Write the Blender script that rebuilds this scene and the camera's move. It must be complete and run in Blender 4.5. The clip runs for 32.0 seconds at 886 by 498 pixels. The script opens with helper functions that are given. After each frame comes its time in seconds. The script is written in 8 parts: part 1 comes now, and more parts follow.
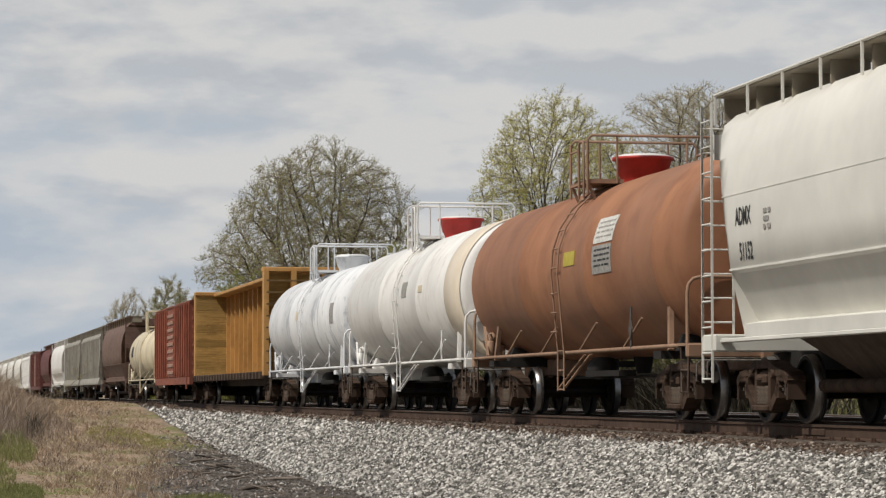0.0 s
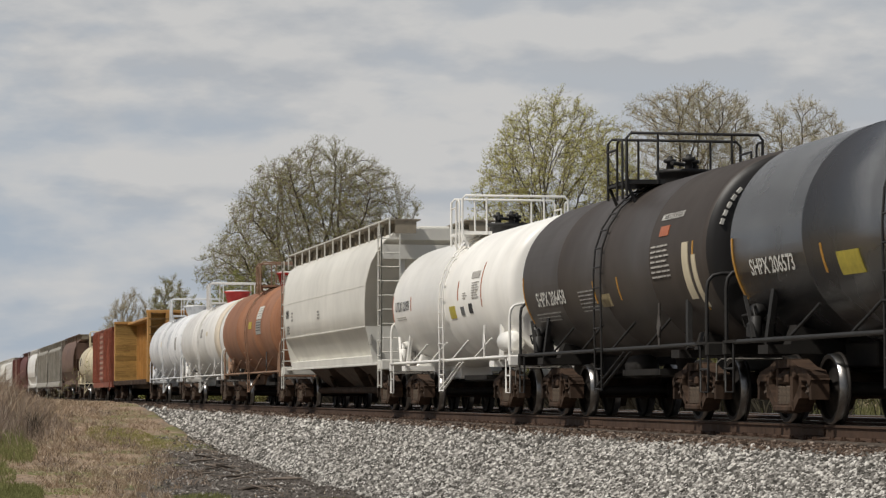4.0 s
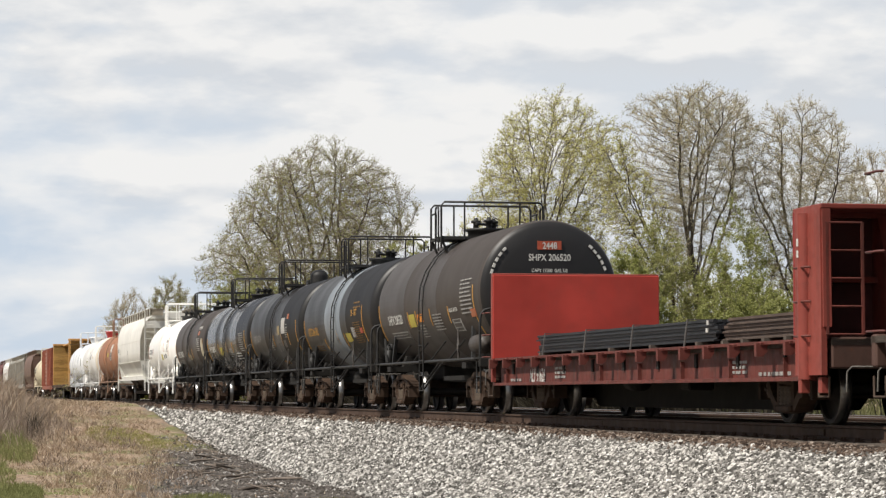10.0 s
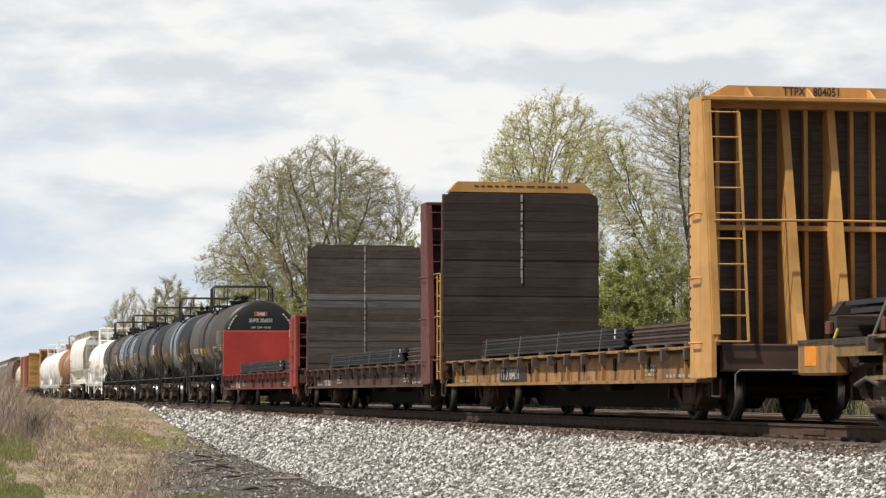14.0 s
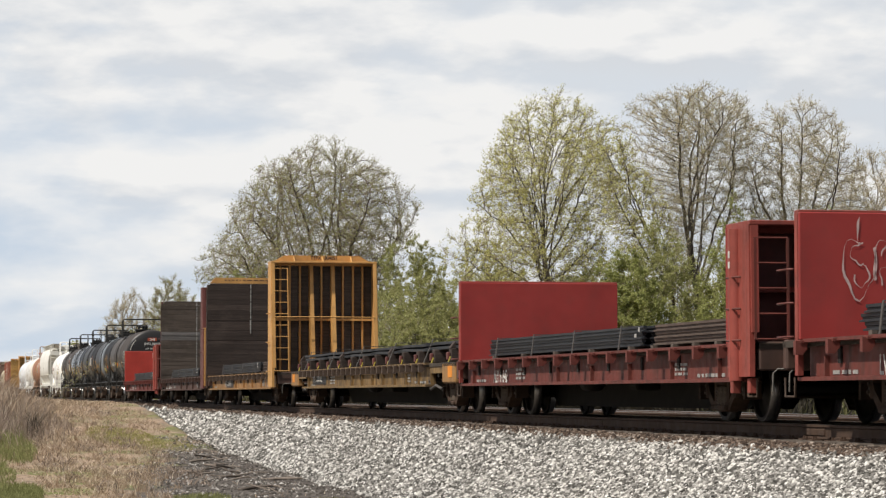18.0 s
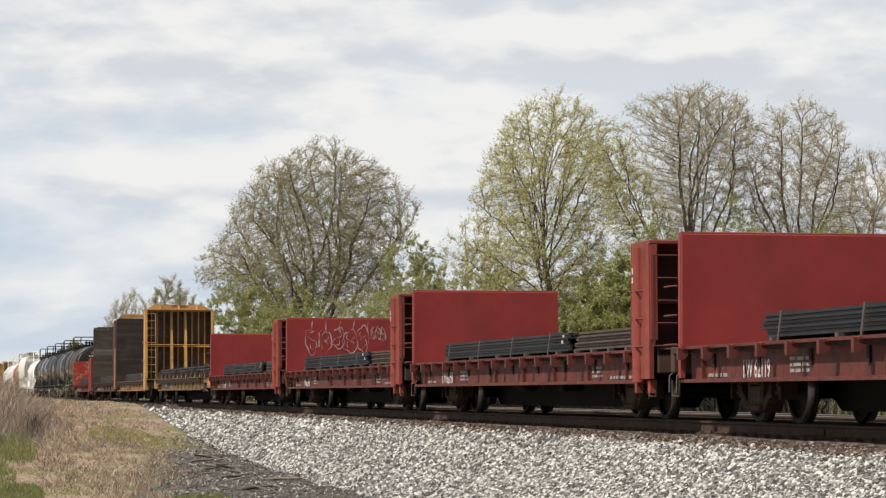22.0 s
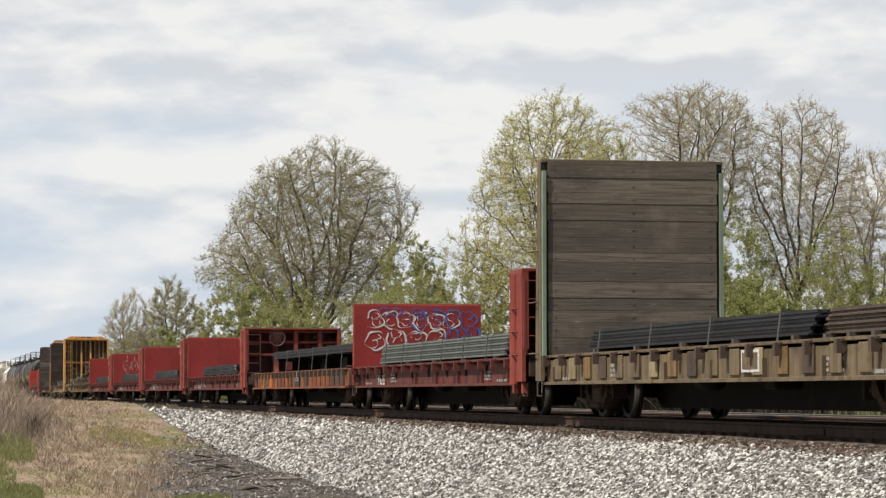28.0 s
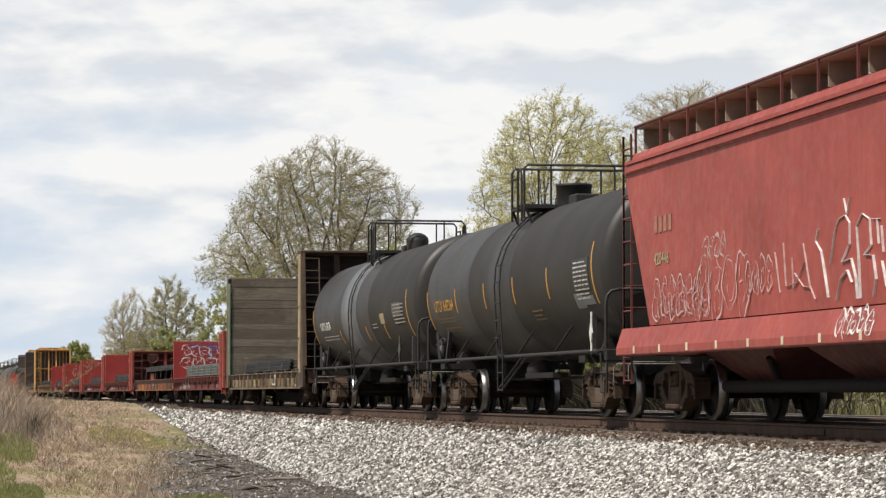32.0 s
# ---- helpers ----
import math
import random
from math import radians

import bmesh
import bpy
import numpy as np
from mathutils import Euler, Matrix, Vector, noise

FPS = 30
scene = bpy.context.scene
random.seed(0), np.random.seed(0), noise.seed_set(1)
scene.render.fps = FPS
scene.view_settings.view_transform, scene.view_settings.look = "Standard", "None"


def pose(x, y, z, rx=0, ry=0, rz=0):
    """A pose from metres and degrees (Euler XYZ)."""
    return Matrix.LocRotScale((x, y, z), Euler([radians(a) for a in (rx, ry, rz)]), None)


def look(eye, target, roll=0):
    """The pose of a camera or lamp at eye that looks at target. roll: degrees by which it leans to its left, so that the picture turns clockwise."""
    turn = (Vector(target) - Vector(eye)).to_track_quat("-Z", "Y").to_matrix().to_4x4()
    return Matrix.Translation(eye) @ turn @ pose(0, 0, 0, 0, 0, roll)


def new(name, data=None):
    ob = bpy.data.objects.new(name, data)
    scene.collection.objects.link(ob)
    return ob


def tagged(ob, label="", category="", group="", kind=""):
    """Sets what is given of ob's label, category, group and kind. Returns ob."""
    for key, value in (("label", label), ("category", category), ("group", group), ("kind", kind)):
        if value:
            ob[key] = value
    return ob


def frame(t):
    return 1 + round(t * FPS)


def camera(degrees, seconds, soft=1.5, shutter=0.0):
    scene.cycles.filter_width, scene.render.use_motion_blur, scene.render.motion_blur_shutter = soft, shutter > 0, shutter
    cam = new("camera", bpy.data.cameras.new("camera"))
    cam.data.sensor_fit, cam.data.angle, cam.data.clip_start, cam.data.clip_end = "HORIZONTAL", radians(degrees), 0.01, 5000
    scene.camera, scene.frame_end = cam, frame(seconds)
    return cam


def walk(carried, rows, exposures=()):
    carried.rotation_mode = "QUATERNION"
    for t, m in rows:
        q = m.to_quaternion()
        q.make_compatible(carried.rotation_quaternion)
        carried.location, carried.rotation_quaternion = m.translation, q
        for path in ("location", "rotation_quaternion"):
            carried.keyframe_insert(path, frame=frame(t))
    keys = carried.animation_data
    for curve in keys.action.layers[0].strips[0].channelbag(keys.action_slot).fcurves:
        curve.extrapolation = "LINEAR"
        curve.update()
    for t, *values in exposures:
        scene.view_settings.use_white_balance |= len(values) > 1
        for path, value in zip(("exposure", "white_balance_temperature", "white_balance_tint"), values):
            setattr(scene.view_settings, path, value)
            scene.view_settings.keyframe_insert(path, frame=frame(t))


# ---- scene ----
# World: rail top is z = 0, the train runs along +y at x = 0, the camera stands beside the line at x = -12.2.
SPEED, GAIN = 11.5, 0.018  # the train gathers a little speed: metres gone = SPEED t + GAIN t^2
BEND = -1.2e-5  # the line bears very slightly to the left with distance
CLIP = 32.0
EYE = (-12.2, 0.0, 0.39)
cam = camera(18.29, CLIP, soft=1.3, shutter=0.04)


def gone(t):
    return SPEED * t + GAIN * t * t


def line_x(y):
    """Where the line's middle lies at y."""
    return BEND * y * abs(y)


walk(cam, [(0.0, pose(*EYE, 93.021, 0, -10.592)), (CLIP, pose(*EYE, 93.021, 0, -10.592))],
     exposures=[(0.0, -0.34), (1.2, -0.43), (3.5, -0.55), (5.5, -0.1), (7.0, 0.03), (9.0, 0.12), (12.0, 0.16), (13.0, 0.25), (14.0, 0.22), (17.0, 0.14), (25.0, 0.12), (28.0, 0.12), (30.0, 0.2), (32.0, 0.22)])

# ---- sky and sun ----
SUN_DIR = Vector((-0.74, -0.30, 1.08)).normalized()
world = bpy.data.worlds.new("sky")
scene.world = world
world.use_nodes = True
wn = world.node_tree
sky = wn.nodes.new("ShaderNodeTexSky")
sky.sky_type, sky.sun_disc = "NISHITA", False
sky.sun_elevation = math.asin(SUN_DIR.z)
sky.sun_rotation = math.atan2(SUN_DIR.x, SUN_DIR.y)
sky.dust_density, sky.ozone_density = 2.5, 1.0
cloudy = wn.nodes.new("ShaderNodeMix")
cloudy.data_type = "RGBA"
cloudy.inputs[0].default_value = 0.6
cloudy.inputs[7].default_value = (6.4, 6.7, 7.2, 1)
wn.links.new(sky.outputs[0], cloudy.inputs[6])
bg = wn.nodes["Background"]
bg.inputs[1].default_value = 0.065
wn.links.new(cloudy.outputs[2], bg.inputs[0])
sun = new("sun", bpy.data.lights.new("sun", "SUN"))
sun.data.energy, sun.data.angle, sun.data.color = 4.35, radians(1.5), (1.0, 0.95, 0.87)
sun.matrix_world = look(SUN_DIR * 100, (0, 0, 0))


# ---- materials ----
def shader(name):
    m = bpy.data.materials.new(name)
    m.use_nodes = True
    return m, m.node_tree, m.node_tree.nodes["Principled BSDF"]


def ramp_of(nt, value, a, b, low, high):
    """A colour from a to b as value goes from low to high."""
    r = nt.nodes.new("ShaderNodeMapRange")
    r.inputs[1].default_value, r.inputs[2].default_value = low, high
    nt.links.new(value, r.inputs[0])
    return blend(nt, r.outputs[0], a, b)


def blend(nt, fac, a, b):
    x = nt.nodes.new("ShaderNodeMix")
    x.data_type = "RGBA"
    for sock, val in ((x.inputs[0], fac), (x.inputs[6], a), (x.inputs[7], b)):
        if isinstance(val, (tuple, float, int)):
            sock.default_value = (*val, 1) if isinstance(val, tuple) else val
        else:
            nt.links.new(val, sock)
    return x.outputs[2]


def grain(nt, scale, detail=4.0, stretch=(1, 1, 1), rough=0.6, offset=0.0):
    tc = nt.nodes.new("ShaderNodeTexCoord")
    mp = nt.nodes.new("ShaderNodeMapping")
    mp.inputs[3].default_value = stretch
    mp.inputs[1].default_value = (offset, offset, offset)
    n = nt.nodes.new("ShaderNodeTexNoise")
    n.inputs["Scale"].default_value, n.inputs["Detail"].default_value = scale, detail
    n.inputs["Roughness"].default_value = rough
    nt.links.new(tc.outputs["Object"], mp.inputs[0])
    nt.links.new(mp.outputs[0], n.inputs["Vector"])
    return n.outputs[0]


def mapped(nt, value, low, high, to0=0.0, to1=1.0):
    r = nt.nodes.new("ShaderNodeMapRange")
    for i, val in zip((1, 2, 3, 4), (low, high, to0, to1)):
        r.inputs[i].default_value = val
    nt.links.new(value, r.inputs[0])
    return r.outputs[0]


def bumped(nt, b, value, strength, distance):
    bp = nt.nodes.new("ShaderNodeBump")
    bp.inputs["Strength"].default_value, bp.inputs["Distance"].default_value = strength, distance
    nt.links.new(value, bp.inputs["Height"])
    nt.links.new(bp.outputs[0], b.inputs["Normal"])


def paint(name, colour, dirt=(0.06, 0.045, 0.035), amount=0.4, rough=0.5, streak=0.35, rust=0.0, seed=0.0, spec=0.4, broad=False, peel=None):
    """Weathered paint on steel: broad fading, downward streaks, grime and specks of rust."""
    m, nt, b = shader(name)
    faded = tuple(min(1.0, c * (1.07 if broad else 1.15) + 0.006) for c in colour)
    worn = tuple(c * (0.88 if broad else 0.78) for c in colour)
    col = ramp_of(nt, grain(nt, 0.7, 3, offset=seed), worn, faded, 0.3, 0.7)
    fac = mapped(nt, grain(nt, 0.9 if broad else 2.2, 2.5 if broad else 5, (0.5, 1.1, 0.12) if broad else (1, 3.2, 0.16), 0.5, offset=seed + 3), 0.45 if broad else 0.48, 0.75, 0, streak)
    col = blend(nt, fac, col, dirt)
    fac = mapped(nt, grain(nt, 1.1 if broad else 3.5, 4 if broad else 7, offset=seed + 7), 0.46 if broad else 0.5, 0.8, 0, amount)
    col = blend(nt, fac, col, dirt)
    if peel:
        fac = mapped(nt, grain(nt, 1.6, 8, (1, 1, 0.55), 0.72, seed + 15), 0.53, 0.6, 0, 0.8)
        col = blend(nt, fac, col, peel)
    if rust:
        fac = mapped(nt, grain(nt, 6.0, 8, (1, 1, 0.6), 0.75, seed + 11), 0.62, 0.68, 0, rust)
        col = blend(nt, fac, col, (0.13, 0.045, 0.018))
    nt.links.new(col, b.inputs["Base Color"])
    nt.links.new(mapped(nt, grain(nt, 0.8 if broad else 5, 2 if broad else 4, offset=seed), 0.3, 0.7, rough - (0.04 if broad else 0.1), rough + (0.06 if broad else 0.14)), b.inputs["Roughness"])
    b.inputs["Specular IOR Level"].default_value = spec
    bumped(nt, b, grain(nt, 1.3, 3, offset=seed), 0.12 if broad else 0.25, 0.02)
    return m


def plain(name, colour, rough=0.6, metal=0.0, scale=8.0, vary=0.25, bump=0.0, spec=0.4):
    m, nt, b = shader(name)
    a, c = tuple(x * (1 - vary) for x in colour), tuple(min(1, x * (1 + vary)) for x in colour)
    n = grain(nt, scale, 5)
    nt.links.new(ramp_of(nt, n, a, c, 0.3, 0.7), b.inputs["Base Color"])
    b.inputs["Roughness"].default_value, b.inputs["Metallic"].default_value = rough, metal
    b.inputs["Specular IOR Level"].default_value = spec
    if bump:
        bumped(nt, b, n, bump, 0.02)
    return m


def randomised(name, stops, rough=0.9, island=True, translucent=0.0, spec=0.2):
    """Loose matter in which every piece has its own colour out of stops: (place, colour)."""
    m, nt, b = shader(name)
    if island:
        rnd = nt.nodes.new("ShaderNodeNewGeometry").outputs["Random Per Island"]
    else:
        rnd = nt.nodes.new("ShaderNodeObjectInfo").outputs["Random"]
    r = nt.nodes.new("ShaderNodeValToRGB")
    e = r.color_ramp.elements
    e[0].position, e[0].color = stops[0][0], (*stops[0][1], 1)
    e[1].position, e[1].color = stops[-1][0], (*stops[-1][1], 1)
    for p, c in stops[1:-1]:
        e.new(p).color = (*c, 1)
    nt.links.new(rnd, r.inputs[0])
    col = blend(nt, mapped(nt, grain(nt, 14, 4), 0.35, 0.75, 0, 0.35), r.outputs[0], tuple(x * 0.55 for x in stops[0][1]))
    nt.links.new(col, b.inputs["Base Color"])
    b.inputs["Roughness"].default_value = rough
    b.inputs["Specular IOR Level"].default_value = spec
    if translucent:
        tr = nt.nodes.new("ShaderNodeBsdfTranslucent")
        mx = nt.nodes.new("ShaderNodeMixShader")
        mx.inputs[0].default_value = translucent
        nt.links.new(col, tr.inputs[0])
        nt.links.new(b.outputs[0], mx.inputs[1])
        nt.links.new(tr.outputs[0], mx.inputs[2])
        nt.links.new(mx.outputs[0], nt.nodes["Material Output"].inputs[0])
    return m


BLACK = paint("black_tank_paint", (0.0125, 0.0115, 0.0115), (0.026, 0.022, 0.019), 0.4, 0.42, 0.3, seed=1, spec=0.4, broad=True)
BLACK_GREY = paint("faded_black_tank_paint", (0.03, 0.027, 0.024), (0.019, 0.0165, 0.014), 0.5, 0.5, 0.4, seed=5, spec=0.4, broad=True)
BLACK_BROWN = paint("browned_black_tank_paint", (0.06, 0.049, 0.042), (0.034, 0.027, 0.023), 0.5, 0.5, 0.4, seed=9, spec=0.4, broad=True)
BLACK_GLOSS = paint("glossy_black_tank_paint", (0.027, 0.027, 0.029), (0.04, 0.034, 0.029), 0.35, 0.24, 0.3, seed=13, spec=0.6, broad=True)
BLACK_IRON = plain("black_iron", (0.022, 0.021, 0.02), 0.55, 0.0, 12, 0.3)
GREY_BAND = paint("grey_band_paint", (0.14, 0.15, 0.16), (0.05, 0.047, 0.043), 0.5, 0.45, 0.5, seed=17, broad=True)
BLUE_BAND = paint("blue_grey_band_paint", (0.24, 0.27, 0.3), (0.08, 0.08, 0.08), 0.5, 0.45, 0.5, seed=18, broad=True)
WHITE = paint("white_tank_paint", (0.9, 0.885, 0.84), (0.55, 0.5, 0.41), 0.12, 0.38, 0.05, seed=21, broad=True)
WHITE_WORN = paint("worn_white_tank_paint", (0.76, 0.77, 0.78), (0.45, 0.46, 0.48), 0.35, 0.5, 0.15, 0.1, seed=25, broad=True, peel=(0.4, 0.42, 0.45))
WHITE_DULL = paint("dull_white_tank_paint", (0.77, 0.76, 0.73), (0.52, 0.46, 0.41), 0.25, 0.45, 0.08, 0.1, seed=29, broad=True, peel=(0.6, 0.57, 0.54))
CREAM_BAND = paint("cream_band_paint", (0.74, 0.65, 0.52), (0.45, 0.36, 0.27), 0.3, 0.45, 0.15, seed=34, broad=True)
CREAM = paint("cream_tank_paint", (0.68, 0.6, 0.43), (0.25, 0.2, 0.14), 0.4, 0.5, 0.4, seed=33, broad=True)
RUST_TANK = paint("rust_brown_tank_paint", (0.35, 0.16, 0.082), (0.17, 0.068, 0.036), 0.75, 0.6, 0.55, 0.12, seed=37, broad=True)
RUST_PIPE = paint("rusty_pipe_paint", (0.32, 0.2, 0.13), (0.12, 0.05, 0.025), 0.7, 0.65, 0.4, 0.4, seed=41)
HOPPER_GREY = paint("light_grey_hopper_paint", (0.71, 0.695, 0.64), (0.48, 0.46, 0.42), 0.18, 0.5, 0.03, seed=45, broad=True)
GREY_DIRTY = paint("dirty_grey_hopper_paint", (0.33, 0.31, 0.27), (0.12, 0.1, 0.08), 0.5, 0.6, 0.5, seed=49)
BROWN = paint("brown_hopper_paint", (0.16, 0.095, 0.07), (0.06, 0.045, 0.035), 0.5, 0.6, 0.5, seed=53)
MAROON = paint("maroon_paint", (0.13, 0.038, 0.032), (0.045, 0.026, 0.02), 0.6, 0.57, 0.6, 0.25, seed=57)
RED = paint("red_flatcar_paint", (0.3, 0.03, 0.025), (0.13, 0.035, 0.028), 0.3, 0.5, 0.3, seed=61)
RED_BRIGHT = paint("bright_red_bulkhead_paint", (0.42, 0.042, 0.028), (0.2, 0.04, 0.03), 0.3, 0.5, 0.3, seed=62)
RED_FRAME = paint("dirty_red_frame_paint", (0.14, 0.031, 0.022), (0.04, 0.021, 0.015), 0.75, 0.62, 0.75, 0.35, seed=65)
RED_POST = paint("red_bulkhead_post_paint", (0.26, 0.05, 0.035), (0.07, 0.026, 0.02), 0.6, 0.55, 0.6, 0.25, seed=67)
RED_HOPPER = paint("red_hopper_paint", (0.31, 0.058, 0.043), (0.16, 0.045, 0.034), 0.35, 0.5, 0.35, seed=69)
RED_DOME = paint("red_dome_paint", (0.45, 0.03, 0.025), (0.1, 0.03, 0.025), 0.4, 0.5, 0.4, seed=70)
YELLOW = paint("yellow_flatcar_paint", (0.32, 0.17, 0.058), (0.06, 0.034, 0.022), 1.0, 0.58, 0.95, 0.75, seed=73)
YELLOW_CLEAN = paint("yellow_bulkhead_paint", (0.54, 0.29, 0.09), (0.24, 0.12, 0.045), 0.5, 0.5, 0.45, 0.2, seed=75)
YELLOW_DIRTY = paint("dirty_yellow_flatcar_paint", (0.22, 0.135, 0.05), (0.045, 0.032, 0.024), 0.95, 0.62, 0.95, 0.6, seed=77)
ORANGE = paint("worn_orange_flatcar_paint", (0.25, 0.076, 0.025), (0.06, 0.034, 0.026), 0.95, 0.64, 0.9, 0.7, seed=81)
GREEN = paint("faded_green_paint", (0.2, 0.27, 0.19), (0.12, 0.09, 0.06), 0.6, 0.62, 0.6, 0.5, seed=85)
GREEN_RUST = paint("rusted_pale_green_paint", (0.17, 0.125, 0.07), (0.05, 0.03, 0.02), 1.0, 0.66, 0.95, 0.85, seed=89)
WORN_ORANGE = paint("brighter_orange_paint", (0.48, 0.16, 0.028), (0.16, 0.07, 0.035), 0.5, 0.6, 0.5, 0.3, seed=83)
CREAM_RUST = paint("cream_paint_eaten_by_rust", (0.36, 0.29, 0.16), (0.1, 0.05, 0.026), 0.75, 0.62, 0.7, 0.7, seed=91)
BROWN_FRAME = paint("dirty_brown_frame_paint", (0.085, 0.042, 0.03), (0.032, 0.021, 0.016), 0.85, 0.62, 0.8, 0.4, seed=63)
RUST_PANEL = paint("rusted_brown_panel", (0.14, 0.05, 0.026), (0.045, 0.026, 0.018), 0.9, 0.66, 0.8, 0.5, seed=84)
GRATE = paint("dirty_grating", (0.3, 0.26, 0.2), (0.14, 0.115, 0.085), 0.6, 0.75, 0.3, 0.2, seed=104)
FADED = plain("faded_lettering_paint", (0.3, 0.14, 0.1), 0.7, 0.0, 12, 0.35)
BOXCAR = paint("rust_red_boxcar_paint", (0.28, 0.08, 0.045), (0.075, 0.028, 0.018), 0.75, 0.6, 0.75, 0.4, seed=93)
DOOR_WORN = paint("chalky_worn_door_paint", (0.36, 0.22, 0.165), (0.16, 0.06, 0.04), 0.7, 0.7, 0.8, 0.3, seed=106)
UNDER = plain("grimy_underframe", (0.014, 0.012, 0.01), 0.85, 0.0, 5, 0.35)
RUST_DARK = paint("dark_rusted_steel", (0.085, 0.055, 0.038), (0.03, 0.022, 0.017), 0.8, 0.7, 0.8, 0.5, seed=95)
TRUCK = paint("rusty_cast_steel", (0.066, 0.04, 0.026), (0.0055, 0.0044, 0.0037), 1.0, 0.8, 0.7, 0.45, seed=97, spec=0.2)
WHEEL = plain("brown_wheel_steel", (0.016, 0.0125, 0.01), 0.65, 0.2, 9, 0.3)
# springs and caps paler than the truck: their highlights are in the colour
SPRING = plain("highlit_spring_steel", (0.1, 0.075, 0.055), 0.8, 0.0, 14, 0.4)
CAP = plain("highlit_axle_cap", (0.085, 0.064, 0.05), 0.75, 0.0, 16, 0.45)
LEVER = plain("bare_grey_lever_steel", (0.13, 0.12, 0.105), 0.6, 0.0, 14, 0.4)
TREAD = plain("polished_wheel_tread", (0.3, 0.29, 0.28), 0.3, 1.0, 20, 0.15)
RAIL_SIDE = paint("rusty_rail_side", (0.075, 0.042, 0.026), (0.03, 0.02, 0.015), 0.6, 0.75, 0.2, 0.3, seed=101)
RAIL_TOP = plain("worn_rail_head", (0.35, 0.33, 0.31), 0.3, 1.0, 20, 0.2)
TIE = plain("weathered_tie_wood", (0.1, 0.08, 0.065), 0.9, 0.0, 9, 0.4, 0.4)
STEEL_BAR = plain("dark_rolled_steel", (0.02, 0.021, 0.024), 0.5, 0.0, 6, 0.35)
STEEL_RUST = plain("browned_rolled_steel", (0.085, 0.06, 0.047), 0.65, 0.0, 5, 0.4)
STEEL_GREEN = plain("grey_green_rolled_steel", (0.16, 0.18, 0.16), 0.55, 0.1, 5, 0.3)
STRAP = plain("grey_strap", (0.1, 0.09, 0.082), 0.6, 0.3, 9, 0.2)
LETTER_WHITE = plain("white_stencil", (0.6, 0.59, 0.55), 0.7, 0.0, 18, 0.3)
LETTER_GREY = plain("faded_stencil", (0.3, 0.29, 0.27), 0.75, 0.0, 18, 0.35)
LETTER_BLACK = plain("black_stencil", (0.03, 0.03, 0.032), 0.7, 0.0, 18, 0.3)
LETTER_YELLOW = plain("amber_stencil", (0.46, 0.24, 0.045), 0.65, 0.0, 18, 0.25)
LETTER_RED = plain("dull_red_stencil", (0.4, 0.08, 0.04), 0.7, 0.0, 18, 0.2)
STRIPE = plain("amber_reflector_stripe", (0.5, 0.25, 0.035), 0.4, 0.0, 18, 0.2)
STRIPE_RED = plain("red_reflector_stripe", (0.4, 0.12, 0.05), 0.45, 0.0, 18, 0.2)
SPRAY_WHITE = plain("white_spray_paint", (0.66, 0.64, 0.62), 0.6, 0.0, 10, 0.25)
SPRAY_PALE = plain("thin_white_spray_paint", (0.5, 0.36, 0.34), 0.6, 0.0, 10, 0.3)
SPRAY_BLUE = plain("blue_spray_paint", (0.07, 0.12, 0.35), 0.6, 0.0, 10, 0.3)
PANEL_YELLOW = plain("yellow_placard", (0.45, 0.37, 0.055), 0.55, 0.0, 9, 0.15)
PANEL_ORANGE = plain("orange_placard", (0.7, 0.24, 0.02), 0.55, 0.0, 9, 0.15)


def planks(name, colour, seed=0.0):
    """Weathered boards: grain along their length, each board a little different."""
    m, nt, b = shader(name)
    rnd = nt.nodes.new("ShaderNodeObjectInfo").outputs["Random"]
    tone = ramp_of(nt, rnd, tuple(c * 0.75 for c in colour), tuple(c * 1.35 for c in colour), 0.0, 1.0)
    fac = mapped(nt, grain(nt, 5.0, 8, (0.25, 1, 6), 0.7, seed), 0.4, 0.68, 0, 0.75)
    col = blend(nt, fac, tone, tuple(c * 0.4 for c in colour))
    fac = mapped(nt, grain(nt, 1.1, 4, offset=seed + 5), 0.55, 0.75, 0, 0.45)
    col = blend(nt, fac, col, tuple(min(1, c * 1.7) for c in colour))
    # dark damp stains that run over several boards, and small splinters
    fac = mapped(nt, grain(nt, 0.9, 6, (0.7, 1, 1.6), 0.68, seed + 11), 0.5, 0.62, 0, 0.6)
    col = blend(nt, fac, col, tuple(c * 0.5 for c in colour))
    fac = mapped(nt, grain(nt, 9.0, 5, (0.5, 1, 2.2), 0.7, seed + 17), 0.62, 0.72, 0, 0.6)
    col = blend(nt, fac, col, tuple(min(1, c * 2.1) for c in colour))
    nt.links.new(col, b.inputs["Base Color"])
    b.inputs["Roughness"].default_value = 0.88
    b.inputs["Specular IOR Level"].default_value = 0.25
    bumped(nt, b, grain(nt, 7.0, 8, (0.25, 1, 6), 0.7, seed), 0.5, 0.02)
    return m


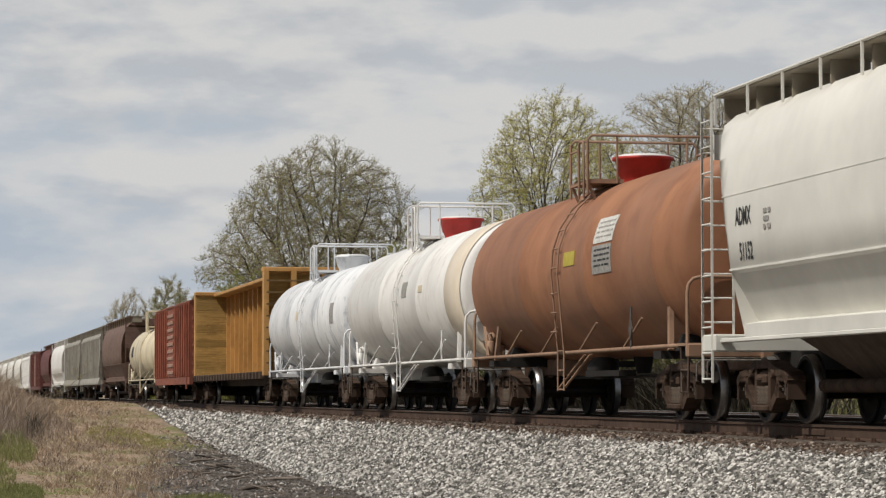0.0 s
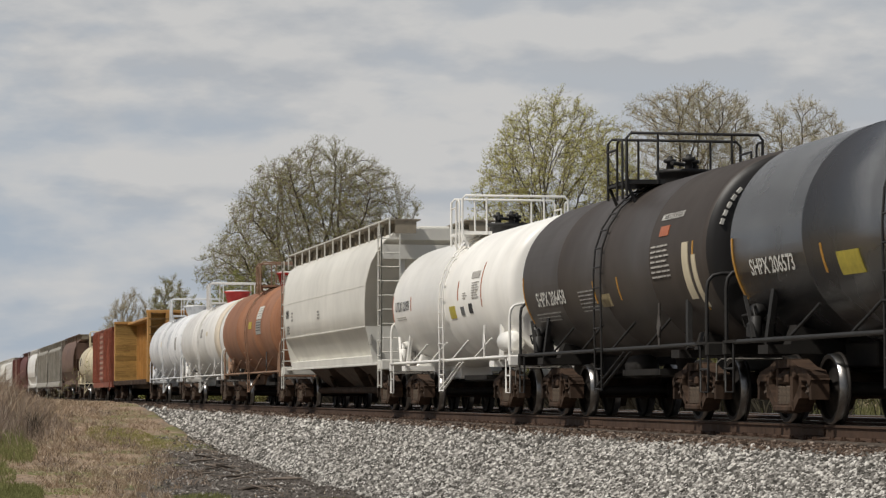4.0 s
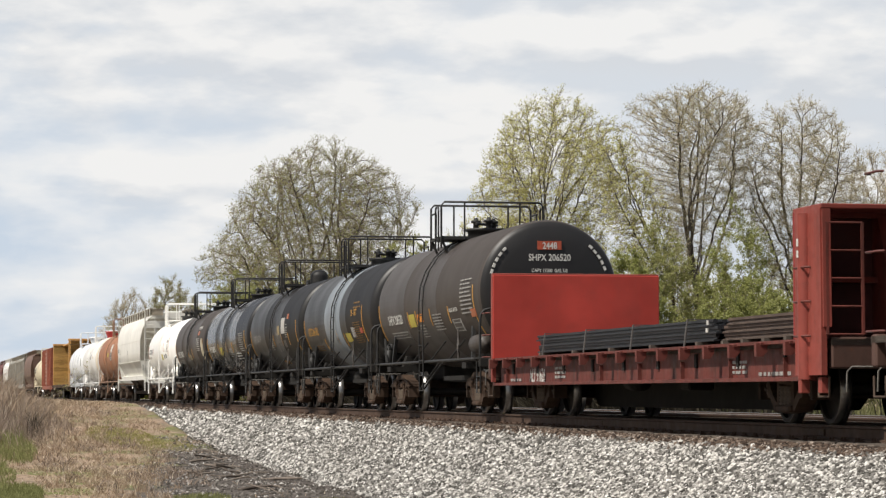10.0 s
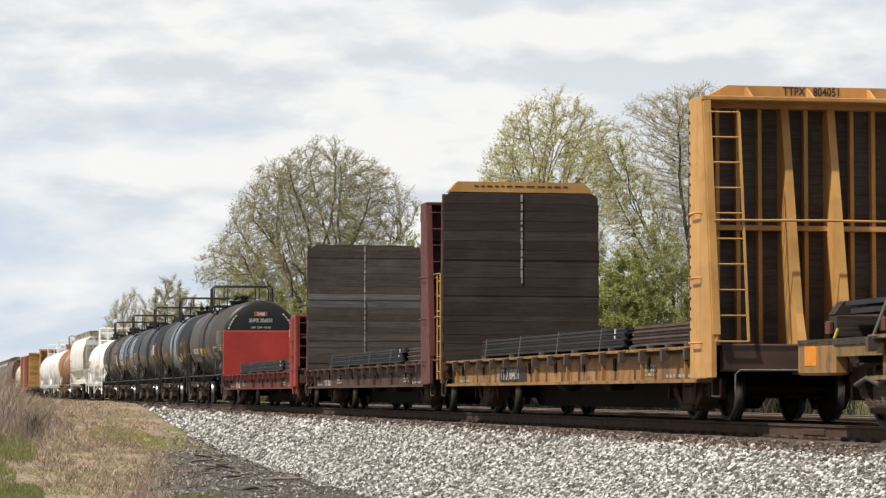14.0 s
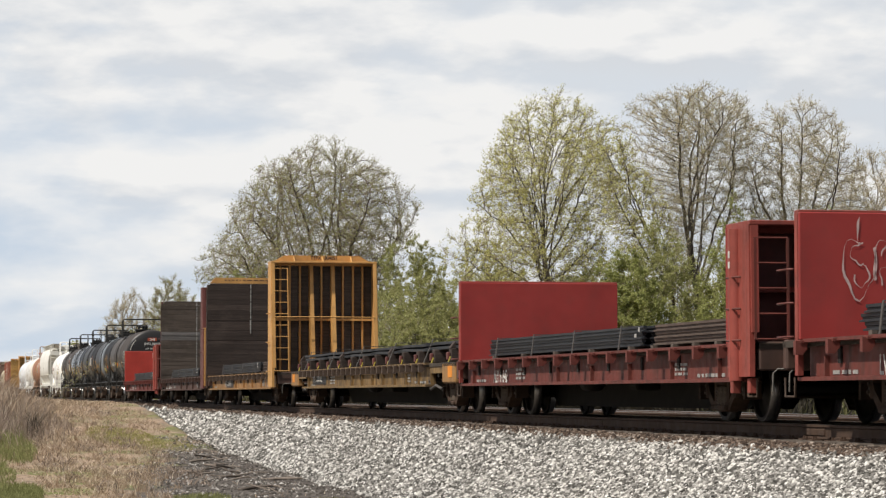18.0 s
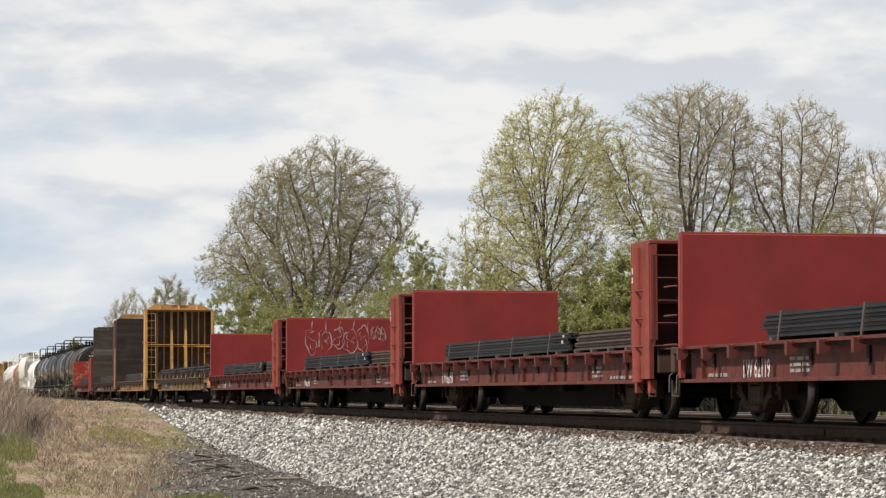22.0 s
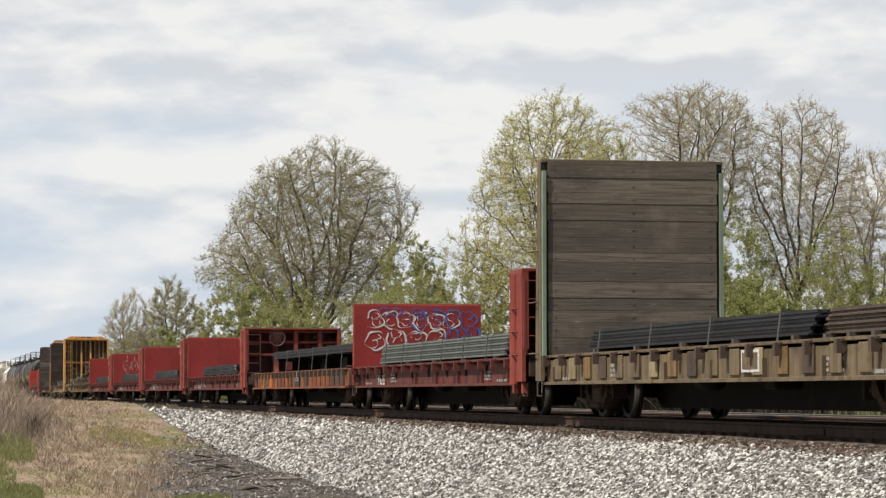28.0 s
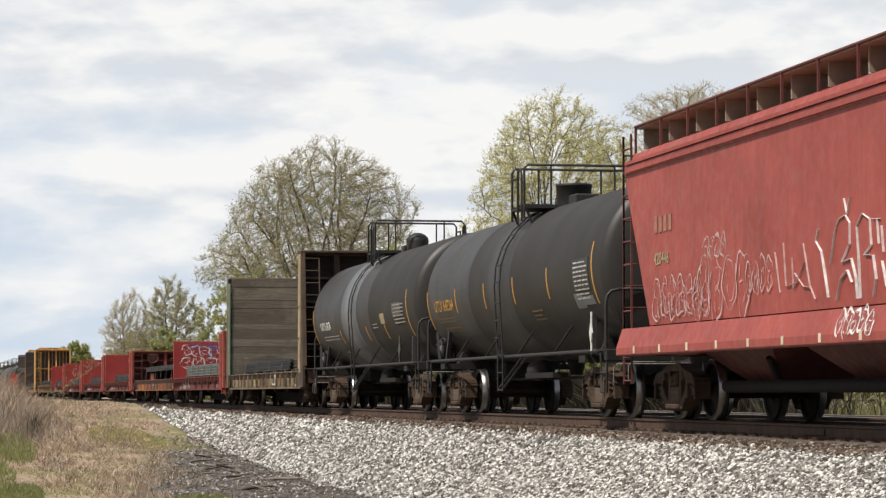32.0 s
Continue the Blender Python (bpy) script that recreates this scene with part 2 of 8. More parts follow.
BOARD_DARK = planks("dark_stained_boards", (0.056, 0.042, 0.036), 3)
BOARD_MID = planks("brown_weathered_boards", (0.098, 0.078, 0.064), 5)
BOARD_GREY = planks("grey_weathered_boards", (0.165, 0.138, 0.108), 9)
BOARD_PALE = planks("pale_worn_board", (0.14, 0.13, 0.125), 15)
YELLOW_WOOD = planks("tan_yellow_boards", (0.46, 0.29, 0.1), 27)
DECK = planks("dirty_deck_boards", (0.075, 0.06, 0.048), 21)
STONE = randomised("grey_ballast_stone", [(0.0, (0.06, 0.056, 0.05)), (0.4, (0.19, 0.18, 0.163)), (0.68, (0.41, 0.39, 0.36)), (0.87, (0.72, 0.69, 0.64)), (1.0, (0.9, 0.87, 0.82))])
STONE_BROWN = randomised("rust_stained_stone", [(0.0, (0.03, 0.022, 0.018)), (0.5, (0.1, 0.068, 0.05)), (0.85, (0.2, 0.15, 0.115)), (1.0, (0.4, 0.34, 0.29))])
STRAW = randomised("dry_grass", [(0.0, (0.22, 0.155, 0.105)), (0.45, (0.45, 0.33, 0.225)), (0.85, (0.64, 0.51, 0.37)), (1.0, (0.8, 0.7, 0.56))], translucent=0.25)
TRACK_GRASS = randomised("dull_green_grass", [(0.0, (0.075, 0.075, 0.03)), (0.5, (0.16, 0.165, 0.065)), (1.0, (0.29, 0.28, 0.135))], translucent=0.2)
# near-black: as a hedge it carries the shade seen beneath the cars
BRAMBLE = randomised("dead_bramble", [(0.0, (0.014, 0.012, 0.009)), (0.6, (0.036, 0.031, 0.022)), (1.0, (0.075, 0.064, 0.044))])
DEAD_WEED = randomised("grey_brown_weed", [(0.0, (0.16, 0.12, 0.095)), (0.6, (0.34, 0.265, 0.21)), (1.0, (0.52, 0.42, 0.33))])
GRASS = randomised("green_grass", [(0.0, (0.14, 0.155, 0.055)), (0.5, (0.25, 0.26, 0.1)), (1.0, (0.4, 0.4, 0.18))], translucent=0.3)
OLIVE = randomised("short_olive_grass", [(0.0, (0.2, 0.19, 0.06)), (0.5, (0.38, 0.35, 0.13)), (1.0, (0.56, 0.51, 0.25))], translucent=0.25)
BARK = plain("grey_brown_bark", (0.1, 0.085, 0.07), 0.9, 0.0, 6, 0.35, 0.5)
BARK_GREY = plain("grey_bark", (0.19, 0.165, 0.14), 0.9, 0.0, 6, 0.3)
TWIG = plain("brown_twig_bark", (0.27, 0.22, 0.15), 0.9, 0.0, 6, 0.3)
TWIG_GREY = plain("grey_twig_bark", (0.43, 0.37, 0.265), 0.9, 0.0, 6, 0.3)
BUD_PALE = randomised("pale_tan_bud", [(0.0, (0.33, 0.31, 0.15)), (0.5, (0.48, 0.45, 0.23)), (1.0, (0.64, 0.6, 0.36))], translucent=0.3)
BUD_OLIVE = randomised("olive_spring_leaf", [(0.0, (0.27, 0.28, 0.1)), (0.5, (0.42, 0.42, 0.17)), (1.0, (0.56, 0.55, 0.27))], translucent=0.4)
BUD_YELLOW = randomised("yellow_green_spring_leaf", [(0.0, (0.46, 0.45, 0.13)), (0.5, (0.66, 0.63, 0.23)), (1.0, (0.8, 0.77, 0.37))], translucent=0.4)
SHRUB_LEAF = randomised("soft_green_spring_leaf", [(0.0, (0.28, 0.29, 0.1)), (0.5, (0.41, 0.41, 0.165)), (1.0, (0.56, 0.55, 0.28))], translucent=0.4)
# leaf colours darkened to hold the shade at the foot of the trees
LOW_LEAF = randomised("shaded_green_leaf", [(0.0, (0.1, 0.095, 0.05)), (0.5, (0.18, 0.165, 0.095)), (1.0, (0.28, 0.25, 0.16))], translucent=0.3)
LEAF_GREEN = randomised("fresh_green_leaf", [(0.0, (0.23, 0.245, 0.075)), (0.5, (0.38, 0.395, 0.135)), (1.0, (0.55, 0.56, 0.25))], translucent=0.4)
CLOD = randomised("soil_crumbs", [(0.0, (0.045, 0.04, 0.034)), (0.5, (0.13, 0.115, 0.1)), (0.78, (0.25, 0.225, 0.2)), (1.0, (0.62, 0.59, 0.55))])
STICK = plain("grey_dead_wood", (0.17, 0.14, 0.115), 0.9, 0.0, 9, 0.35, 0.3)


# ---- mesh helpers ----
class M:
    """Collects the faces of one mesh; mi is the index of the material in use."""

    def __init__(self):
        self.v, self.f, self.s, self.m, self.mi = [], [], [], [], 0

    def add(self, verts, faces, smooth=False):
        n = len(self.v)
        self.v += [tuple(p) for p in verts]
        for fc in faces:
            self.f.append(tuple(i + n for i in fc))
            self.s.append(smooth)
            self.m.append(self.mi)
        return self

    def box(self, x0, x1, y0, y1, z0, z1, c=0.0):
        if c <= 0:
            vs = [(x, y, z) for x in (x0, x1) for y in (y0, y1) for z in (z0, z1)]
            return self.add(vs, [(0, 1, 3, 2), (4, 6, 7, 5), (0, 4, 5, 1), (2, 3, 7, 6), (0, 2, 6, 4), (1, 5, 7, 3)])
        loops = []
        for z, k in ((z0, c), (z0 + c, 0), (z1 - c, 0), (z1, c)):
            a, b, d, e = x0 + k, x1 - k, y0 + k, y1 - k
            g = c if not k else c * 0.5
            loops.append([(a + g, d, z), (b - g, d, z), (b, d + g, z), (b, e - g, z), (b - g, e, z), (a + g, e, z), (a, e - g, z), (a, d + g, z)])
        return self.loft(loops)

    def loft(self, loops, smooth=False, caps=True, closed=True):
        n, vs, fs = len(loops[0]), [], []
        for lp in loops:
            vs += lp
        for k in range(len(loops) - 1):
            for i in range(n if closed else n - 1):
                j = (i + 1) % n
                fs.append((k * n + i, k * n + j, (k + 1) * n + j, (k + 1) * n + i))
        self.add(vs, fs, smooth)
        if caps and closed:
            self.add(loops[0], [tuple(range(n))[::-1]])
            self.add(loops[-1], [tuple(range(n))])
        return self

    def tube(self, pts, r, n=7, smooth=True):
        pts = [Vector(p) for p in pts]
        loops, prev = [], None
        for i, p in enumerate(pts):
            d = (pts[min(i + 1, len(pts) - 1)] - pts[max(i - 1, 0)]).normalized()
            if prev is None:
                prev = d.orthogonal().normalized()
            a = (prev - d * prev.dot(d)).normalized()
            prev, b = a, d.cross(a)
            rr = r[i] if isinstance(r, (list, tuple)) else r
            loops.append([p + (a * math.cos(q) + b * math.sin(q)) * rr for q in [2 * math.pi * k / n for k in range(n)]])
        return self.loft(loops, smooth)

    def bar(self, p0, p1, w, h, up=(1, 0, 0)):
        """A rectangular bar; w along the direction up, h across it."""
        p0, p1, a = Vector(p0), Vector(p1), Vector(up)
        d = (p1 - p0).normalized()
        a = (a - d * a.dot(d)).normalized() * w / 2
        b = d.cross(a).normalized() * h / 2
        return self.loft([[p + a + b, p + a - b, p - a - b, p - a + b] for p in (p0, p1)])

    def prism(self, poly, y0, y1):
        """A polygon in x, z drawn out along y."""
        return self.loft([[(x, y, z) for x, z in poly] for y in (y0, y1)])

    def lathe(self, prof, n=32, axis="y", at=(0, 0, 0), smooth=True, caps=True):
        """Turns (place along the axis, radius) about an axis."""
        loops = []
        for h, r in prof:
            lp = []
            for k in range(n):
                q = 2 * math.pi * k / n
                c, s = r * math.cos(q), r * math.sin(q)
                p = {"y": (c, h, s), "x": (h, c, s), "z": (c, s, h)}[axis]
                lp.append((p[0] + at[0], p[1] + at[1], p[2] + at[2]))
            loops.append(lp)
        return self.loft(loops, smooth, caps)

    def mesh(self, name, *mats):
        me = bpy.data.meshes.new(name)
        me.from_pydata(self.v, [], self.f)
        for mt in mats:
            me.materials.append(mt)
        me.polygons.foreach_set("use_smooth", self.s)
        if len(mats) > 1:
            me.polygons.foreach_set("material_index", self.m)
        me.update()
        return me


def part(name, m, mats, parent, label="", at=None):
    """One mesh object under a thing or a part, from an M or from a mesh that others share too."""
    me = m if isinstance(m, bpy.types.Mesh) else m.mesh(name, *(mats if isinstance(mats, (list, tuple)) else (mats,)))
    ob = new(name, me)
    ob.parent = parent
    if at is not None:
        ob.location = at
    if name in ("stencil", "small_print", "end_stencil", "faded_lettering", "spray_painting", "painted_line", "paint_mark"):
        ob["kind"] = "stuff"
    return tagged(ob, label)


def lettering(text, size, spread=1.0):
    """Flat letters of the built-in font: vertices in x, y from the lower left, and faces."""
    cu = bpy.data.curves.new("letters", "FONT")
    cu.body, cu.size, cu.space_character = text, size, spread
    cu.resolution_u, cu.offset = 3, size * 0.018
    ob = bpy.data.objects.new("letters", cu)
    me = bpy.data.meshes.new_from_object(ob)
    vs, fs = [tuple(p.co) for p in me.vertices], [tuple(p.vertices) for p in me.polygons]
    bpy.data.objects.remove(ob)
    bpy.data.curves.remove(cu)
    bpy.data.meshes.remove(me)
    return vs, fs


def side_text(m, text, size, y, z, x, spread=1.0, squeeze=1.1):
    """Letters on a flat side that faces -x, beginning at y and running towards -y."""
    vs, fs = lettering(text, size, spread)
    return m.add([(x, y - p[0] * squeeze, z + p[1]) for p in vs], fs)


def end_text(m, text, size, x, z, y, squeeze=0.8):
    """Letters centred at x on a flat end that faces -y."""
    vs, fs = lettering(text, size)
    w = max(p[0] for p in vs) / 2
    return m.add([(x + (p[0] - w) * squeeze, y, z + p[1]) for p in vs], fs)


def on_tank(r, cz, y, arc):
    """A point on the near side of a tank: y along it, arc metres above its widest line."""
    q = arc / r
    return (-r * math.cos(q), y, cz + r * math.sin(q))


def tank_text(m, text, size, y, arc, r, cz, spread=1.0, squeeze=1.1):
    vs, fs = lettering(text, size * 1.22, spread)
    return m.add([on_tank(r + 0.012, cz, y - p[0] * squeeze, arc + p[1]) for p in vs], fs)


def tank_patch(m, y0, y1, a0, a1, r, cz, lift=0.008):
    """A thin plate bent round the tank's near side."""
    n = max(2, int(abs(a1 - a0) / 0.12) + 1)
    arcs = [a0 + (a1 - a0) * i / n for i in range(n + 1)]
    lo = [[on_tank(r + lift, cz, y0, a), on_tank(r + lift, cz, y1, a), on_tank(r - 0.01, cz, y1, a), on_tank(r - 0.01, cz, y0, a)] for a in arcs]
    return m.loft(lo)


def tank_lines(m, y0, y1, arc, rows, h, r, cz, seed):
    """Stencilled lines too small to read: bars of uneven length."""
    rnd = random.Random(seed)
    for i in range(rows):
        y = y0
        a = arc - i * h * 1.7
        while y > y1 + 0.1:
            w = rnd.uniform(0.08, 0.3)
            tank_patch(m, y, max(y - w, y1), a, a + h * 0.6, r, cz, 0.016)
            y -= w + rnd.uniform(0.04, 0.09)
    return m


def flat_lines(m, y0, y1, z, rows, h, x, seed):
    rnd = random.Random(seed)
    for i in range(rows):
        y = y0
        while y > y1 + 0.1:
            w = rnd.uniform(0.08, 0.3)
            m.box(x, x + 0.006, max(y - w, y1), y, z - i * h * 1.7, z - i * h * 1.7 + h)
            y -= w + rnd.uniform(0.04, 0.09)
    return m


# ---- running gear, shared by every car ----
WHEEL_R = 0.457
GEAR = {}
SPINNING = []


def make_gear():
    w = M()
    w.tube([(-1.02, 0, 0), (1.02, 0, 0)], 0.085, 12)
    for sx in (-1, 1):
        w.mi = 0
        prof = [(0.64, 0.13), (0.66, 0.14), (0.69, 0.2), (0.715, 0.34), (0.70, 0.385)]
        w.lathe([(sx * a, b) for a, b in prof], 32, "x", caps=False)
        w.lathe([(sx * a, b) for a, b in [(0.76, 0.385), (0.735, 0.34), (0.75, 0.19), (0.8, 0.14), (0.82, 0.1)]], 32, "x", caps=False)
        w.lathe([(sx * a, b) for a, b in [(0.82, 0.39), (0.76, 0.385)]], 32, "x", caps=False)
        w.mi = 1
        w.lathe([(sx * a, b) for a, b in [(0.712, WHEEL_R + 0.003), (0.82, WHEEL_R - 0.004), (0.824, WHEEL_R - 0.014)]], 32, "x", caps=False)
        w.mi = 0
        w.lathe([(sx * a, b) for a, b in [(0.70, 0.385), (0.675, 0.40), (0.675, WHEEL_R + 0.02), (0.69, WHEEL_R + 0.025), (0.712, WHEEL_R + 0.003)]], 32, "x", caps=False)
        w.lathe([(sx * a, b) for a, b in [(0.824, WHEEL_R - 0.014), (0.82, 0.39)]], 32, "x", caps=False)
        w.mi = 2
        w.lathe([(sx * a, b) for a, b in [(0.96, 0.12), (1.05, 0.12), (1.08, 0.1), (1.085, 0.0)]], 14, "x")
        for k in range(3):
            q = 2 * math.pi * k / 3
            y, z = 0.06 * math.cos(q), 0.06 * math.sin(q)
            w.box(min(sx * 1.075, sx * 1.11), max(sx * 1.075, sx * 1.11), y - 0.02, y + 0.02, z - 0.02, z + 0.02)
    GEAR["wheelset"] = w.mesh("wheelset", WHEEL, TREAD, CAP)
    f = M()
    # cast frame: top chord from jaw to jaw, bottom chord slung under the springs, columns and jaw legs
    for s in (-1, 1):
        top = [(0.0, 0.79), (0.3, 0.79), (0.6, 0.7), (0.98, 0.64), (1.1, 0.55)]
        low = [(0.7, 0.5), (0.62, 0.4), (0.4, 0.235), (0.0, 0.2)]
        for chain, w, k in ((top, 0.26, 0.11), (low, 0.24, 0.12), ([(1.09, 0.6), (1.11, 0.35)], 0.24, 0.09), ([(0.69, 0.66), (0.69, 0.37)], 0.24, 0.1), ([(0.3, 0.22), (0.3, 0.78)], 0.22, 0.11)):
            for p, q in zip(chain, chain[1:]):
                d = Vector((0, s * (q[0] - p[0]), q[1] - p[1])).normalized() * 0.03
                f.bar(Vector((0, s * p[0], p[1])) - d, Vector((0, s * q[0], q[1])) + d, w, k)
        f.box(-0.13, 0.13, s * 0.89 - 0.17, s * 0.89 + 0.17, 0.55, 0.66, 0.02)
        f.lathe([(-0.15, 0.05), (-0.13, 0.07), (0.0, 0.07)], 10, "x", (0, s * 0.5, 0.66))
    f.box(-0.17, 0.17, -0.34, 0.34, 0.16, 0.245, 0.02)
    f.box(-0.15, 0.16, -0.21, 0.21, 0.52, 0.66, 0.03)
    f.box(-0.18, 0.0, -0.09, 0.09, 0.56, 0.63, 0.02)
    GEAR["side_frame"] = f.mesh("side_frame", TRUCK)
    g = M()
    prof = []
    for i in range(13):
        prof.append((0.25 + i * 0.021, 0.075 if i % 2 else 0.052))
    g.lathe(prof, 12, "z", (0, 0, 0))
    GEAR["spring"] = g.mesh("spring", SPRING)
    b = M()
    b.box(-1.12, 1.12, -0.2, 0.2, 0.5, 0.72, 0.04)
    b.lathe([(0.7, 0.2), (0.86, 0.2)], 16, "z")
    for y in (-0.62, 0.62):
        b.bar((-0.85, y, 0.4), (0.85, y, 0.4), 0.14, 0.1, (0, 0, 1))
    GEAR["truck"] = b.mesh("truck", TRUCK)
    c = M()
    c.box(-0.09, 0.09, -0.1, 0.62, 0.78, 0.92, 0.02)
    c.box(-0.16, 0.13, 0.5, 0.8, 0.71, 0.99, 0.05)
    c.box(0.04, 0.18, 0.68, 0.88, 0.74, 0.96, 0.04)
    c.tube([(-0.32, 0.1, 0.8), (-0.34, 0.3, 0.6), (-0.2, 0.62, 0.48), (-0.1, 0.8, 0.5)], 0.028, 7)
    GEAR["coupler"] = c.mesh("coupler", TRUCK)
    c = M()
    c.tube([(-1.36, 0.02, -0.3), (-1.36, 0.0, -0.06), (-1.3, 0.0, 0.0), (1.3, 0.0, 0.0), (1.36, 0.0, -0.06), (1.36, 0.02, -0.3)], 0.012, 6)
    GEAR["lever"] = c.mesh("lever", LEVER)


def add_truck(car, y):
    t = part("truck", GEAR["truck"], None, car, "rust-brown cast steel truck", (0, y, 0))
    for x in (-1.02, 1.02):
        part("side_frame", GEAR["side_frame"], None, t, "", (x, 0, 0))
        for k in (-0.16, 0.0, 0.16):
            part("spring", GEAR["spring"], None, t, "", (x * 1.07, k, 0))
    for k in (-0.89, 0.89):
        w = part("wheelset", GEAR["wheelset"], None, t, "brown wheels with polished treads")
        w.matrix_parent_inverse = pose(0, k, WHEEL_R)
        SPINNING.append(w)


def add_coupler(car, half):
    part("coupler", GEAR["coupler"], None, car, "", (0, half - 0.45, 0))
    ob = part("coupler", GEAR["coupler"], None, car, "", (0, -half + 0.45, 0))
    ob.rotation_euler = (0, 0, math.pi)


make_gear()
CARS = []


def start_car(name, label, category, far, near):
    """An empty at the car's middle, on the rails, to carry its parts. Returns it and half the car's length."""
    car = new(name)
    car.empty_display_size = 0.5
    tagged(car, label, category, "cars of the freight train")
    CARS.append((car, (far + near) / 2))
    return car, (far - near) / 2


def ladder(m, x, y0, y1, z0, z1, n, r=0.014, flat=True):
    """A ladder in a plane of constant x, stiles at y0 and y1."""
    for y in (y0, y1):
        m.tube([(x, y, z0), (x, y, z1)], r * 1.25, 6)
    for i in range(n):
        z = z0 + (z1 - z0) * (i + 0.5) / n
        m.tube([(x, y0, z), (x, y1, z)], r, 6)
    return m


def hoop(x, y0, y1, z0, z1, bend=0.14):
    """Points of an upturned U in a plane of constant x."""
    return [(x, y0, z0), (x, y0, z1 - bend), (x, y0 + (y1 - y0) * 0.08, z1 - bend * 0.3), (x, y0 + (y1 - y0) * 0.25, z1),
            (x, y0 + (y1 - y0) * 0.75, z1), (x, y0 + (y1 - y0) * 0.92, z1 - bend * 0.3), (x, y1, z1 - bend), (x, y1, z0)]


# ---- tank cars ----
def tank_car(far, near, label, shell, trim, r=1.43, cz=2.45, dome="valves", dome_mat=None, texts=(), stripes=(), lines=(), plates=(),
             band=None, tall=(), pipe=None, reservoir=None, end_words=(), seams=(), scrawl=None, climb=0.0, guard=0.62, hatch=0.0):
    car, h = start_car("tank_car", label, "tank car", far, near)
    e = h - 0.5
    shell_m = M()
    prof = [(-e - 0.02, 0.0), (-e, r * 0.4), (-e + 0.03, r * 0.72), (-e + 0.07, r * 0.9), (-e + 0.13, r * 0.97), (-e + 0.22, r)]
    rest = [(-y, q) for y, q in reversed(prof)]
    for s in sorted(seams, reverse=True):
        y = e - s * 2 * e
        prof += [(y - 0.04, r), (y - 0.03, r + 0.006), (y + 0.03, r + 0.006), (y + 0.04, r)]
    prof += rest
    shell_m.lathe(prof, 64, "y", (0, 0, cz), caps=False)
    if end_words:
        for i, fc in enumerate(shell_m.f):
            if all(shell_m.v[k][1] < -e + 0.14 for k in fc):
                shell_m.m[i] = 1
    part("tank", shell_m, [shell, BLACK] if end_words else shell, car)
    if band:
        b = M()
        y0, y1 = e - band[0] * 2 * e, e - band[1] * 2 * e
        b.lathe([(y1, r - 0.01), (y1 + 0.01, r + 0.007), (y0 - 0.01, r + 0.007), (y0, r - 0.01)], 64, "y", (0, 0, cz), caps=False)
        part("painted_band", b, band[2], car, "cream painted band round the tank" if band[2] is CREAM_BAND else "grey painted band round the tank")
    # sills, saddles and platforms at both ends
    for s in (-1, 1):
        m = M()
        m.box(-0.36, 0.36, min(s * (h - 3.6), s * (h - 0.28)), max(s * (h - 3.6), s * (h - 0.28)), 0.74, 1.06, 0.02)
        m.box(-1.45, 1.45, min(s * (h - 0.5), s * (h - 0.36)), max(s * (h - 0.5), s * (h - 0.36)), 0.92, 1.12, 0.02)
        m.box(-1.45, 1.45, min(s * (h - 1.0), s * (h - 0.4)), max(s * (h - 1.0), s * (h - 0.4)), 1.09, 1.13)
        part("end_sill", m, trim if pipe else UNDER, car)
        m = M()
        y = s * (h - 2.15)
        m.prism([(-1.1, 1.02), (1.1, 1.02), (1.0, 1.3), (0.7, cz - r * 0.86), (0, cz - r * 0.98), (-0.7, cz - r * 0.86), (-1.0, 1.3)], y - 0.16, y + 0.16)
        m.box(-1.42, 1.42, y - 0.22, y + 0.22, 0.92, 1.04)
        part("saddle", m, trim if shell in (WHITE, WHITE_DULL, WHITE_WORN) else UNDER, car)
        for x in (-1.42, 1.42):
            m = M()
            yy = s * (h - 0.62)
            m.tube([(x, yy - 0.2, 1.1), (x, yy - 0.2, 0.42), (x, yy + 0.2, 0.42), (x, yy + 0.2, 1.1)], 0.018, 6)
            m.tube([(x, yy - 0.2, 0.74), (x, yy + 0.2, 0.74)], 0.016, 6)
            part("step", m, RUST_DARK if pipe and not reservoir else trim, car)
            m = M()
            m.bar((x * 0.9, s * (h - 1.9), 1.05), (x * 0.86, s * (h - 2.1), cz - r * 0.42), 0.07, 0.12)
            part("brace", m, trim, car)
        part("uncoupling_lever", GEAR["lever"], None, car, "", (0, s * (h - 0.2), 0.88))
        ye = s * (h - 0.48)
        bend = [(1.42, 1.1), (1.42, 1.85), (1.4, 1.98), (1.33, 2.06), (1.2, 2.09)]
        m = M()
        m.tube([(-a, ye, b) for a, b in bend] + [(a, ye, b) for a, b in reversed(bend)], 0.027, 8)
        rail = part("end_handrail", m, trim, car)
        for x in (-0.5, 0.5):
            part("handrail_post", M().tube([(x, ye, 1.1), (x, ye, 2.08)], 0.018, 6), trim, rail)
    # rails along both sides, their struts, and the ladders
    for x in (-1, 1):
        m = M()
        m.tube([(x * 1.42, -h + 0.9, 1.1), (x * 1.42, h - 0.9, 1.1)], 0.032, 8)
        part("side_rail", m, trim, car)
        n = 4
        for i in range(n):
            y = (h - 2.4) * (1 - 2 * (i + 0.5) / n)
            m = M()
            m.tube([(x * 1.4, y + 0.42, 1.1), (x * r * 0.8, y - 0.1, cz - r * 0.64)], 0.022, 6)
            part("strut", m, trim, car)
        m = M()
        for dy in (climb - 0.23, climb + 0.23):
            pts = [(x * 1.47, dy, 0.45), (x * 1.47, dy, 1.1), (x * (r + 0.06), dy, cz - 0.1)]
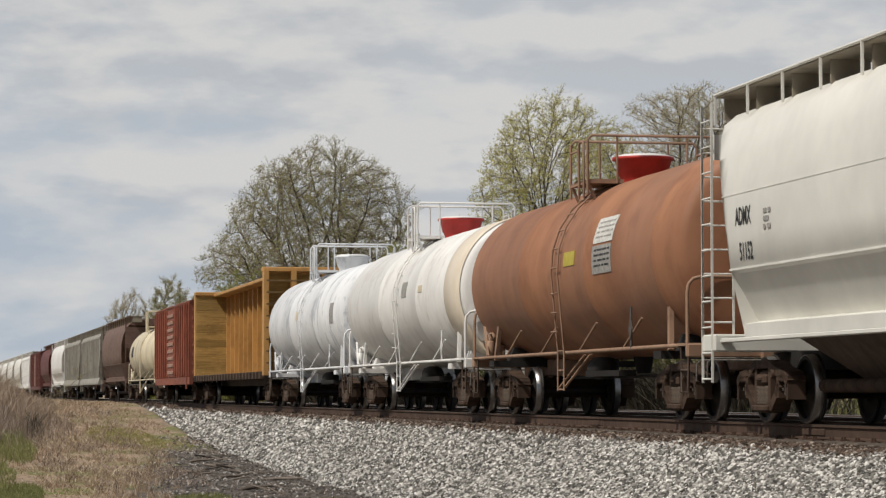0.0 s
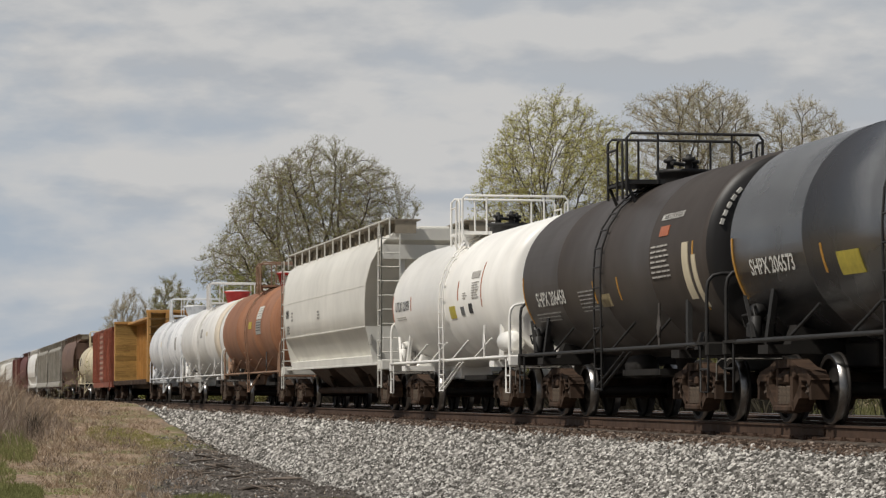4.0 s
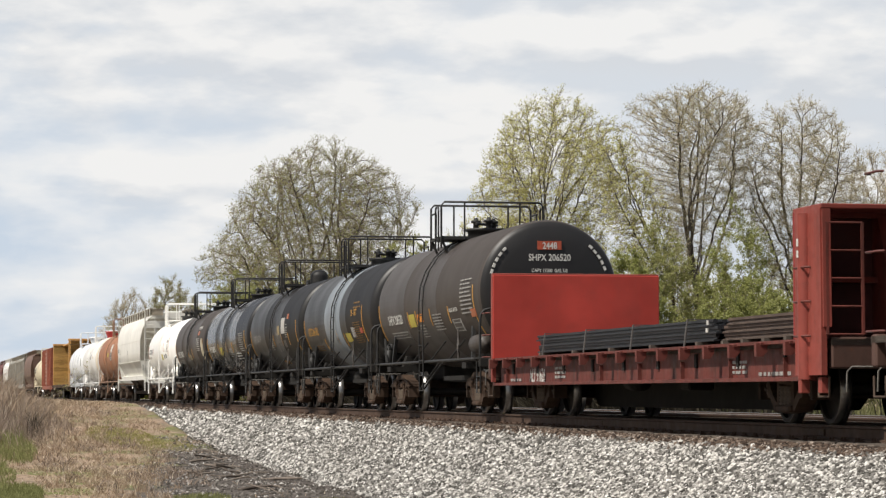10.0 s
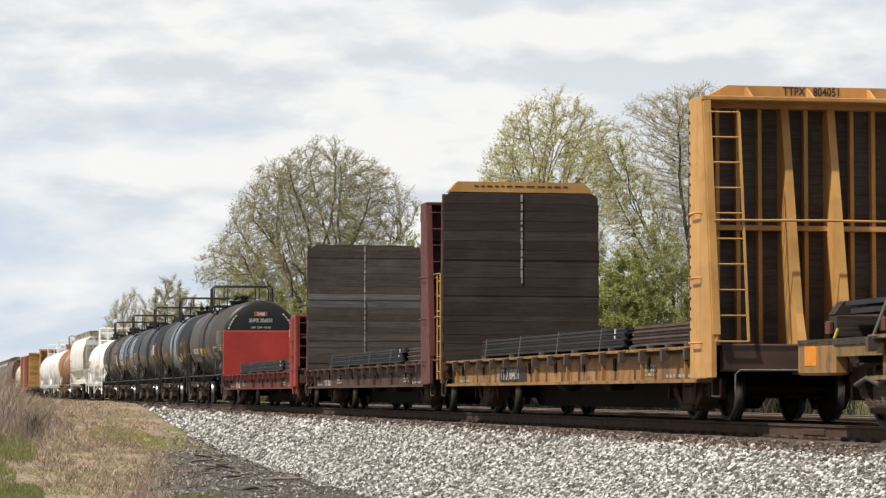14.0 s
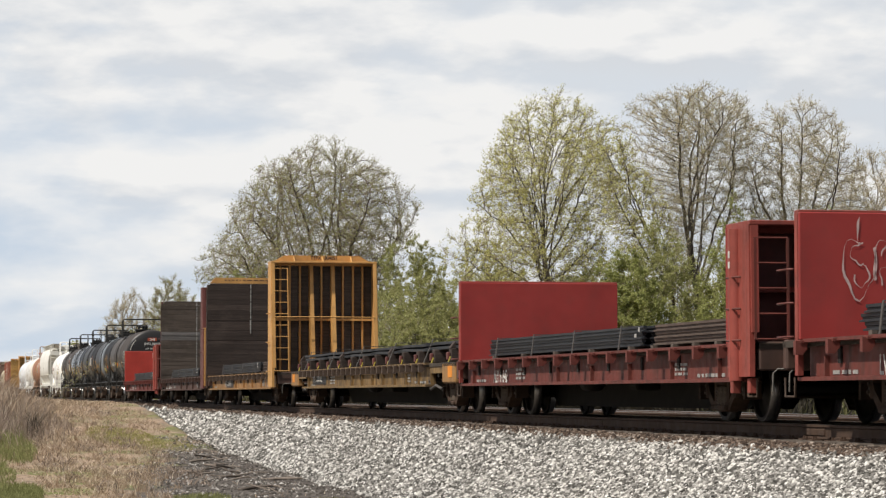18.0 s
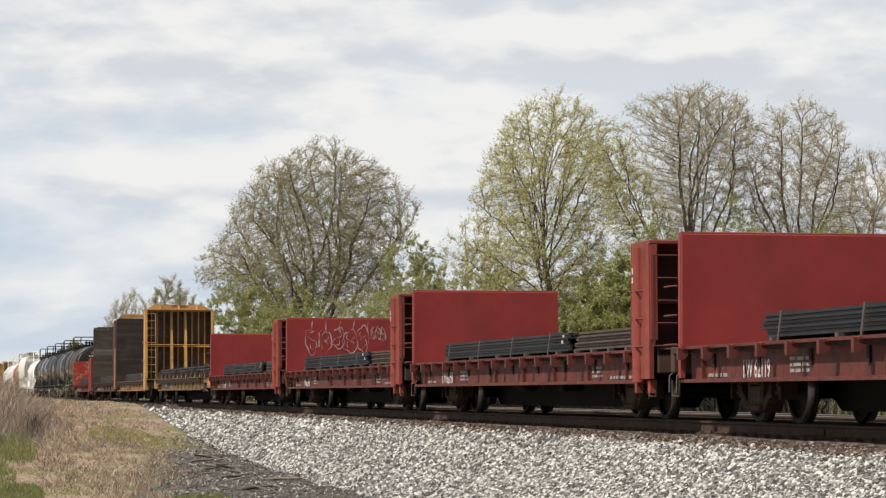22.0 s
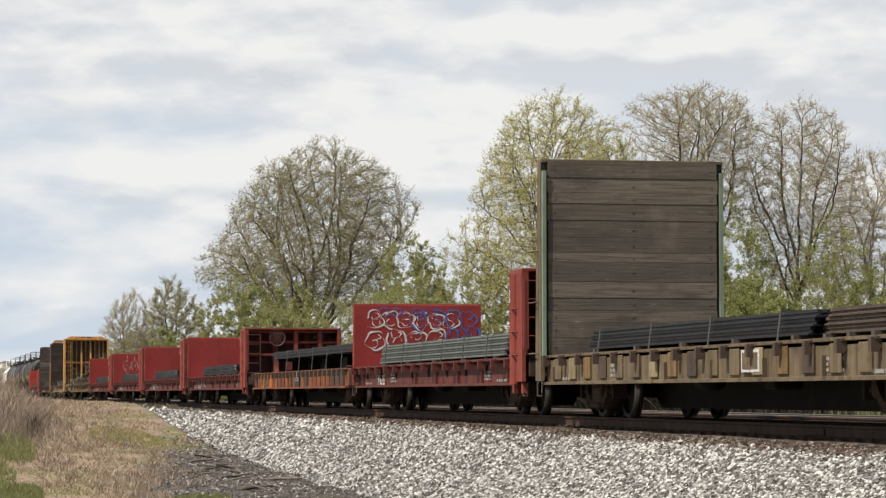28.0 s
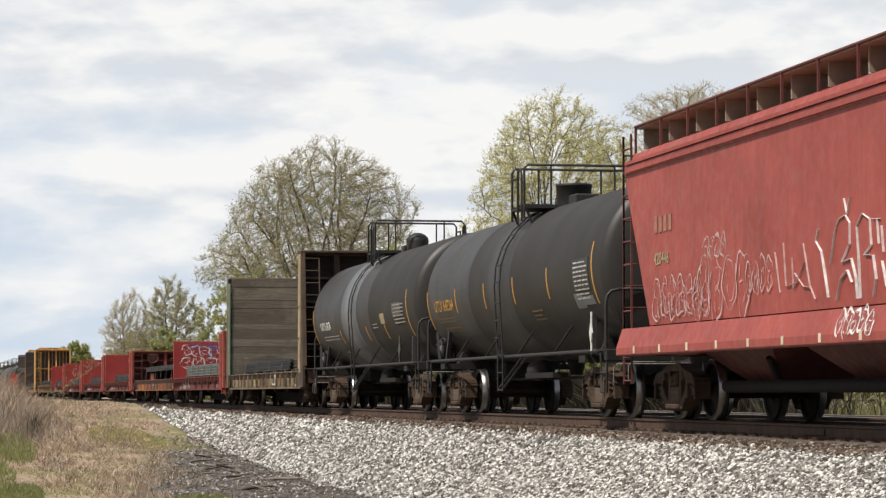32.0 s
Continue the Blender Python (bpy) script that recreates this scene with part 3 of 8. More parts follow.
            for q in (0.2, 0.45, 0.7, 0.95, 1.2):
                pts.append((x * (r + 0.06) * math.cos(q), dy, cz + (r + 0.06) * math.sin(q)))
            m.tube(pts, 0.016, 6)
        for z in (0.47, 0.8, 1.13, 1.46, 1.79, 2.12):
            m.tube([(x * (1.47 if z < 1.2 else r + 0.06), climb - 0.23, z), (x * (1.47 if z < 1.2 else r + 0.06), climb + 0.23, z)], 0.014, 6)
        for k in range(6):
            q = k * 0.21
            p = (x * (r + 0.06) * math.cos(q), cz + (r + 0.06) * math.sin(q))
            m.tube([(p[0], climb - 0.23, p[1]), (p[0], climb + 0.23, p[1])], 0.014, 6)
        part("side_ladder", m, trim, car, "steel ladder bent round the tank's side")
        m = M()
        for dy in (climb - 0.2, climb + 0.2):
            m.bar((x * 1.45, dy, 0.5), (x * 1.2, dy - 0.85, 1.06), 0.04, 0.02)
        part("ladder_brace", m, trim, car)
    # platform, railing and fittings on top
    top = cz + r
    for x in (-1, 1):
        p = M()
        p.box(min(x * 0.5, x * 1.15), max(x * 0.5, x * 1.15), -0.62, 0.62, top - 0.1, top - 0.06)
        plat = part("top_platform", p, trim, car)
        for k in range(6):
            y = -0.6 + k * 0.24
            part("slat", M().box(min(x * 0.5, x * 1.15), max(x * 0.5, x * 1.15), y - 0.02, y + 0.02, top - 0.06, top - 0.03), trim, plat)
        for y in (-0.58, 0.58):
            part("bracket", M().bar((x * 1.12, y, top - 0.1), (x * 0.98, y, top - 0.42), 0.05, 0.03), trim, plat)
        g = M()
        g.tube(hoop(x * 1.18, -0.5, -0.15, top - 0.35, top + 0.62, 0.1), 0.021, 7)
        part("ladder_hoop", g, trim, car)
    for y in (-guard, guard):
        g = M()
        g.tube([(-1.14, y, top - 0.3), (-1.14, y, top + 0.64), (-1.07, y, top + 0.72), (1.07, y, top + 0.72), (1.14, y, top + 0.64), (1.14, y, top - 0.3)], 0.025, 7)
        for x in (-0.62, 0.62):
            g.tube([(x, y, top - 0.1), (x, y, top + 0.72)], 0.02, 6)
        part("platform_railing", g, trim, car)
    for x in (-1, 1):
        g = M()
        g.tube([(x * 1.14, guard, top + 0.5), (x * 1.14, 0.0, top + 0.5)], 0.02, 6)
        g.tube([(x * 1.14, 0.0, top - 0.1), (x * 1.14, 0.0, top + 0.5)], 0.02, 6)
        part("platform_railing", g, trim, car)
    d = M()
    if dome == "bowl":
        d.lathe([(top - 0.1, 0.38), (top + 0.06, 0.4), (top + 0.08, 0.43), (top + 0.34, 0.49), (top + 0.35, 0.54), (top + 0.4, 0.54), (top + 0.405, 0.35), (top + 0.41, 0.0)], 28, "z")
        part("dome", d, [dome_mat or trim], car, "round valve dome with a pale lid")
        d = M()
        d.lathe([(top + 0.4, 0.47), (top + 0.43, 0.46), (top + 0.445, 0.4), (top + 0.455, 0.2), (top + 0.46, 0.0)], 28, "z")
        part("dome_lid", d, WHITE_DULL, car)
    elif dome == "round":
        d.lathe([(top - 0.1, 0.26), (top + 0.22, 0.28), (top + 0.3, 0.27), (top + 0.38, 0.2), (top + 0.43, 0.1), (top + 0.44, 0.0)], 24, "z", (0, hatch - 0.35, 0))
        part("dome", d, dome_mat or BLACK_IRON, car)
        d = M()
        d.box(-0.3, 0.3, 0.1, 0.5, top - 0.05, top + 0.14, 0.03)
        part("valve_box", d, trim, car)
    elif dome == "drum":
        d.lathe([(top - 0.1, 0.34), (top + 0.36, 0.34), (top + 0.37, 0.36), (top + 0.42, 0.35), (top + 0.43, 0.0)], 24, "z", (0, hatch, 0))
        part("dome", d, dome_mat or BLACK_IRON, car)
        d = M()
        d.box(-0.25, 0.25, -0.95, -0.4, top - 0.05, top + 0.16, 0.03)
        part("valve_box", d, trim, car)
    else:
        d.lathe([(top - 0.1, 0.42), (top + 0.1, 0.42), (top + 0.11, 0.48), (top + 0.17, 0.48), (top + 0.18, 0.0)], 24, "z")
        part("manway", d, dome_mat or trim, car)
        d = M()
        for x, y in ((-0.22, 0.1), (0.2, 0.2), (0.0, -0.24)):
            d.lathe([(top + 0.15, 0.07), (top + 0.3, 0.06), (top + 0.31, 0.11), (top + 0.36, 0.11), (top + 0.37, 0.05), (top + 0.42, 0.04)], 10, "z", (x, y, 0))
        d.tube([(-0.3, -0.3, top + 0.27), (0.3, 0.3, top + 0.27)], 0.035, 7)
        part("valve", d, dome_mat or BLACK_IRON, car)
    # stencils, stripes and plates
    by_mat = {}
    low = 0.36 if trim is BLACK_IRON else 0.0
    texts = [(text, size, f, arc - low, mt) for text, size, f, arc, mt in texts]
    lines = [(f0, f1, arc - low, rows, hh, mt) for f0, f1, arc, rows, hh, mt in lines]
    stripes = [(f, a0 - low, a1 - low, mt) for f, a0, a1, mt in stripes]
    plates = [(f0, f1, a0 - low, a1 - low, mt) for f0, f1, a0, a1, mt in plates]
    for text, size, f, arc, mt in texts:
        m = by_mat.setdefault(mt.name, (M(), mt))[0]
        tank_text(m, text, size, e - f * 2 * e, arc, r, cz)
    for f0, f1, arc, rows, hh, mt in lines:
        m = by_mat.setdefault(mt.name, (M(), mt))[0]
        tank_lines(m, e - f0 * 2 * e, e - f1 * 2 * e, arc, rows, hh, r, cz, int(f0 * 1000) + rows)
    for m, mt in by_mat.values():
        part("stencil", m, mt, car)
    for f, a0, a1, mt in stripes:
        m = M()
        y = e - f * 2 * e
        tank_patch(m, y + 0.03, y - 0.03, a0, a1, r, cz)
        part("reflector_stripe", m, mt, car)
    for f0, f1, a0, a1, mt in plates:
        m = M()
        tank_patch(m, e - f0 * 2 * e, e - f1 * 2 * e, a0, a1, r, cz, 0.012)
        part("placard", m, mt, car)
    if scrawl:
        f0, f1, a0, a1 = scrawl
        m = M()
        sprayed(m, e - f0 * 2 * e, e - f1 * 2 * e, a0, a1, 3, 0.0, 71, 0.018)
        sprayed(m, e - f0 * 2 * e, e - f1 * 2 * e, a0, (a0 + a1) / 2, 4, 0.0, 72, 0.014)
        m.v = [on_tank(r + 0.012, cz, p[1], p[2]) for p in m.v]
        part("spray_painting", m, LETTER_GREY, car, "thin grey spray-painted scrawl")
    for f in tall:
        m = M()
        y = e - f * 2 * e
        m.add([(xx, y + dy, 1.4 + dz) for xx in (-1.46, -1.44) for dy, dz in ((0, -0.19), (-0.1, 0), (0, 0.19), (0.1, 0))],
              [(0, 1, 2, 3), (7, 6, 5, 4), (0, 4, 5, 1), (1, 5, 6, 2), (2, 6, 7, 3), (3, 7, 4, 0)])
        m.tube([(-1.44, y, 1.1), (-1.44, y, 1.75)], 0.02, 6)
        part("placard_holder", m, LETTER_WHITE if dome == "drum" else STRAP if shell not in (WHITE, WHITE_DULL, WHITE_WORN) else trim, car)
    if end_words:
        m = M()
        for text, size, z in end_words:
            end_text(m, text, size, 0, z, -e - 0.008)
        end_text(m, "2448", 0.19, 0, cz + 0.835, -e - 0.026)
        for q in (20, 26, 32, 38, 44, 136, 142, 148, 154, 160):
            a0, a1 = math.radians(q), math.radians(q + 4)
            m.bar((r * 0.86 * math.cos(a0), -e + 0.045, cz + r * 0.86 * math.sin(a0)), (r * 0.86 * math.cos(a1), -e + 0.045, cz + r * 0.86 * math.sin(a1)), 0.05, 0.045, (0, 1, 0))
        part("end_stencil", m, LETTER_WHITE, car)
        m = M()
        m.box(-0.24, 0.24, -e - 0.018, -e + 0.03, cz + 0.82, cz + 0.99)
        part("number_plate", m, LETTER_RED, car)
    # brake gear
    m = M()
    m.lathe([(-0.5, 0.0), (-0.46, 0.12), (-0.36, 0.2), (0.36, 0.2), (0.46, 0.12), (0.5, 0.0)], 18, "y", (-1.2, -h + 1.4, 1.4) if reservoir else (-0.5, 0.9, 0.85))
    part("air_reservoir", m, reservoir or UNDER, car)
    m = M()
    m.box(-1.25, -0.95, h - 1.25, h - 0.8, 1.13, 1.38, 0.04)
    m.tube([(-1.3, h - 1.0, 1.3), (-1.35, h - 1.0, 1.45), (-1.1, h - 1.3, 1.52)], 0.02, 6)
    m.lathe([(1.36, 0.09), (1.5, 0.1), (1.52, 0.06), (1.6, 0.05)], 10, "z", (-1.12, h - 0.92, 0))
    m.lathe([(1.13, 0.08), (1.42, 0.08), (1.44, 0.05)], 10, "z", (-1.3, h - 1.45, 0))
    m.lathe([(-0.12, 0.0), (-0.1, 0.11), (0.1, 0.11), (0.12, 0.0)], 10, "y", (-1.2, h - 1.2, 1.5))
    m.tube([(-1.3, h - 1.45, 1.4), (-1.32, h - 1.4, 1.55), (-1.2, h - 1.2, 1.6), (-1.12, h - 0.95, 1.55)], 0.018, 6)
    m.bar((-1.4, h - 1.7, 1.14), (-1.34, h - 1.1, 1.72), 0.05, 0.02)
    part("brake_valve", m, BLACK_IRON if trim is BLACK_IRON else trim, car)
    m = M()
    m.lathe([(-0.02, 0.25), (0.02, 0.25), (0.02, 0.22), (-0.02, 0.22), (-0.02, 0.25)], 18, "y", (-0.95, h - 0.62, 1.72), caps=False)
    for k in range(3):
        q = k * math.pi / 3 + 0.4
        m.bar((-0.95 - 0.23 * math.cos(q), h - 0.62, 1.72 - 0.23 * math.sin(q)), (-0.95 + 0.23 * math.cos(q), h - 0.62, 1.72 + 0.23 * math.sin(q)), 0.02, 0.025, (0, 1, 0))
    m.bar((-0.95, h - 0.7, 1.12), (-0.95, h - 0.7, 1.8), 0.07, 0.09)
    part("hand_brake", m, BLACK_IRON if trim is BLACK_IRON else trim, car)
    m = M()
    m.tube([(-0.2, -h + 2.6, 0.7), (-0.2, h - 2.6, 0.7)], 0.03, 6)
    m.bar((-0.55, -1.0, 0.75), (-0.55, 1.4, 0.75), 0.1, 0.3, (0, 0, 1))
    m.lathe([(cz - r - 0.28, 0.12), (cz - r + 0.1, 0.2)], 14, "z")
    part("underframe", m, UNDER, car)
    add_truck(car, h - 2.15)
    add_truck(car, -h + 2.15)
    add_coupler(car, h)
    return car


SW, SY, SG, SB = LETTER_WHITE, LETTER_YELLOW, LETTER_GREY, LETTER_BLACK
SD = plain("dulled_amber_stencil", (0.17, 0.095, 0.035), 0.7, 0.0, 18, 0.3)
SP = plain("pale_grey_stencil", (0.42, 0.4, 0.37), 0.7, 0.0, 18, 0.25)
OR = STRIPE


def stripes_at(mt, *fs):
    return [(f, -0.22, 0.16, mt) for f in fs]


def end_stripes(mt):
    return [(0.022, -0.45, 0.42, mt), (0.945, -0.55, 0.5, mt)]


def build_tanks():
    tank_car(87.5, 70.9, "white tank car streaked with grey dirt and worn spots", WHITE_WORN, WHITE_WORN, 1.5, 2.5, "bowl", WHITE_WORN, pipe=1,
             plates=[(0.42, 0.45, 0.05, 0.3, CREAM), (0.86, 0.9, -0.2, 0.35, LETTER_GREY)], tall=(0.84,), seams=(0.33, 0.66))
    tank_car(70.9, 54.5, "dull white tank car with a red dome", WHITE_DULL, WHITE_DULL, 1.52, 2.54, "bowl", RED_DOME, pipe=1, band=(0.88, 0.99, CREAM_BAND),
             plates=[(0.54, 0.58, 0.05, 0.4, LETTER_GREY), (0.68, 0.71, 0.1, 0.25, CREAM)], tall=(0.84,), seams=(0.33, 0.66))
    tank_car(54.5, 37.9, "rust-brown tank car with a red dome and white placards", RUST_TANK, RUST_PIPE, 1.53, 2.56, "bowl", RED_DOME, pipe=1,
             plates=[(0.66, 0.74, 0.28, 0.72, LETTER_WHITE), (0.66, 0.74, -0.22, 0.24, LETTER_GREY), (0.53, 0.58, 0.0, 0.24, PANEL_YELLOW)],
             lines=[(0.67, 0.735, 0.62, 4, 0.05, LETTER_GREY), (0.67, 0.735, 0.15, 4, 0.05, SB)], tall=(0.8,), seams=(0.3, 0.62, 0.9))
    tank_car(18.2, 3.9, "clean white tank car with black stencils", WHITE, WHITE, 1.43, 2.42, "valves", BLACK_IRON, pipe=1, reservoir=WHITE,
             texts=[("UTLX 12193", 0.25, 0.05, -0.12, SB)], stripes=[(0.02, -0.35, 0.25, STRIPE_RED), (0.2, -0.15, 0.16, STRIPE_RED), (0.62, -0.1, 0.3, STRIPE_RED), (0.8, -0.3, 0.6, STRIPE_RED)],
             lines=[(0.06, 0.15, -0.28, 2, 0.03, SP), (0.73, 0.78, 0.2, 7, 0.03, SP), (0.66, 0.69, 0.02, 3, 0.03, SP)],
             plates=[(0.545, 0.59, -0.46, -0.2, PANEL_YELLOW), (0.635, 0.66, -0.42, -0.24, GREY_BAND), (0.7, 0.725, -0.4, -0.2, LETTER_BLACK), (0.72, 0.78, 0.3, 0.44, SP)], tall=(0.83,), seams=(0.5,))
    tank_car(3.9, -9.4, "brown-black tank car with white stencils", BLACK_BROWN, BLACK_IRON, 1.43, 2.45, "valves",
             texts=[("SHPX 206458", 0.29, 0.1, -0.14, SW), ("MOLTEN SULFUR", 0.12, 0.78, 0.92, SW)], stripes=end_stripes(OR) + stripes_at(OR, 0.45, 0.58),
             end_words=[("SHPX 206458", 0.19, 3.05), ("CAPY 15200  GAL US", 0.1, 2.82)],
             lines=[(0.07, 0.22, -0.3, 3, 0.04, SG), (0.36, 0.45, 0.0, 6, 0.04, SG), (0.76, 0.84, 0.5, 7, 0.045, SP)],
             plates=[(0.475, 0.525, -0.3, -0.08, CREAM_RUST), (0.9, 0.925, -0.35, 0.5, CREAM), (0.94, 0.955, -0.5, 0.3, CREAM), (0.79, 0.83, 0.66, 0.82, STRIPE_RED)], tall=(0.8,), seams=(0.25, 0.5, 0.75))
    tank_car(-9.4, -23.8, "glossy black tank car with white stencils", BLACK_GLOSS, BLACK_IRON, 1.43, 2.45, "valves",
             texts=[("SHPX 206573", 0.25, 0.075, -0.12, SW)], end_words=[("SHPX 206573", 0.19, 3.05), ("CAPY 15200  GAL US", 0.1, 2.82)], stripes=end_stripes(OR) + stripes_at(OR, 0.3, 0.5, 0.64),
             lines=[(0.56, 0.63, -0.1, 5, 0.04, SG), (0.7, 0.8, -0.3, 3, 0.06, SW), (0.82, 0.9, 0.4, 9, 0.045, SG)],
             plates=[(0.34, 0.4, -0.28, 0.02, PANEL_YELLOW)], tall=(0.8,), seams=(0.25, 0.5, 0.75))
    tank_car(-23.8, -37.0, "black tank car with a spray-painted patch and pale placards", BLACK, BLACK_IRON, 1.43, 2.45, "round",
             scrawl=(0.56, 0.66, -0.75, -0.05), texts=[("GATX 65619", 0.25, 0.09, 0.0, SG)], stripes=end_stripes(OR) + stripes_at(OR, 0.5, 0.66, 0.79),
             lines=[(0.44, 0.48, 0.02, 6, 0.04, SG), (0.74, 0.78, 0.3, 5, 0.04, SG), (0.76, 0.79, 0.4, 3, 0.05, SG)],
             plates=[(0.59, 0.63, 0.14, 0.42, CREAM_RUST), (0.67, 0.735, 0.16, 0.64, SP), (0.775, 0.8, 0.58, 0.74, STRIPE_RED), (0.69, 0.73, -0.28, -0.05, STRAP), (0.5, 0.57, -0.9, -0.75, LETTER_YELLOW)], tall=(0.82,), seams=(0.33, 0.66))
    tank_car(-37.0, -50.3, "black tank car with a grey band and amber stencils", BLACK, BLACK_IRON, 1.43, 2.45, "valves", band=(0.35, 0.575, BLUE_BAND),
             texts=[("UTLX 666762", 0.25, 0.085, -0.05, SY), ("SB - 7677", 0.18, 0.74, 0.32, SY)], stripes=end_stripes(OR)[:1] + [(0.88, -0.4, 0.55, OR), (0.3, -0.6, -0.2, OR), (0.5, -0.4, 0.0, OR), (0.6, -0.5, -0.1, OR)],
             lines=[(0.77, 0.86, 0.62, 2, 0.07, SD), (0.75, 0.84, 0.12, 10, 0.035, SD), (0.14, 0.24, -0.4, 3, 0.04, SD)],
             plates=[(0.63, 0.69, -0.36, -0.12, PANEL_YELLOW), (0.72, 0.765, -0.25, 0.02, LETTER_GREY), (0.83, 0.865, -0.16, -0.02, LETTER_RED)], tall=(0.78,), seams=(0.66,))
    tank_car(-50.3, -63.8, "brown-black tank car with a numbered dished end", BLACK_BROWN, BLACK_IRON, 1.43, 2.45, "valves",
             texts=[("SHPX 206520", 0.25, 0.12, -0.08, SW), ("SULFUR, MOLTEN", 0.09, 0.73, 0.02, SW)], stripes=end_stripes(OR) + stripes_at(OR, 0.33, 0.41, 0.55, 0.72),
             lines=[(0.12, 0.28, -0.3, 3, 0.04, SG), (0.57, 0.65, 0.0, 6, 0.04, SG), (0.84, 0.93, 0.62, 9, 0.05, SG), (0.43, 0.48, -0.2, 5, 0.04, SG)],
             plates=[(0.34, 0.395, -0.2, 0.1, PANEL_YELLOW), (0.425, 0.475, -0.1, 0.08, PANEL_ORANGE), (0.74, 0.81, -0.42, -0.14, SG), (0.745, 0.805, -0.4, -0.16, BLACK_BROWN), (0.91, 0.95, -0.15, 0.02, STRIPE_RED)], tall=(0.83,),
             end_words=[("SHPX 206520", 0.19, 3.05), ("CAPY 15200  GAL US", 0.1, 2.82)], reservoir=BLACK_BROWN, seams=(0.3, 0.62))
    tank_car(-309.1, -326.5, "black tank car with a grey band and amber stripes", BLACK_GREY, BLACK_IRON, 1.5, 2.53, "round", band=(0.33, 0.48, GREY_BAND), climb=0.95, guard=0.54, hatch=0.15,
             texts=[("GATX 69674", 0.25, 0.09, -0.05, SW)], stripes=[(0.012, -0.4, 0.55, OR), (0.29, -0.5, -0.1, OR), (0.55, -0.5, -0.1, OR), (0.72, -0.5, -0.05, OR), (0.93, -0.5, 0.6, OR)],
             lines=[(0.1, 0.26, -0.26, 2, 0.05, SG), (0.82, 0.9, 0.28, 6, 0.05, SG), (0.62, 0.66, -0.1, 2, 0.05, SG)], plates=[(0.7, 0.735, -0.1, 0.15, CREAM_RUST), (0.81, 0.88, 0.05, 0.35, STRAP)], tall=(0.86,), seams=(0.6,))
    tank_car(-326.8, -343.7, "large black tank car with amber stripes and stencils", BLACK_GREY, BLACK_IRON, 1.48, 2.52, "drum", guard=0.54, hatch=0.2, climb=0.1,
             texts=[("UTLX 643264", 0.27, 0.06, -0.02, SY)], stripes=[(0.012, -0.4, 0.45, OR), (0.21, -0.1, 0.4, OR), (0.395, -0.1, 0.4, OR), (0.565, -0.1, 0.4, OR), (0.745, -0.1, 0.45, OR), (0.955, -0.3, 0.75, OR)],
             lines=[(0.07, 0.18, -0.2, 2, 0.04, SD), (0.64, 0.69, -0.3, 3, 0.05, SD), (0.08, 0.2, -0.42, 2, 0.04, SD), (0.875, 0.935, 0.42, 9, 0.045, SP)],
             plates=[(0.87, 0.94, -0.02, 0.5, BLACK_GREY), (0.86, 0.9, -0.35, -0.08, GREY_BAND), (0.9, 0.94, -0.3, -0.14, GREY_BAND)], tall=(0.945,), seams=(0.3, 0.55))
    tank_car(147.6, 130.5, "cream tank car with a dark patch", CREAM, CREAM, 1.42, 2.42, "valves", CREAM, pipe=1, plates=[(0.1, 0.17, -0.1, 0.45, BLACK_GREY)], seams=(0.5,))


# ---- covered hoppers ----
ROUND_SIDE = [(1.41, 1.16), (1.42, 1.33), (1.22, 1.37), (1.56, 2.0), (1.61, 2.05), (1.64, 2.5), (1.65, 3.05), (1.57, 3.6), (1.38, 4.06), (1.12, 4.28), (0.7, 4.38), (0.0, 4.4)]
FLAT_SIDE = [(1.55, 1.42), (1.57, 2.2), (1.57, 3.0), (1.57, 3.76), (1.6, 3.78), (1.6, 3.9), (1.53, 3.94), (1.45, 4.1), (0.75, 4.36), (0.0, 4.38)]


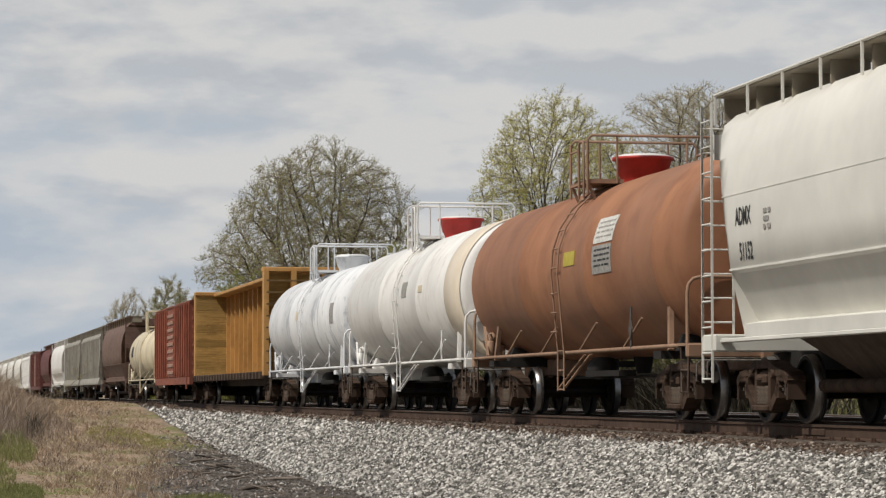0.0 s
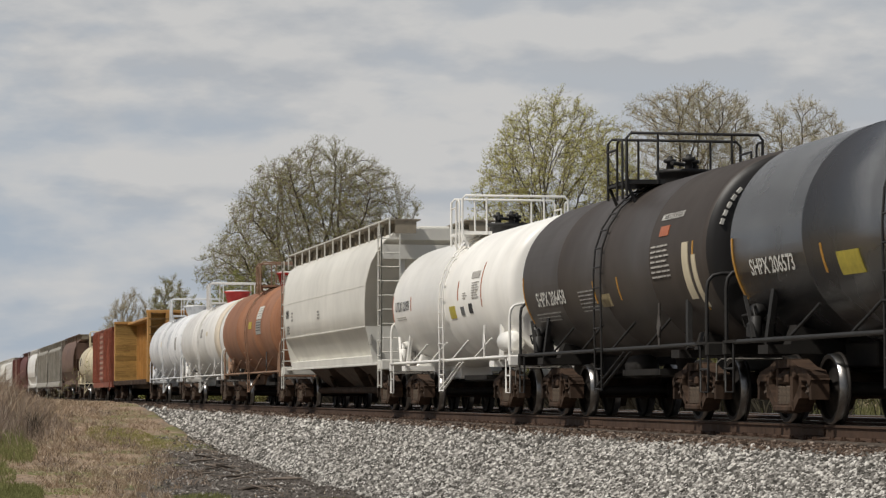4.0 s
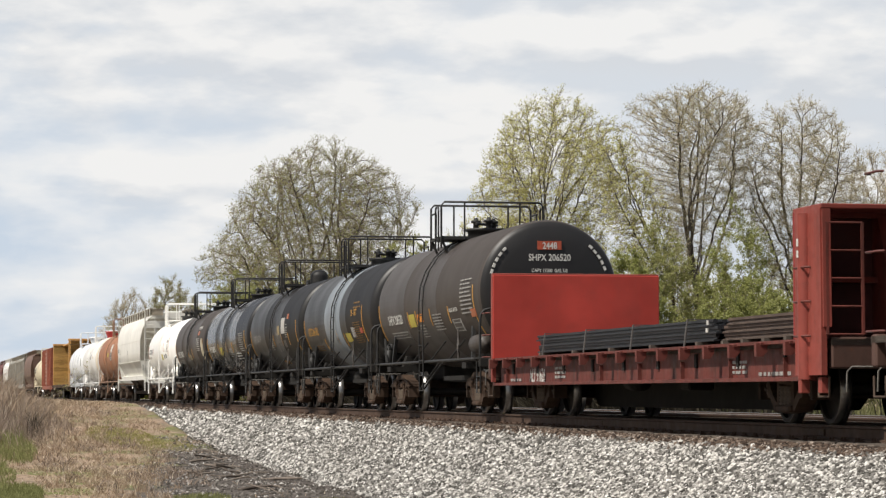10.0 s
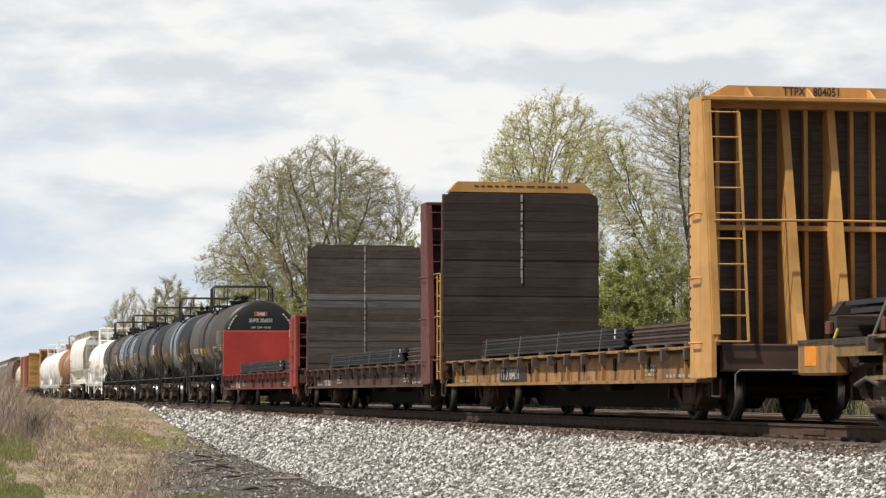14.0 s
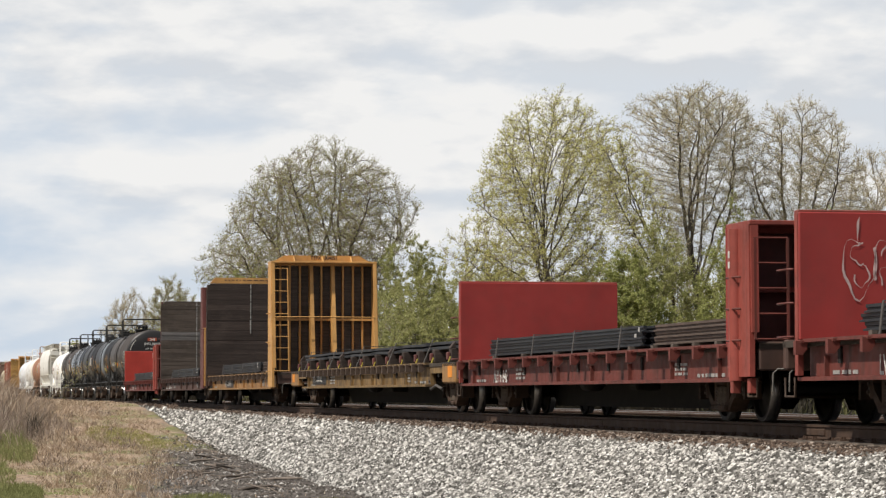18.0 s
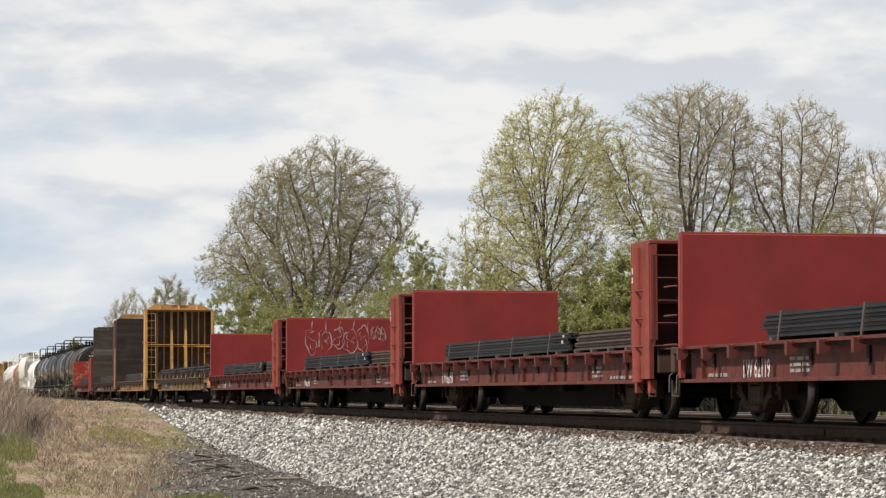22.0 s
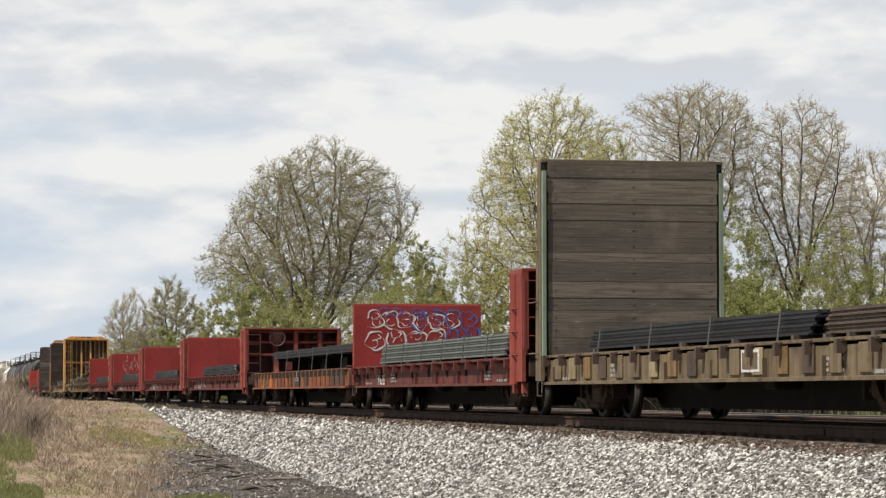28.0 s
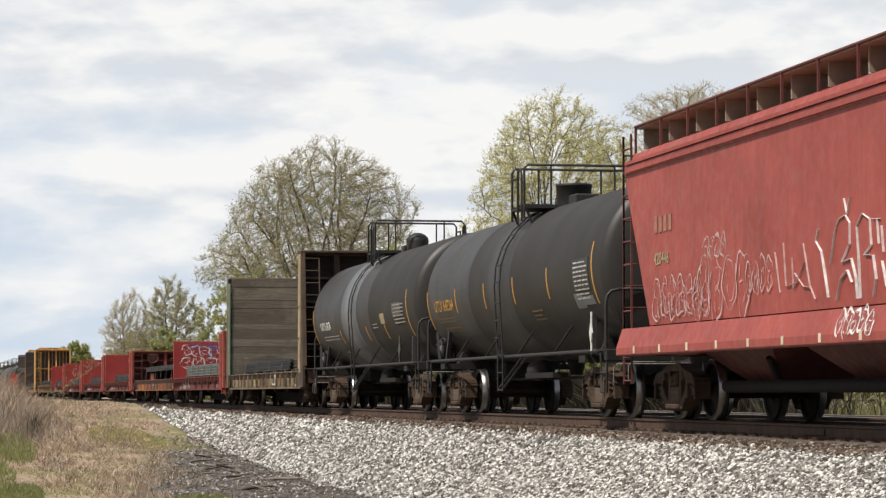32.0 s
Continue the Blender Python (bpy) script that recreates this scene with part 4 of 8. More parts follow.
def hopper_car(far, near, label, mat, side="round", bays=3, slope=(1.5, 3.3), ribs=0, trim=None, extra=None):
    car, h = start_car("hopper_car", label, "hopper car", far, near)
    trim = trim or mat
    half = ROUND_SIDE if side == "round" else FLAT_SIDE
    e = h - 0.95
    m = M()
    zb = half[0][1]
    top0 = half[-1][1] + 0.04

    def ring(y, low):
        at = float(np.interp(low, [q for _, q in half], [p for p, _ in half]))
        pts = [(x, z) if z >= low else (at, low) for x, z in half]
        return [(x, y, z) for x, z in pts] + [(-x, y, z) for x, z in reversed(pts[:-1])]

    if side == "round":
        cut = [(0.0, 4.12), (0.3, 3.92), (0.7, 3.55), (1.0, 3.1), (1.18, 2.6), (1.28, 2.06), (1.3, zb)]
    else:
        cut = [(0.0, slope[1]), (slope[0], zb)]
    loops = [ring(-e + a, z) for a, z in cut] + [ring(e - a, z) for a, z in reversed(cut)]
    m.loft(loops, False)
    for fc in range(len(m.s)):
        m.s[fc] = side == "round" and min(m.v[k][2] for k in m.f[fc]) > 1.9
    part("body", m, mat, car)
    # side sill with its lighter ledge
    for x in (-1, 1):
        m = M()
        a = half[0][0]
        if side == "flat":
            flare = [(1.42, 0.98), (1.66, 0.98), (1.68, 1.0), (1.68, 1.1), (1.58, 1.4), (1.42, 1.4)]
            m.prism([(x * p, q) for p, q in (flare if x > 0 else flare[::-1])], -h + 0.7, h - 0.7)
        else:
            m.box(min(x * (a - 0.12), x * (a + (0.012 if side == "round" else 0.05))), max(x * (a - 0.12), x * (a + (0.012 if side == "round" else 0.05))), -h + 0.7, h - 0.7, 1.1 if side == "round" else 0.98, zb + (-0.003 if side == "round" else 0.02), 0.01)
        part("side_sill", m, mat, car)
        if ribs:
            for i in range(ribs):
                m = M()
                y = (e - slope[0]) * (1 - 2 * i / (ribs - 1))
                m.box(min(x * 1.57, x * 1.64), max(x * 1.57, x * 1.64), y - 0.05, y + 0.05, zb, 3.8)
                part("rib", m, mat, car)
        elif side == "round":
            m = M()
            m.box(min(x * 1.59, x * 1.625), max(x * 1.59, x * 1.625), -e + 1.29, e - 1.29, 2.04, 2.065)
            part("seam", m, mat, car)
            m = M()
            m.box(min(x * 1.645, x * 1.655), max(x * 1.645, x * 1.655), -e + 1.03, e - 1.03, 3.04, 3.055)
            part("seam", m, mat, car)
    # end frames: platform, posts, ladders
    for s in (-1, 1):
        m = M()
        m.box(-1.5, 1.5, min(s * (h - 1.1), s * (h - 0.45)), max(s * (h - 1.1), s * (h - 0.45)), 0.98, 1.22, 0.02)
        part("end_sill", m, trim, car)
        m = M()
        m.box(-0.4, 0.4, min(s * (h - 4.0), s * (h - 0.3)), max(s * (h - 4.0), s * (h - 0.3)), 0.72, 0.979)
        part("draft_sill", m, UNDER, car)
        m = M()
        for x in (-0.9, 0.9):
            m.bar((x, s * (h - 0.75), 1.2), (x, s * (e - 0.15), slope[1] + 0.1), 0.12, 0.1)
        m.box(-1.45, 1.45, min(s * e, s * (e + 0.06)), max(s * e, s * (e + 0.06)), slope[1] - 0.05, 4.0)
        part("end_frame", m, mat, car)
        for x in (-1.5, 1.5):
            m = M()
            for y in (s * (h - 0.5), s * (h - 0.98)):
                m.bar((x, y, 0.55), (x, y, top0), 0.032, 0.022)
            for k in range(11):
                z = 0.6 + k * 0.36
                m.tube([(x, s * (h - 0.5), z), (x, s * (h - 0.98), z)], 0.014, 6)
            part("side_ladder", m, trim, car)
            m = M()
            xe = x * 0.7
            for xx in (x, xe):
                m.bar((xx, s * (h - 0.5), 1.2), (xx, s * (h - 0.5), top0), 0.03, 0.022)
            for k in range(9):
                z = 1.4 + k * 0.34
                m.tube([(x, s * (h - 0.5), z), (xe, s * (h - 0.5), z)], 0.014, 6)
            part("end_ladder", m, trim, car)
        part("uncoupling_lever", GEAR["lever"], None, car, "", (0, s * (h - 0.25), 0.9))
    # running boards and their rail on the roof
    top = half[-1][1]
    for x in (-1, 1):
        m = M()
        x0, x1 = (0.55, 1.285)
        m.box(min(x * x0, x * x1), max(x * x0, x * x1), -h + 0.45, h - 0.45, top + 0.16, top + 0.19)
        k = int(2 * h / 1.55)
        for i in range(k + 1):
            y = (h - 0.5) * (1 - 2 * i / k)
            m.box(min(x * 0.65, x * 1.17), max(x * 0.65, x * 1.17), y - 0.02, y + 0.02, top - 0.15, top + 0.16)
        part("running_board", m, GRATE, car, "dirty grey-brown grating")
        m = M()
        m.tube([(x * 1.3, h - 0.45, top + 0.2), (x * 1.3, -h + 0.45, top + 0.2)], 0.022, 6)
        for i in range(k + 1):
            y = (h - 0.5) * (1 - 2 * i / k)
            m.bar((x * 1.3, y, top - 0.22), (x * 1.3, y, top + 0.2), 0.035, 0.03)
        part("roof_rail", m, trim, car)
    m = M()
    k = 10
    for i in range(k):
        y = (e - 1.2) * (1 - 2 * i / (k - 1))
        m.box(-0.4, 0.4, y - 0.5, y + 0.5, top - 0.02, top + 0.1, 0.03)
    part("roof_hatch", m, mat, car)
    # discharge bays below
    span = 2 * (e - slope[0])
    for i in range(bays):
        m = M()
        c = (e - slope[0]) - span * (i + 0.5) / bays
        w = span / bays * 0.48
        m.loft([[(x * 1.2, c + y * w, 1.3) for x, y in ((-1, -1), (1, -1), (1, 1), (-1, 1))], [(x * 0.45, c + y * w * 0.25, 0.5) for x, y in ((-1, -1), (1, -1), (1, 1), (-1, 1))]])
        m.box(-0.55, 0.55, c - w * 0.3, c + w * 0.3, 0.42, 0.52)
        part("discharge_bay", m, RUST_DARK if side == "round" else MAROON, car)
    m = M()
    m.tube([(-0.7, -span / 2 + 0.3, 0.5), (-0.7, span / 2 - 0.3, 0.5)], 0.09, 10)
    for y in (-span / 4, span / 4):
        m.tube([(-0.7, y, 0.62), (-0.85, y - 0.1, 0.9)], 0.06, 8)
    part("discharge_pipe", m, UNDER if side != "round" else TRUCK, car)
    if extra:
        extra(car, h, e)
    add_truck(car, h - 2.1)
    add_truck(car, -h + 2.1)
    add_coupler(car, h)
    return car


def wobbly(m, cx, cz, w, hh, x, seed, width=0.03, turns=1.0, start=0.0, flip=1):
    """A sprayed loop: a thin uneven ribbon on a side that faces -x (flip 1) or an end that faces -y (flip 0)."""
    rnd = random.Random(seed)
    a, b, c = rnd.uniform(0, 6), rnd.uniform(0, 6), rnd.uniform(0.05, 0.16)
    n = max(8, int(26 * turns))
    vs = []
    for i in range(n + 1):
        q = start + 2 * math.pi * turns * i / n
        k = 1 + c * math.sin(3 * q + a) + 0.08 * math.sin(5 * q + b)
        for d in (-1, 1):
            rr = width * (0.55 + 0.45 * math.sin(q * 2 + a)) * d
            p, z = cx + (w * k + rr) * math.cos(q), cz + (hh * k + rr) * math.sin(q)
            vs.append((x, p, z) if flip else (p, x, z))
    return m.add(vs, [(2 * i, 2 * i + 1, 2 * i + 3, 2 * i + 2) for i in range(n)])


def sprayed(m, y0, y1, z0, z1, count, x, seed, width=0.035, flip=1):
    """A row of bubble shapes that fill a stretch."""
    rnd = random.Random(seed)
    step = (y1 - y0) / count
    for i in range(count):
        cy, cz = y0 + step * (i + 0.5), (z0 + z1) / 2 + rnd.uniform(-0.08, 0.08) * (z1 - z0)
        w, hh = abs(step) * rnd.uniform(0.45, 0.62), (z1 - z0) * rnd.uniform(0.38, 0.5)
        wobbly(m, cy, cz, w, hh, x, seed * 31 + i, width, rnd.uniform(0.8, 1.0), rnd.uniform(0, 6), flip)
        wobbly(m, cy + rnd.uniform(-0.2, 0.2) * w, cz - hh * 0.3, w * 0.45, hh * 0.4, x, seed * 37 + i, width * 0.6, rnd.uniform(0.5, 0.9), rnd.uniform(0, 6), flip)
        wobbly(m, cy, cz + hh * 0.45, w * 0.5, hh * 0.35, x, seed * 41 + i, width * 0.6, rnd.uniform(0.4, 0.8), rnd.uniform(0, 6), flip)
    return m


def hopper_text(m, text, size, y, z, squeeze):
    """Letters that follow the curved near side of a hopper."""
    vs, fs = lettering(text, size)
    xs, zs = [p[0] for p in ROUND_SIDE], [p[1] for p in ROUND_SIDE]
    return m.add([(-float(np.interp(z + p[1], zs, xs)) - 0.008, y - p[0] * squeeze, z + p[1]) for p in vs], fs)


def grey_hopper_marks(car, h, e):
    m = M()
    hopper_text(m, "ADMX", 0.33, e - 1.65, 2.63, 0.72)
    hopper_text(m, "51152", 0.33, e - 1.78, 2.16, 0.72)
    part("stencil", m, LETTER_BLACK, car)
    m = M()
    flat_lines(m, e - 2.9, e - 3.2, 2.72, 3, 0.06, -1.655, 3)
    flat_lines(m, 0.6, 0.2, 2.62, 3, 0.05, -1.654, 4)
    part("small_print", m, LETTER_GREY, car)
    m = M()
    m.box(-1.49, -1.46, -e + 1.5, -e + 1.15, 1.6, 1.85)
    part("placard", m, LETTER_GREY, car)


def red_hopper_marks(car, h, e):
    m = M()
    side_text(m, "420446", 0.25, e - 1.68, 2.31, -1.585)
    part("stencil", m, CREAM_RUST, car, "pale stencilled number")
    m = M()
    for k in range(4):
        m.box(-1.585, -1.575, e - 1.86 - k * 0.26, e - 1.7 - k * 0.26, 2.78, 3.02)
    part("faded_lettering", m, FADED, car)

    def strokes(lines, width):
        for line in lines:
            pts = [(-1.579, e - d, z) for d, z in line]
            for p, q in zip(pts, pts[1:]):
                m.bar(p, q, width, 0.004, (1, 0, 0))

    m = M()
    sprayed(m, e - 1.6, e - 4.2, 1.42, 2.08, 6, -1.579, 5, 0.017)
    sprayed(m, e - 4.0, e - 6.5, 1.4, 2.3, 4, -1.579, 15, 0.019)
    sprayed(m, e - 1.9, e - 4.6, 1.5, 1.9, 7, -1.579, 25, 0.012)
    sprayed(m, e - 4.3, e - 5.4, 2.25, 2.58, 4, -1.579, 6, 0.018)
    sprayed(m, e - 6.3, e - 7.5, 1.69, 2.17, 4, -1.579, 7, 0.017)
    strokes([[(7.6, 2.2), (7.8, 1.68)], [(7.95, 2.3), (8.05, 1.75), (8.5, 1.78)], [(8.3, 2.1), (8.35, 1.7), (8.8, 2.02)], [(8.4, 1.9), (8.75, 1.72), (9.0, 1.7)], [(8.75, 2.25), (9.0, 1.72), (9.2, 1.55)]], 0.022)
    part("spray_painting", m, SPRAY_PALE, car, "thin white spray-painted outlines")
    m = M()
    strokes([[(9.35, 2.4), (9.25, 2.25), (9.45, 2.12), (9.55, 1.9), (9.7, 1.55)],
             [(9.8, 1.95), (9.95, 2.3), (10.1, 2.46), (10.35, 2.5), (10.5, 2.4), (10.5, 2.15), (10.2, 1.95), (10.55, 1.98), (10.7, 1.75), (10.75, 1.5)],
             [(10.0, 1.5), (10.15, 1.75), (10.4, 1.85), (10.55, 1.7)], [(10.3, 2.7), (10.42, 2.5), (10.5, 2.7)],
             [(10.85, 1.5), (10.8, 2.0), (10.75, 2.35), (10.95, 2.48), (11.2, 2.4), (11.25, 2.1), (11.0, 2.0), (11.3, 1.98), (11.4, 1.7), (11.3, 1.5)],
             [(11.3, 2.4), (11.55, 2.38)], [(11.45, 2.38), (11.5, 2.1)], [(11.6, 2.3), (11.65, 2.0)], [(11.6, 1.9), (11.75, 1.6), (11.95, 1.65), (11.9, 1.9)]], 0.034)
    low = M()
    sprayed(low, e - 10.2, e - 11.5, 1.05, 1.4, 5, 0.0, 10, 0.022)
    m.add([(-float(np.interp(p[2], [1.1, 1.4], [1.686, 1.588])), p[1], p[2]) for p in low.v], low.f)
    part("spray_painting", m, SPRAY_WHITE, car, "white spray-painted letter outlines")
    for k in range(12):
        m = M()
        y = e - 0.8 - k * 1.47
        m.box(-1.686, -1.678, y - 0.09, y, 1.01, 1.12)
        part("reflector", m, CREAM, car)
    for z in (3.82, 3.94):
        m = M()
        m.bar((-1.6, e - 0.1, z), (-1.6, -e + 0.1, z), 0.05, 0.05)
        part("cornice", m, RED_HOPPER, car)


def build_hoppers():
    hopper_car(37.8, 18.2, "light grey round-sided covered hopper car", HOPPER_GREY, "round", 3, (2.0, 3.7), extra=grey_hopper_marks)
    hopper_car(-344.2, -363.2, "red flat-sided covered hopper car with white spray paint", RED_HOPPER, "flat", 3, (1.3, 3.6), trim=MAROON, extra=red_hopper_marks)
    hopper_car(167.5, 147.8, "dark brown round-sided covered hopper car", BROWN, "round", 3, (2.2, 2.9))
    hopper_car(188.6, 167.8, "dirty grey ribbed covered hopper car", GREY_DIRTY, "flat", 3, (1.3, 3.0), ribs=12)
    hopper_car(209.4, 188.9, "dirty grey ribbed covered hopper car", GREY_DIRTY, "flat", 3, (1.3, 3.0), ribs=12)
    hopper_car(230.2, 209.7, "white round-sided covered hopper car", WHITE_DULL, "round", 3, (2.2, 2.9))
    hopper_car(249.0, 230.5, "maroon round-sided covered hopper car", MAROON, "round", 3, (2.2, 2.9))
    hopper_car(291.5, 271.3, "white covered hopper car with flat sides", WHITE_DULL, "flat", 3, (1.3, 3.2))
    for i in range(6):
        hopper_car(312.0 + i * 20.5, 291.8 + i * 20.5, "pale grey round-sided covered hopper car", HOPPER_GREY, "round", 3, (2.2, 2.9))


# ---- boxcars and the partition car ----
def boxcar(far, near, label, mat):
    car, h = start_car("boxcar", label, "boxcar", far, near)
    e = h - 0.75
    m = M()
    m.prism([(-1.48, 1.1), (1.48, 1.1), (1.48, 4.2), (0.0, 4.5), (-1.48, 4.2)], -e, e)
    part("body", m, mat, car)
    m = M()
    m.prism([(-1.53, 4.18), (0.0, 4.49), (1.53, 4.18), (1.53, 4.24), (0.0, 4.56), (-1.53, 4.24)], -e - 0.05, e + 0.05)
    part("roof", m, mat, car)
    for x in (-1, 1):
        for i in range(17):
            y = (e - 0.1) * (1 - i / 8)
            if abs(y) < 1.6:
                continue
            m = M()
            m.box(min(x * 1.48, x * 1.56), max(x * 1.48, x * 1.56), y - 0.06, y + 0.06, 1.1, 4.15, 0.02)
            part("rib", m, mat, car)
        m = M()
        m.box(min(x * 1.48, x * 1.54), max(x * 1.48, x * 1.54), -1.5, 1.5, 1.15, 4.1)
        door = part("door", m, mat, car)
        for k in range(9):
            m = M()
            m.box(min(x * 1.54, x * 1.58), max(x * 1.54, x * 1.58), -1.3, 1.3, 1.25 + k * 0.31, 1.41 + k * 0.31, 0.02)
            part("door_rib", m, DOOR_WORN, door, "chalky worn door rib")
        m = M()
        m.box(min(x * 1.35, x * 1.5), max(x * 1.35, x * 1.5), -e, e, 0.8, 1.1)
        part("side_sill", m, mat, car)
        m = M()
        ladder(m, x * 1.6, -e + 0.1, -e + 0.55, 0.6, 4.0, 9)
        part("side_ladder", m, mat, car)
    for s in (-1, 1):
        for k in range(8):
            part("end_rib", M().box(-1.4, 1.4, min(s * e, s * (e + 0.07)), max(s * e, s * (e + 0.07)), 1.2 + k * 0.37, 1.38 + k * 0.37, 0.03), mat, car)
    m = M()
    m.box(-0.4, 0.4, -h + 0.3, h - 0.3, 0.75, 1.1)
    part("underframe", m, UNDER, car)
    add_truck(car, h - 2.3)
    add_truck(car, -h + 2.3)
    add_coupler(car, h)


def partition_car(far, near):
    car, h = start_car("centerbeam_flatcar", "empty yellow centerbeam flatcar with tall boarded bulkheads", "flatcar", far, near)
    e = h - 0.75
    m = M()
    m.box(-1.45, 1.45, -e, e, 0.95, 1.1, 0.02)
    m.box(-0.4, 0.4, -h + 0.3, h - 0.3, 0.7, 0.95)
    part("deck", m, RUST_DARK, car)
    for s in (-1, 1):
        for k in range(11):
            z = 1.1 + k * 0.295
            part("bulkhead_board", M().box(-1.45, 1.45, min(s * (e - 0.5), s * (e - 0.35)), max(s * (e - 0.5), s * (e - 0.35)), z + 0.004, z + 0.291), YELLOW_WOOD, car)
        for x in (-1.4, -0.5, 0.5, 1.4):
            m = M()
            m.bar((x, s * (e - 0.1), 1.0), (x, s * (e - 0.1), 4.4), 0.16, 0.45)
            part("post", m, YELLOW_CLEAN, car)
        for k in range(8):
            m = M()
            m.bar((-1.4, s * (e + 0.1), 1.4 + k * 0.38), (1.4, s * (e + 0.1), 1.4 + k * 0.38), 0.05, 0.06, (0, 0, 1))
            part("crossbar", m, YELLOW_DIRTY, car)
        m = M()
        m.box(-1.5, 1.5, min(s * (e - 0.55), s * e), max(s * (e - 0.55), s * e), 4.35, 4.5, 0.02)
        part("bulkhead_cap", m, YELLOW_CLEAN, car)
    m = M()
    m.box(-0.1, 0.1, -e + 0.5, e - 0.5, 1.1, 4.3)
    part("partition", m, YELLOW_WOOD, car, "tan plywood partition")
    m = M()
    m.box(-0.75, 0.75, -e + 0.3, e - 0.3, 4.3, 4.42, 0.02)
    part("partition_cap", m, YELLOW_CLEAN, car)
    for i in range(15):
        y = (e - 1.2) * (1 - i / 7)
        m = M()
        m.box(-0.3, 0.3, y - 0.07, y + 0.07, 1.1, 4.3)
        part("partition_post", m, YELLOW_CLEAN, car)
    for x in (-1, 1):
        for i in range(24):
            y = (e - 0.6) * (1 - 2 * i / 23)
            m = M()
            m.box(min(x * 1.4, x * 1.55), max(x * 1.4, x * 1.55), y - 0.1, y + 0.1, 0.88, 1.13, 0.02)
            part("winch", m, RUST_DARK, car)
    add_truck(car, h - 2.3)
    add_truck(car, -h + 2.3)
    add_coupler(car, h)


# ---- flatcars with bulkheads, and their loads ----
DECK_Z = 1.06
LOADS = []


def side_frame_of(car, y0, y1, mat, pitch=0.95, marks=(), mark_mat=None, pocket_mat=None, web=1.42):
    """Both side sills of a flatcar with ledges, ribs and stake pockets; marks are (text, size, y, z)."""
    lip = 1.6 if web < 1.5 else 1.535
    for x in (-1, 1):
        m = M()
        prof = [(1.35, 0.555), (1.58, 0.555), (1.58, 0.6), (web, 0.61), (web, 1.02), (lip, 1.03), (lip, DECK_Z + 0.012), (1.35, DECK_Z + 0.012)]
        m.prism([(x * a, b) for a, b in (prof if x > 0 else prof[::-1])], y1, y0)
        part("side_sill", m, mat, car)
    n = int((y0 - y1) / pitch)
    me, me2 = None, None
    for i in range(n + 1):
        y = y0 - 0.25 - (y0 - y1 - 0.5) * i / n
        for x in (-1, 1):
            if me is None:
                m = M()
                m.loft([[(-0.12, -0.05, z), (k, -0.05, z), (k, 0.05, z), (-0.12, 0.05, z)] for z, k in ((-0.17, -0.03), (-0.1, 0.025), (0.0, 0.035))])
                m.box(-0.07, 0.04, -0.065, 0.065, -0.03, 0.012, 0.006)
                me = m.mesh("stake_pocket", pocket_mat or mat)
                m = M()
                m.box(-0.03, 0.045, -0.015, 0.015, 0.6, 0.86)
                me2 = m.mesh("web_rib", mat)
            part("stake_pocket", me, None, car, "", (x * (lip - 0.02), y, DECK_Z - 0.015))
            if i % 2 == 0 and x < 0 and not y0 - 7.2 < y - pitch * 0.4 < y0 - 1.9:
                part("web_rib", me2, None, car, "", (x * (web + 0.03), y - pitch * 0.4, 0))
    m = M()
    for text, size, y, z in marks:
        side_text(m, text, size, y, z, -web - 0.006, squeeze=0.85)
    part("stencil", m, mark_mat or LETTER_WHITE, car)
    m = M()
    flat_lines(m, y0 - 4.6, y0 - 5.4, 0.82, 3, 0.045, -web - 0.009, 5)
    flat_lines(m, y0 - 0.9, y0 - 1.9, 0.63, 1, 0.05, -web - 0.009, 6)
    flat_lines(m, y1 + 3.4, y1 + 2.6, 0.8, 3, 0.04, -web - 0.009, 7)
    flat_lines(m, y1 + 2.2, y1 + 0.8, 0.63, 1, 0.05, -web - 0.009, 8)
    part("small_print", m, LETTER_GREY, car)


def flat_deck(car, h, y0, y1, mat):
    m = M()
    m.box(-1.5, 1.5, y1, y0, 0.98, DECK_Z)
    part("deck", m, DECK, car, "dirty plank deck")
    m = M()
    k = h - 3.6
    m.loft([[(x, y, z) for x, z in ((-0.33, zz), (0.33, zz), (0.33, 0.98), (-0.33, 0.98))] for y, zz in ((-h + 0.5, 0.72), (-k, 0.72), (-k + 1.2, 0.17), (k - 1.2, 0.17), (k, 0.72), (h - 0.5, 0.72))])
    for i in range(9):
        y = (h - 2.6) * (1 - i / 4)
        m.bar((-1.45, y, 0.86), (1.45, y, 0.86), 0.2, 0.1, (0, 0, 1))
    part("center_sill", m, UNDER, car)
    m = M()
    m.lathe([(-0.35, 0.0), (-0.3, 0.18), (0.3, 0.18), (0.35, 0.0)], 14, "y", (-0.8, 1.6, 0.62))
    m.tube([(-0.6, -h + 3, 0.66), (-0.6, h - 3, 0.66)], 0.025, 6)
    m.box(-1.0, -0.6, -2.2, -1.7, 0.45, 0.75, 0.03)
    part("brake_gear", m, UNDER, car)


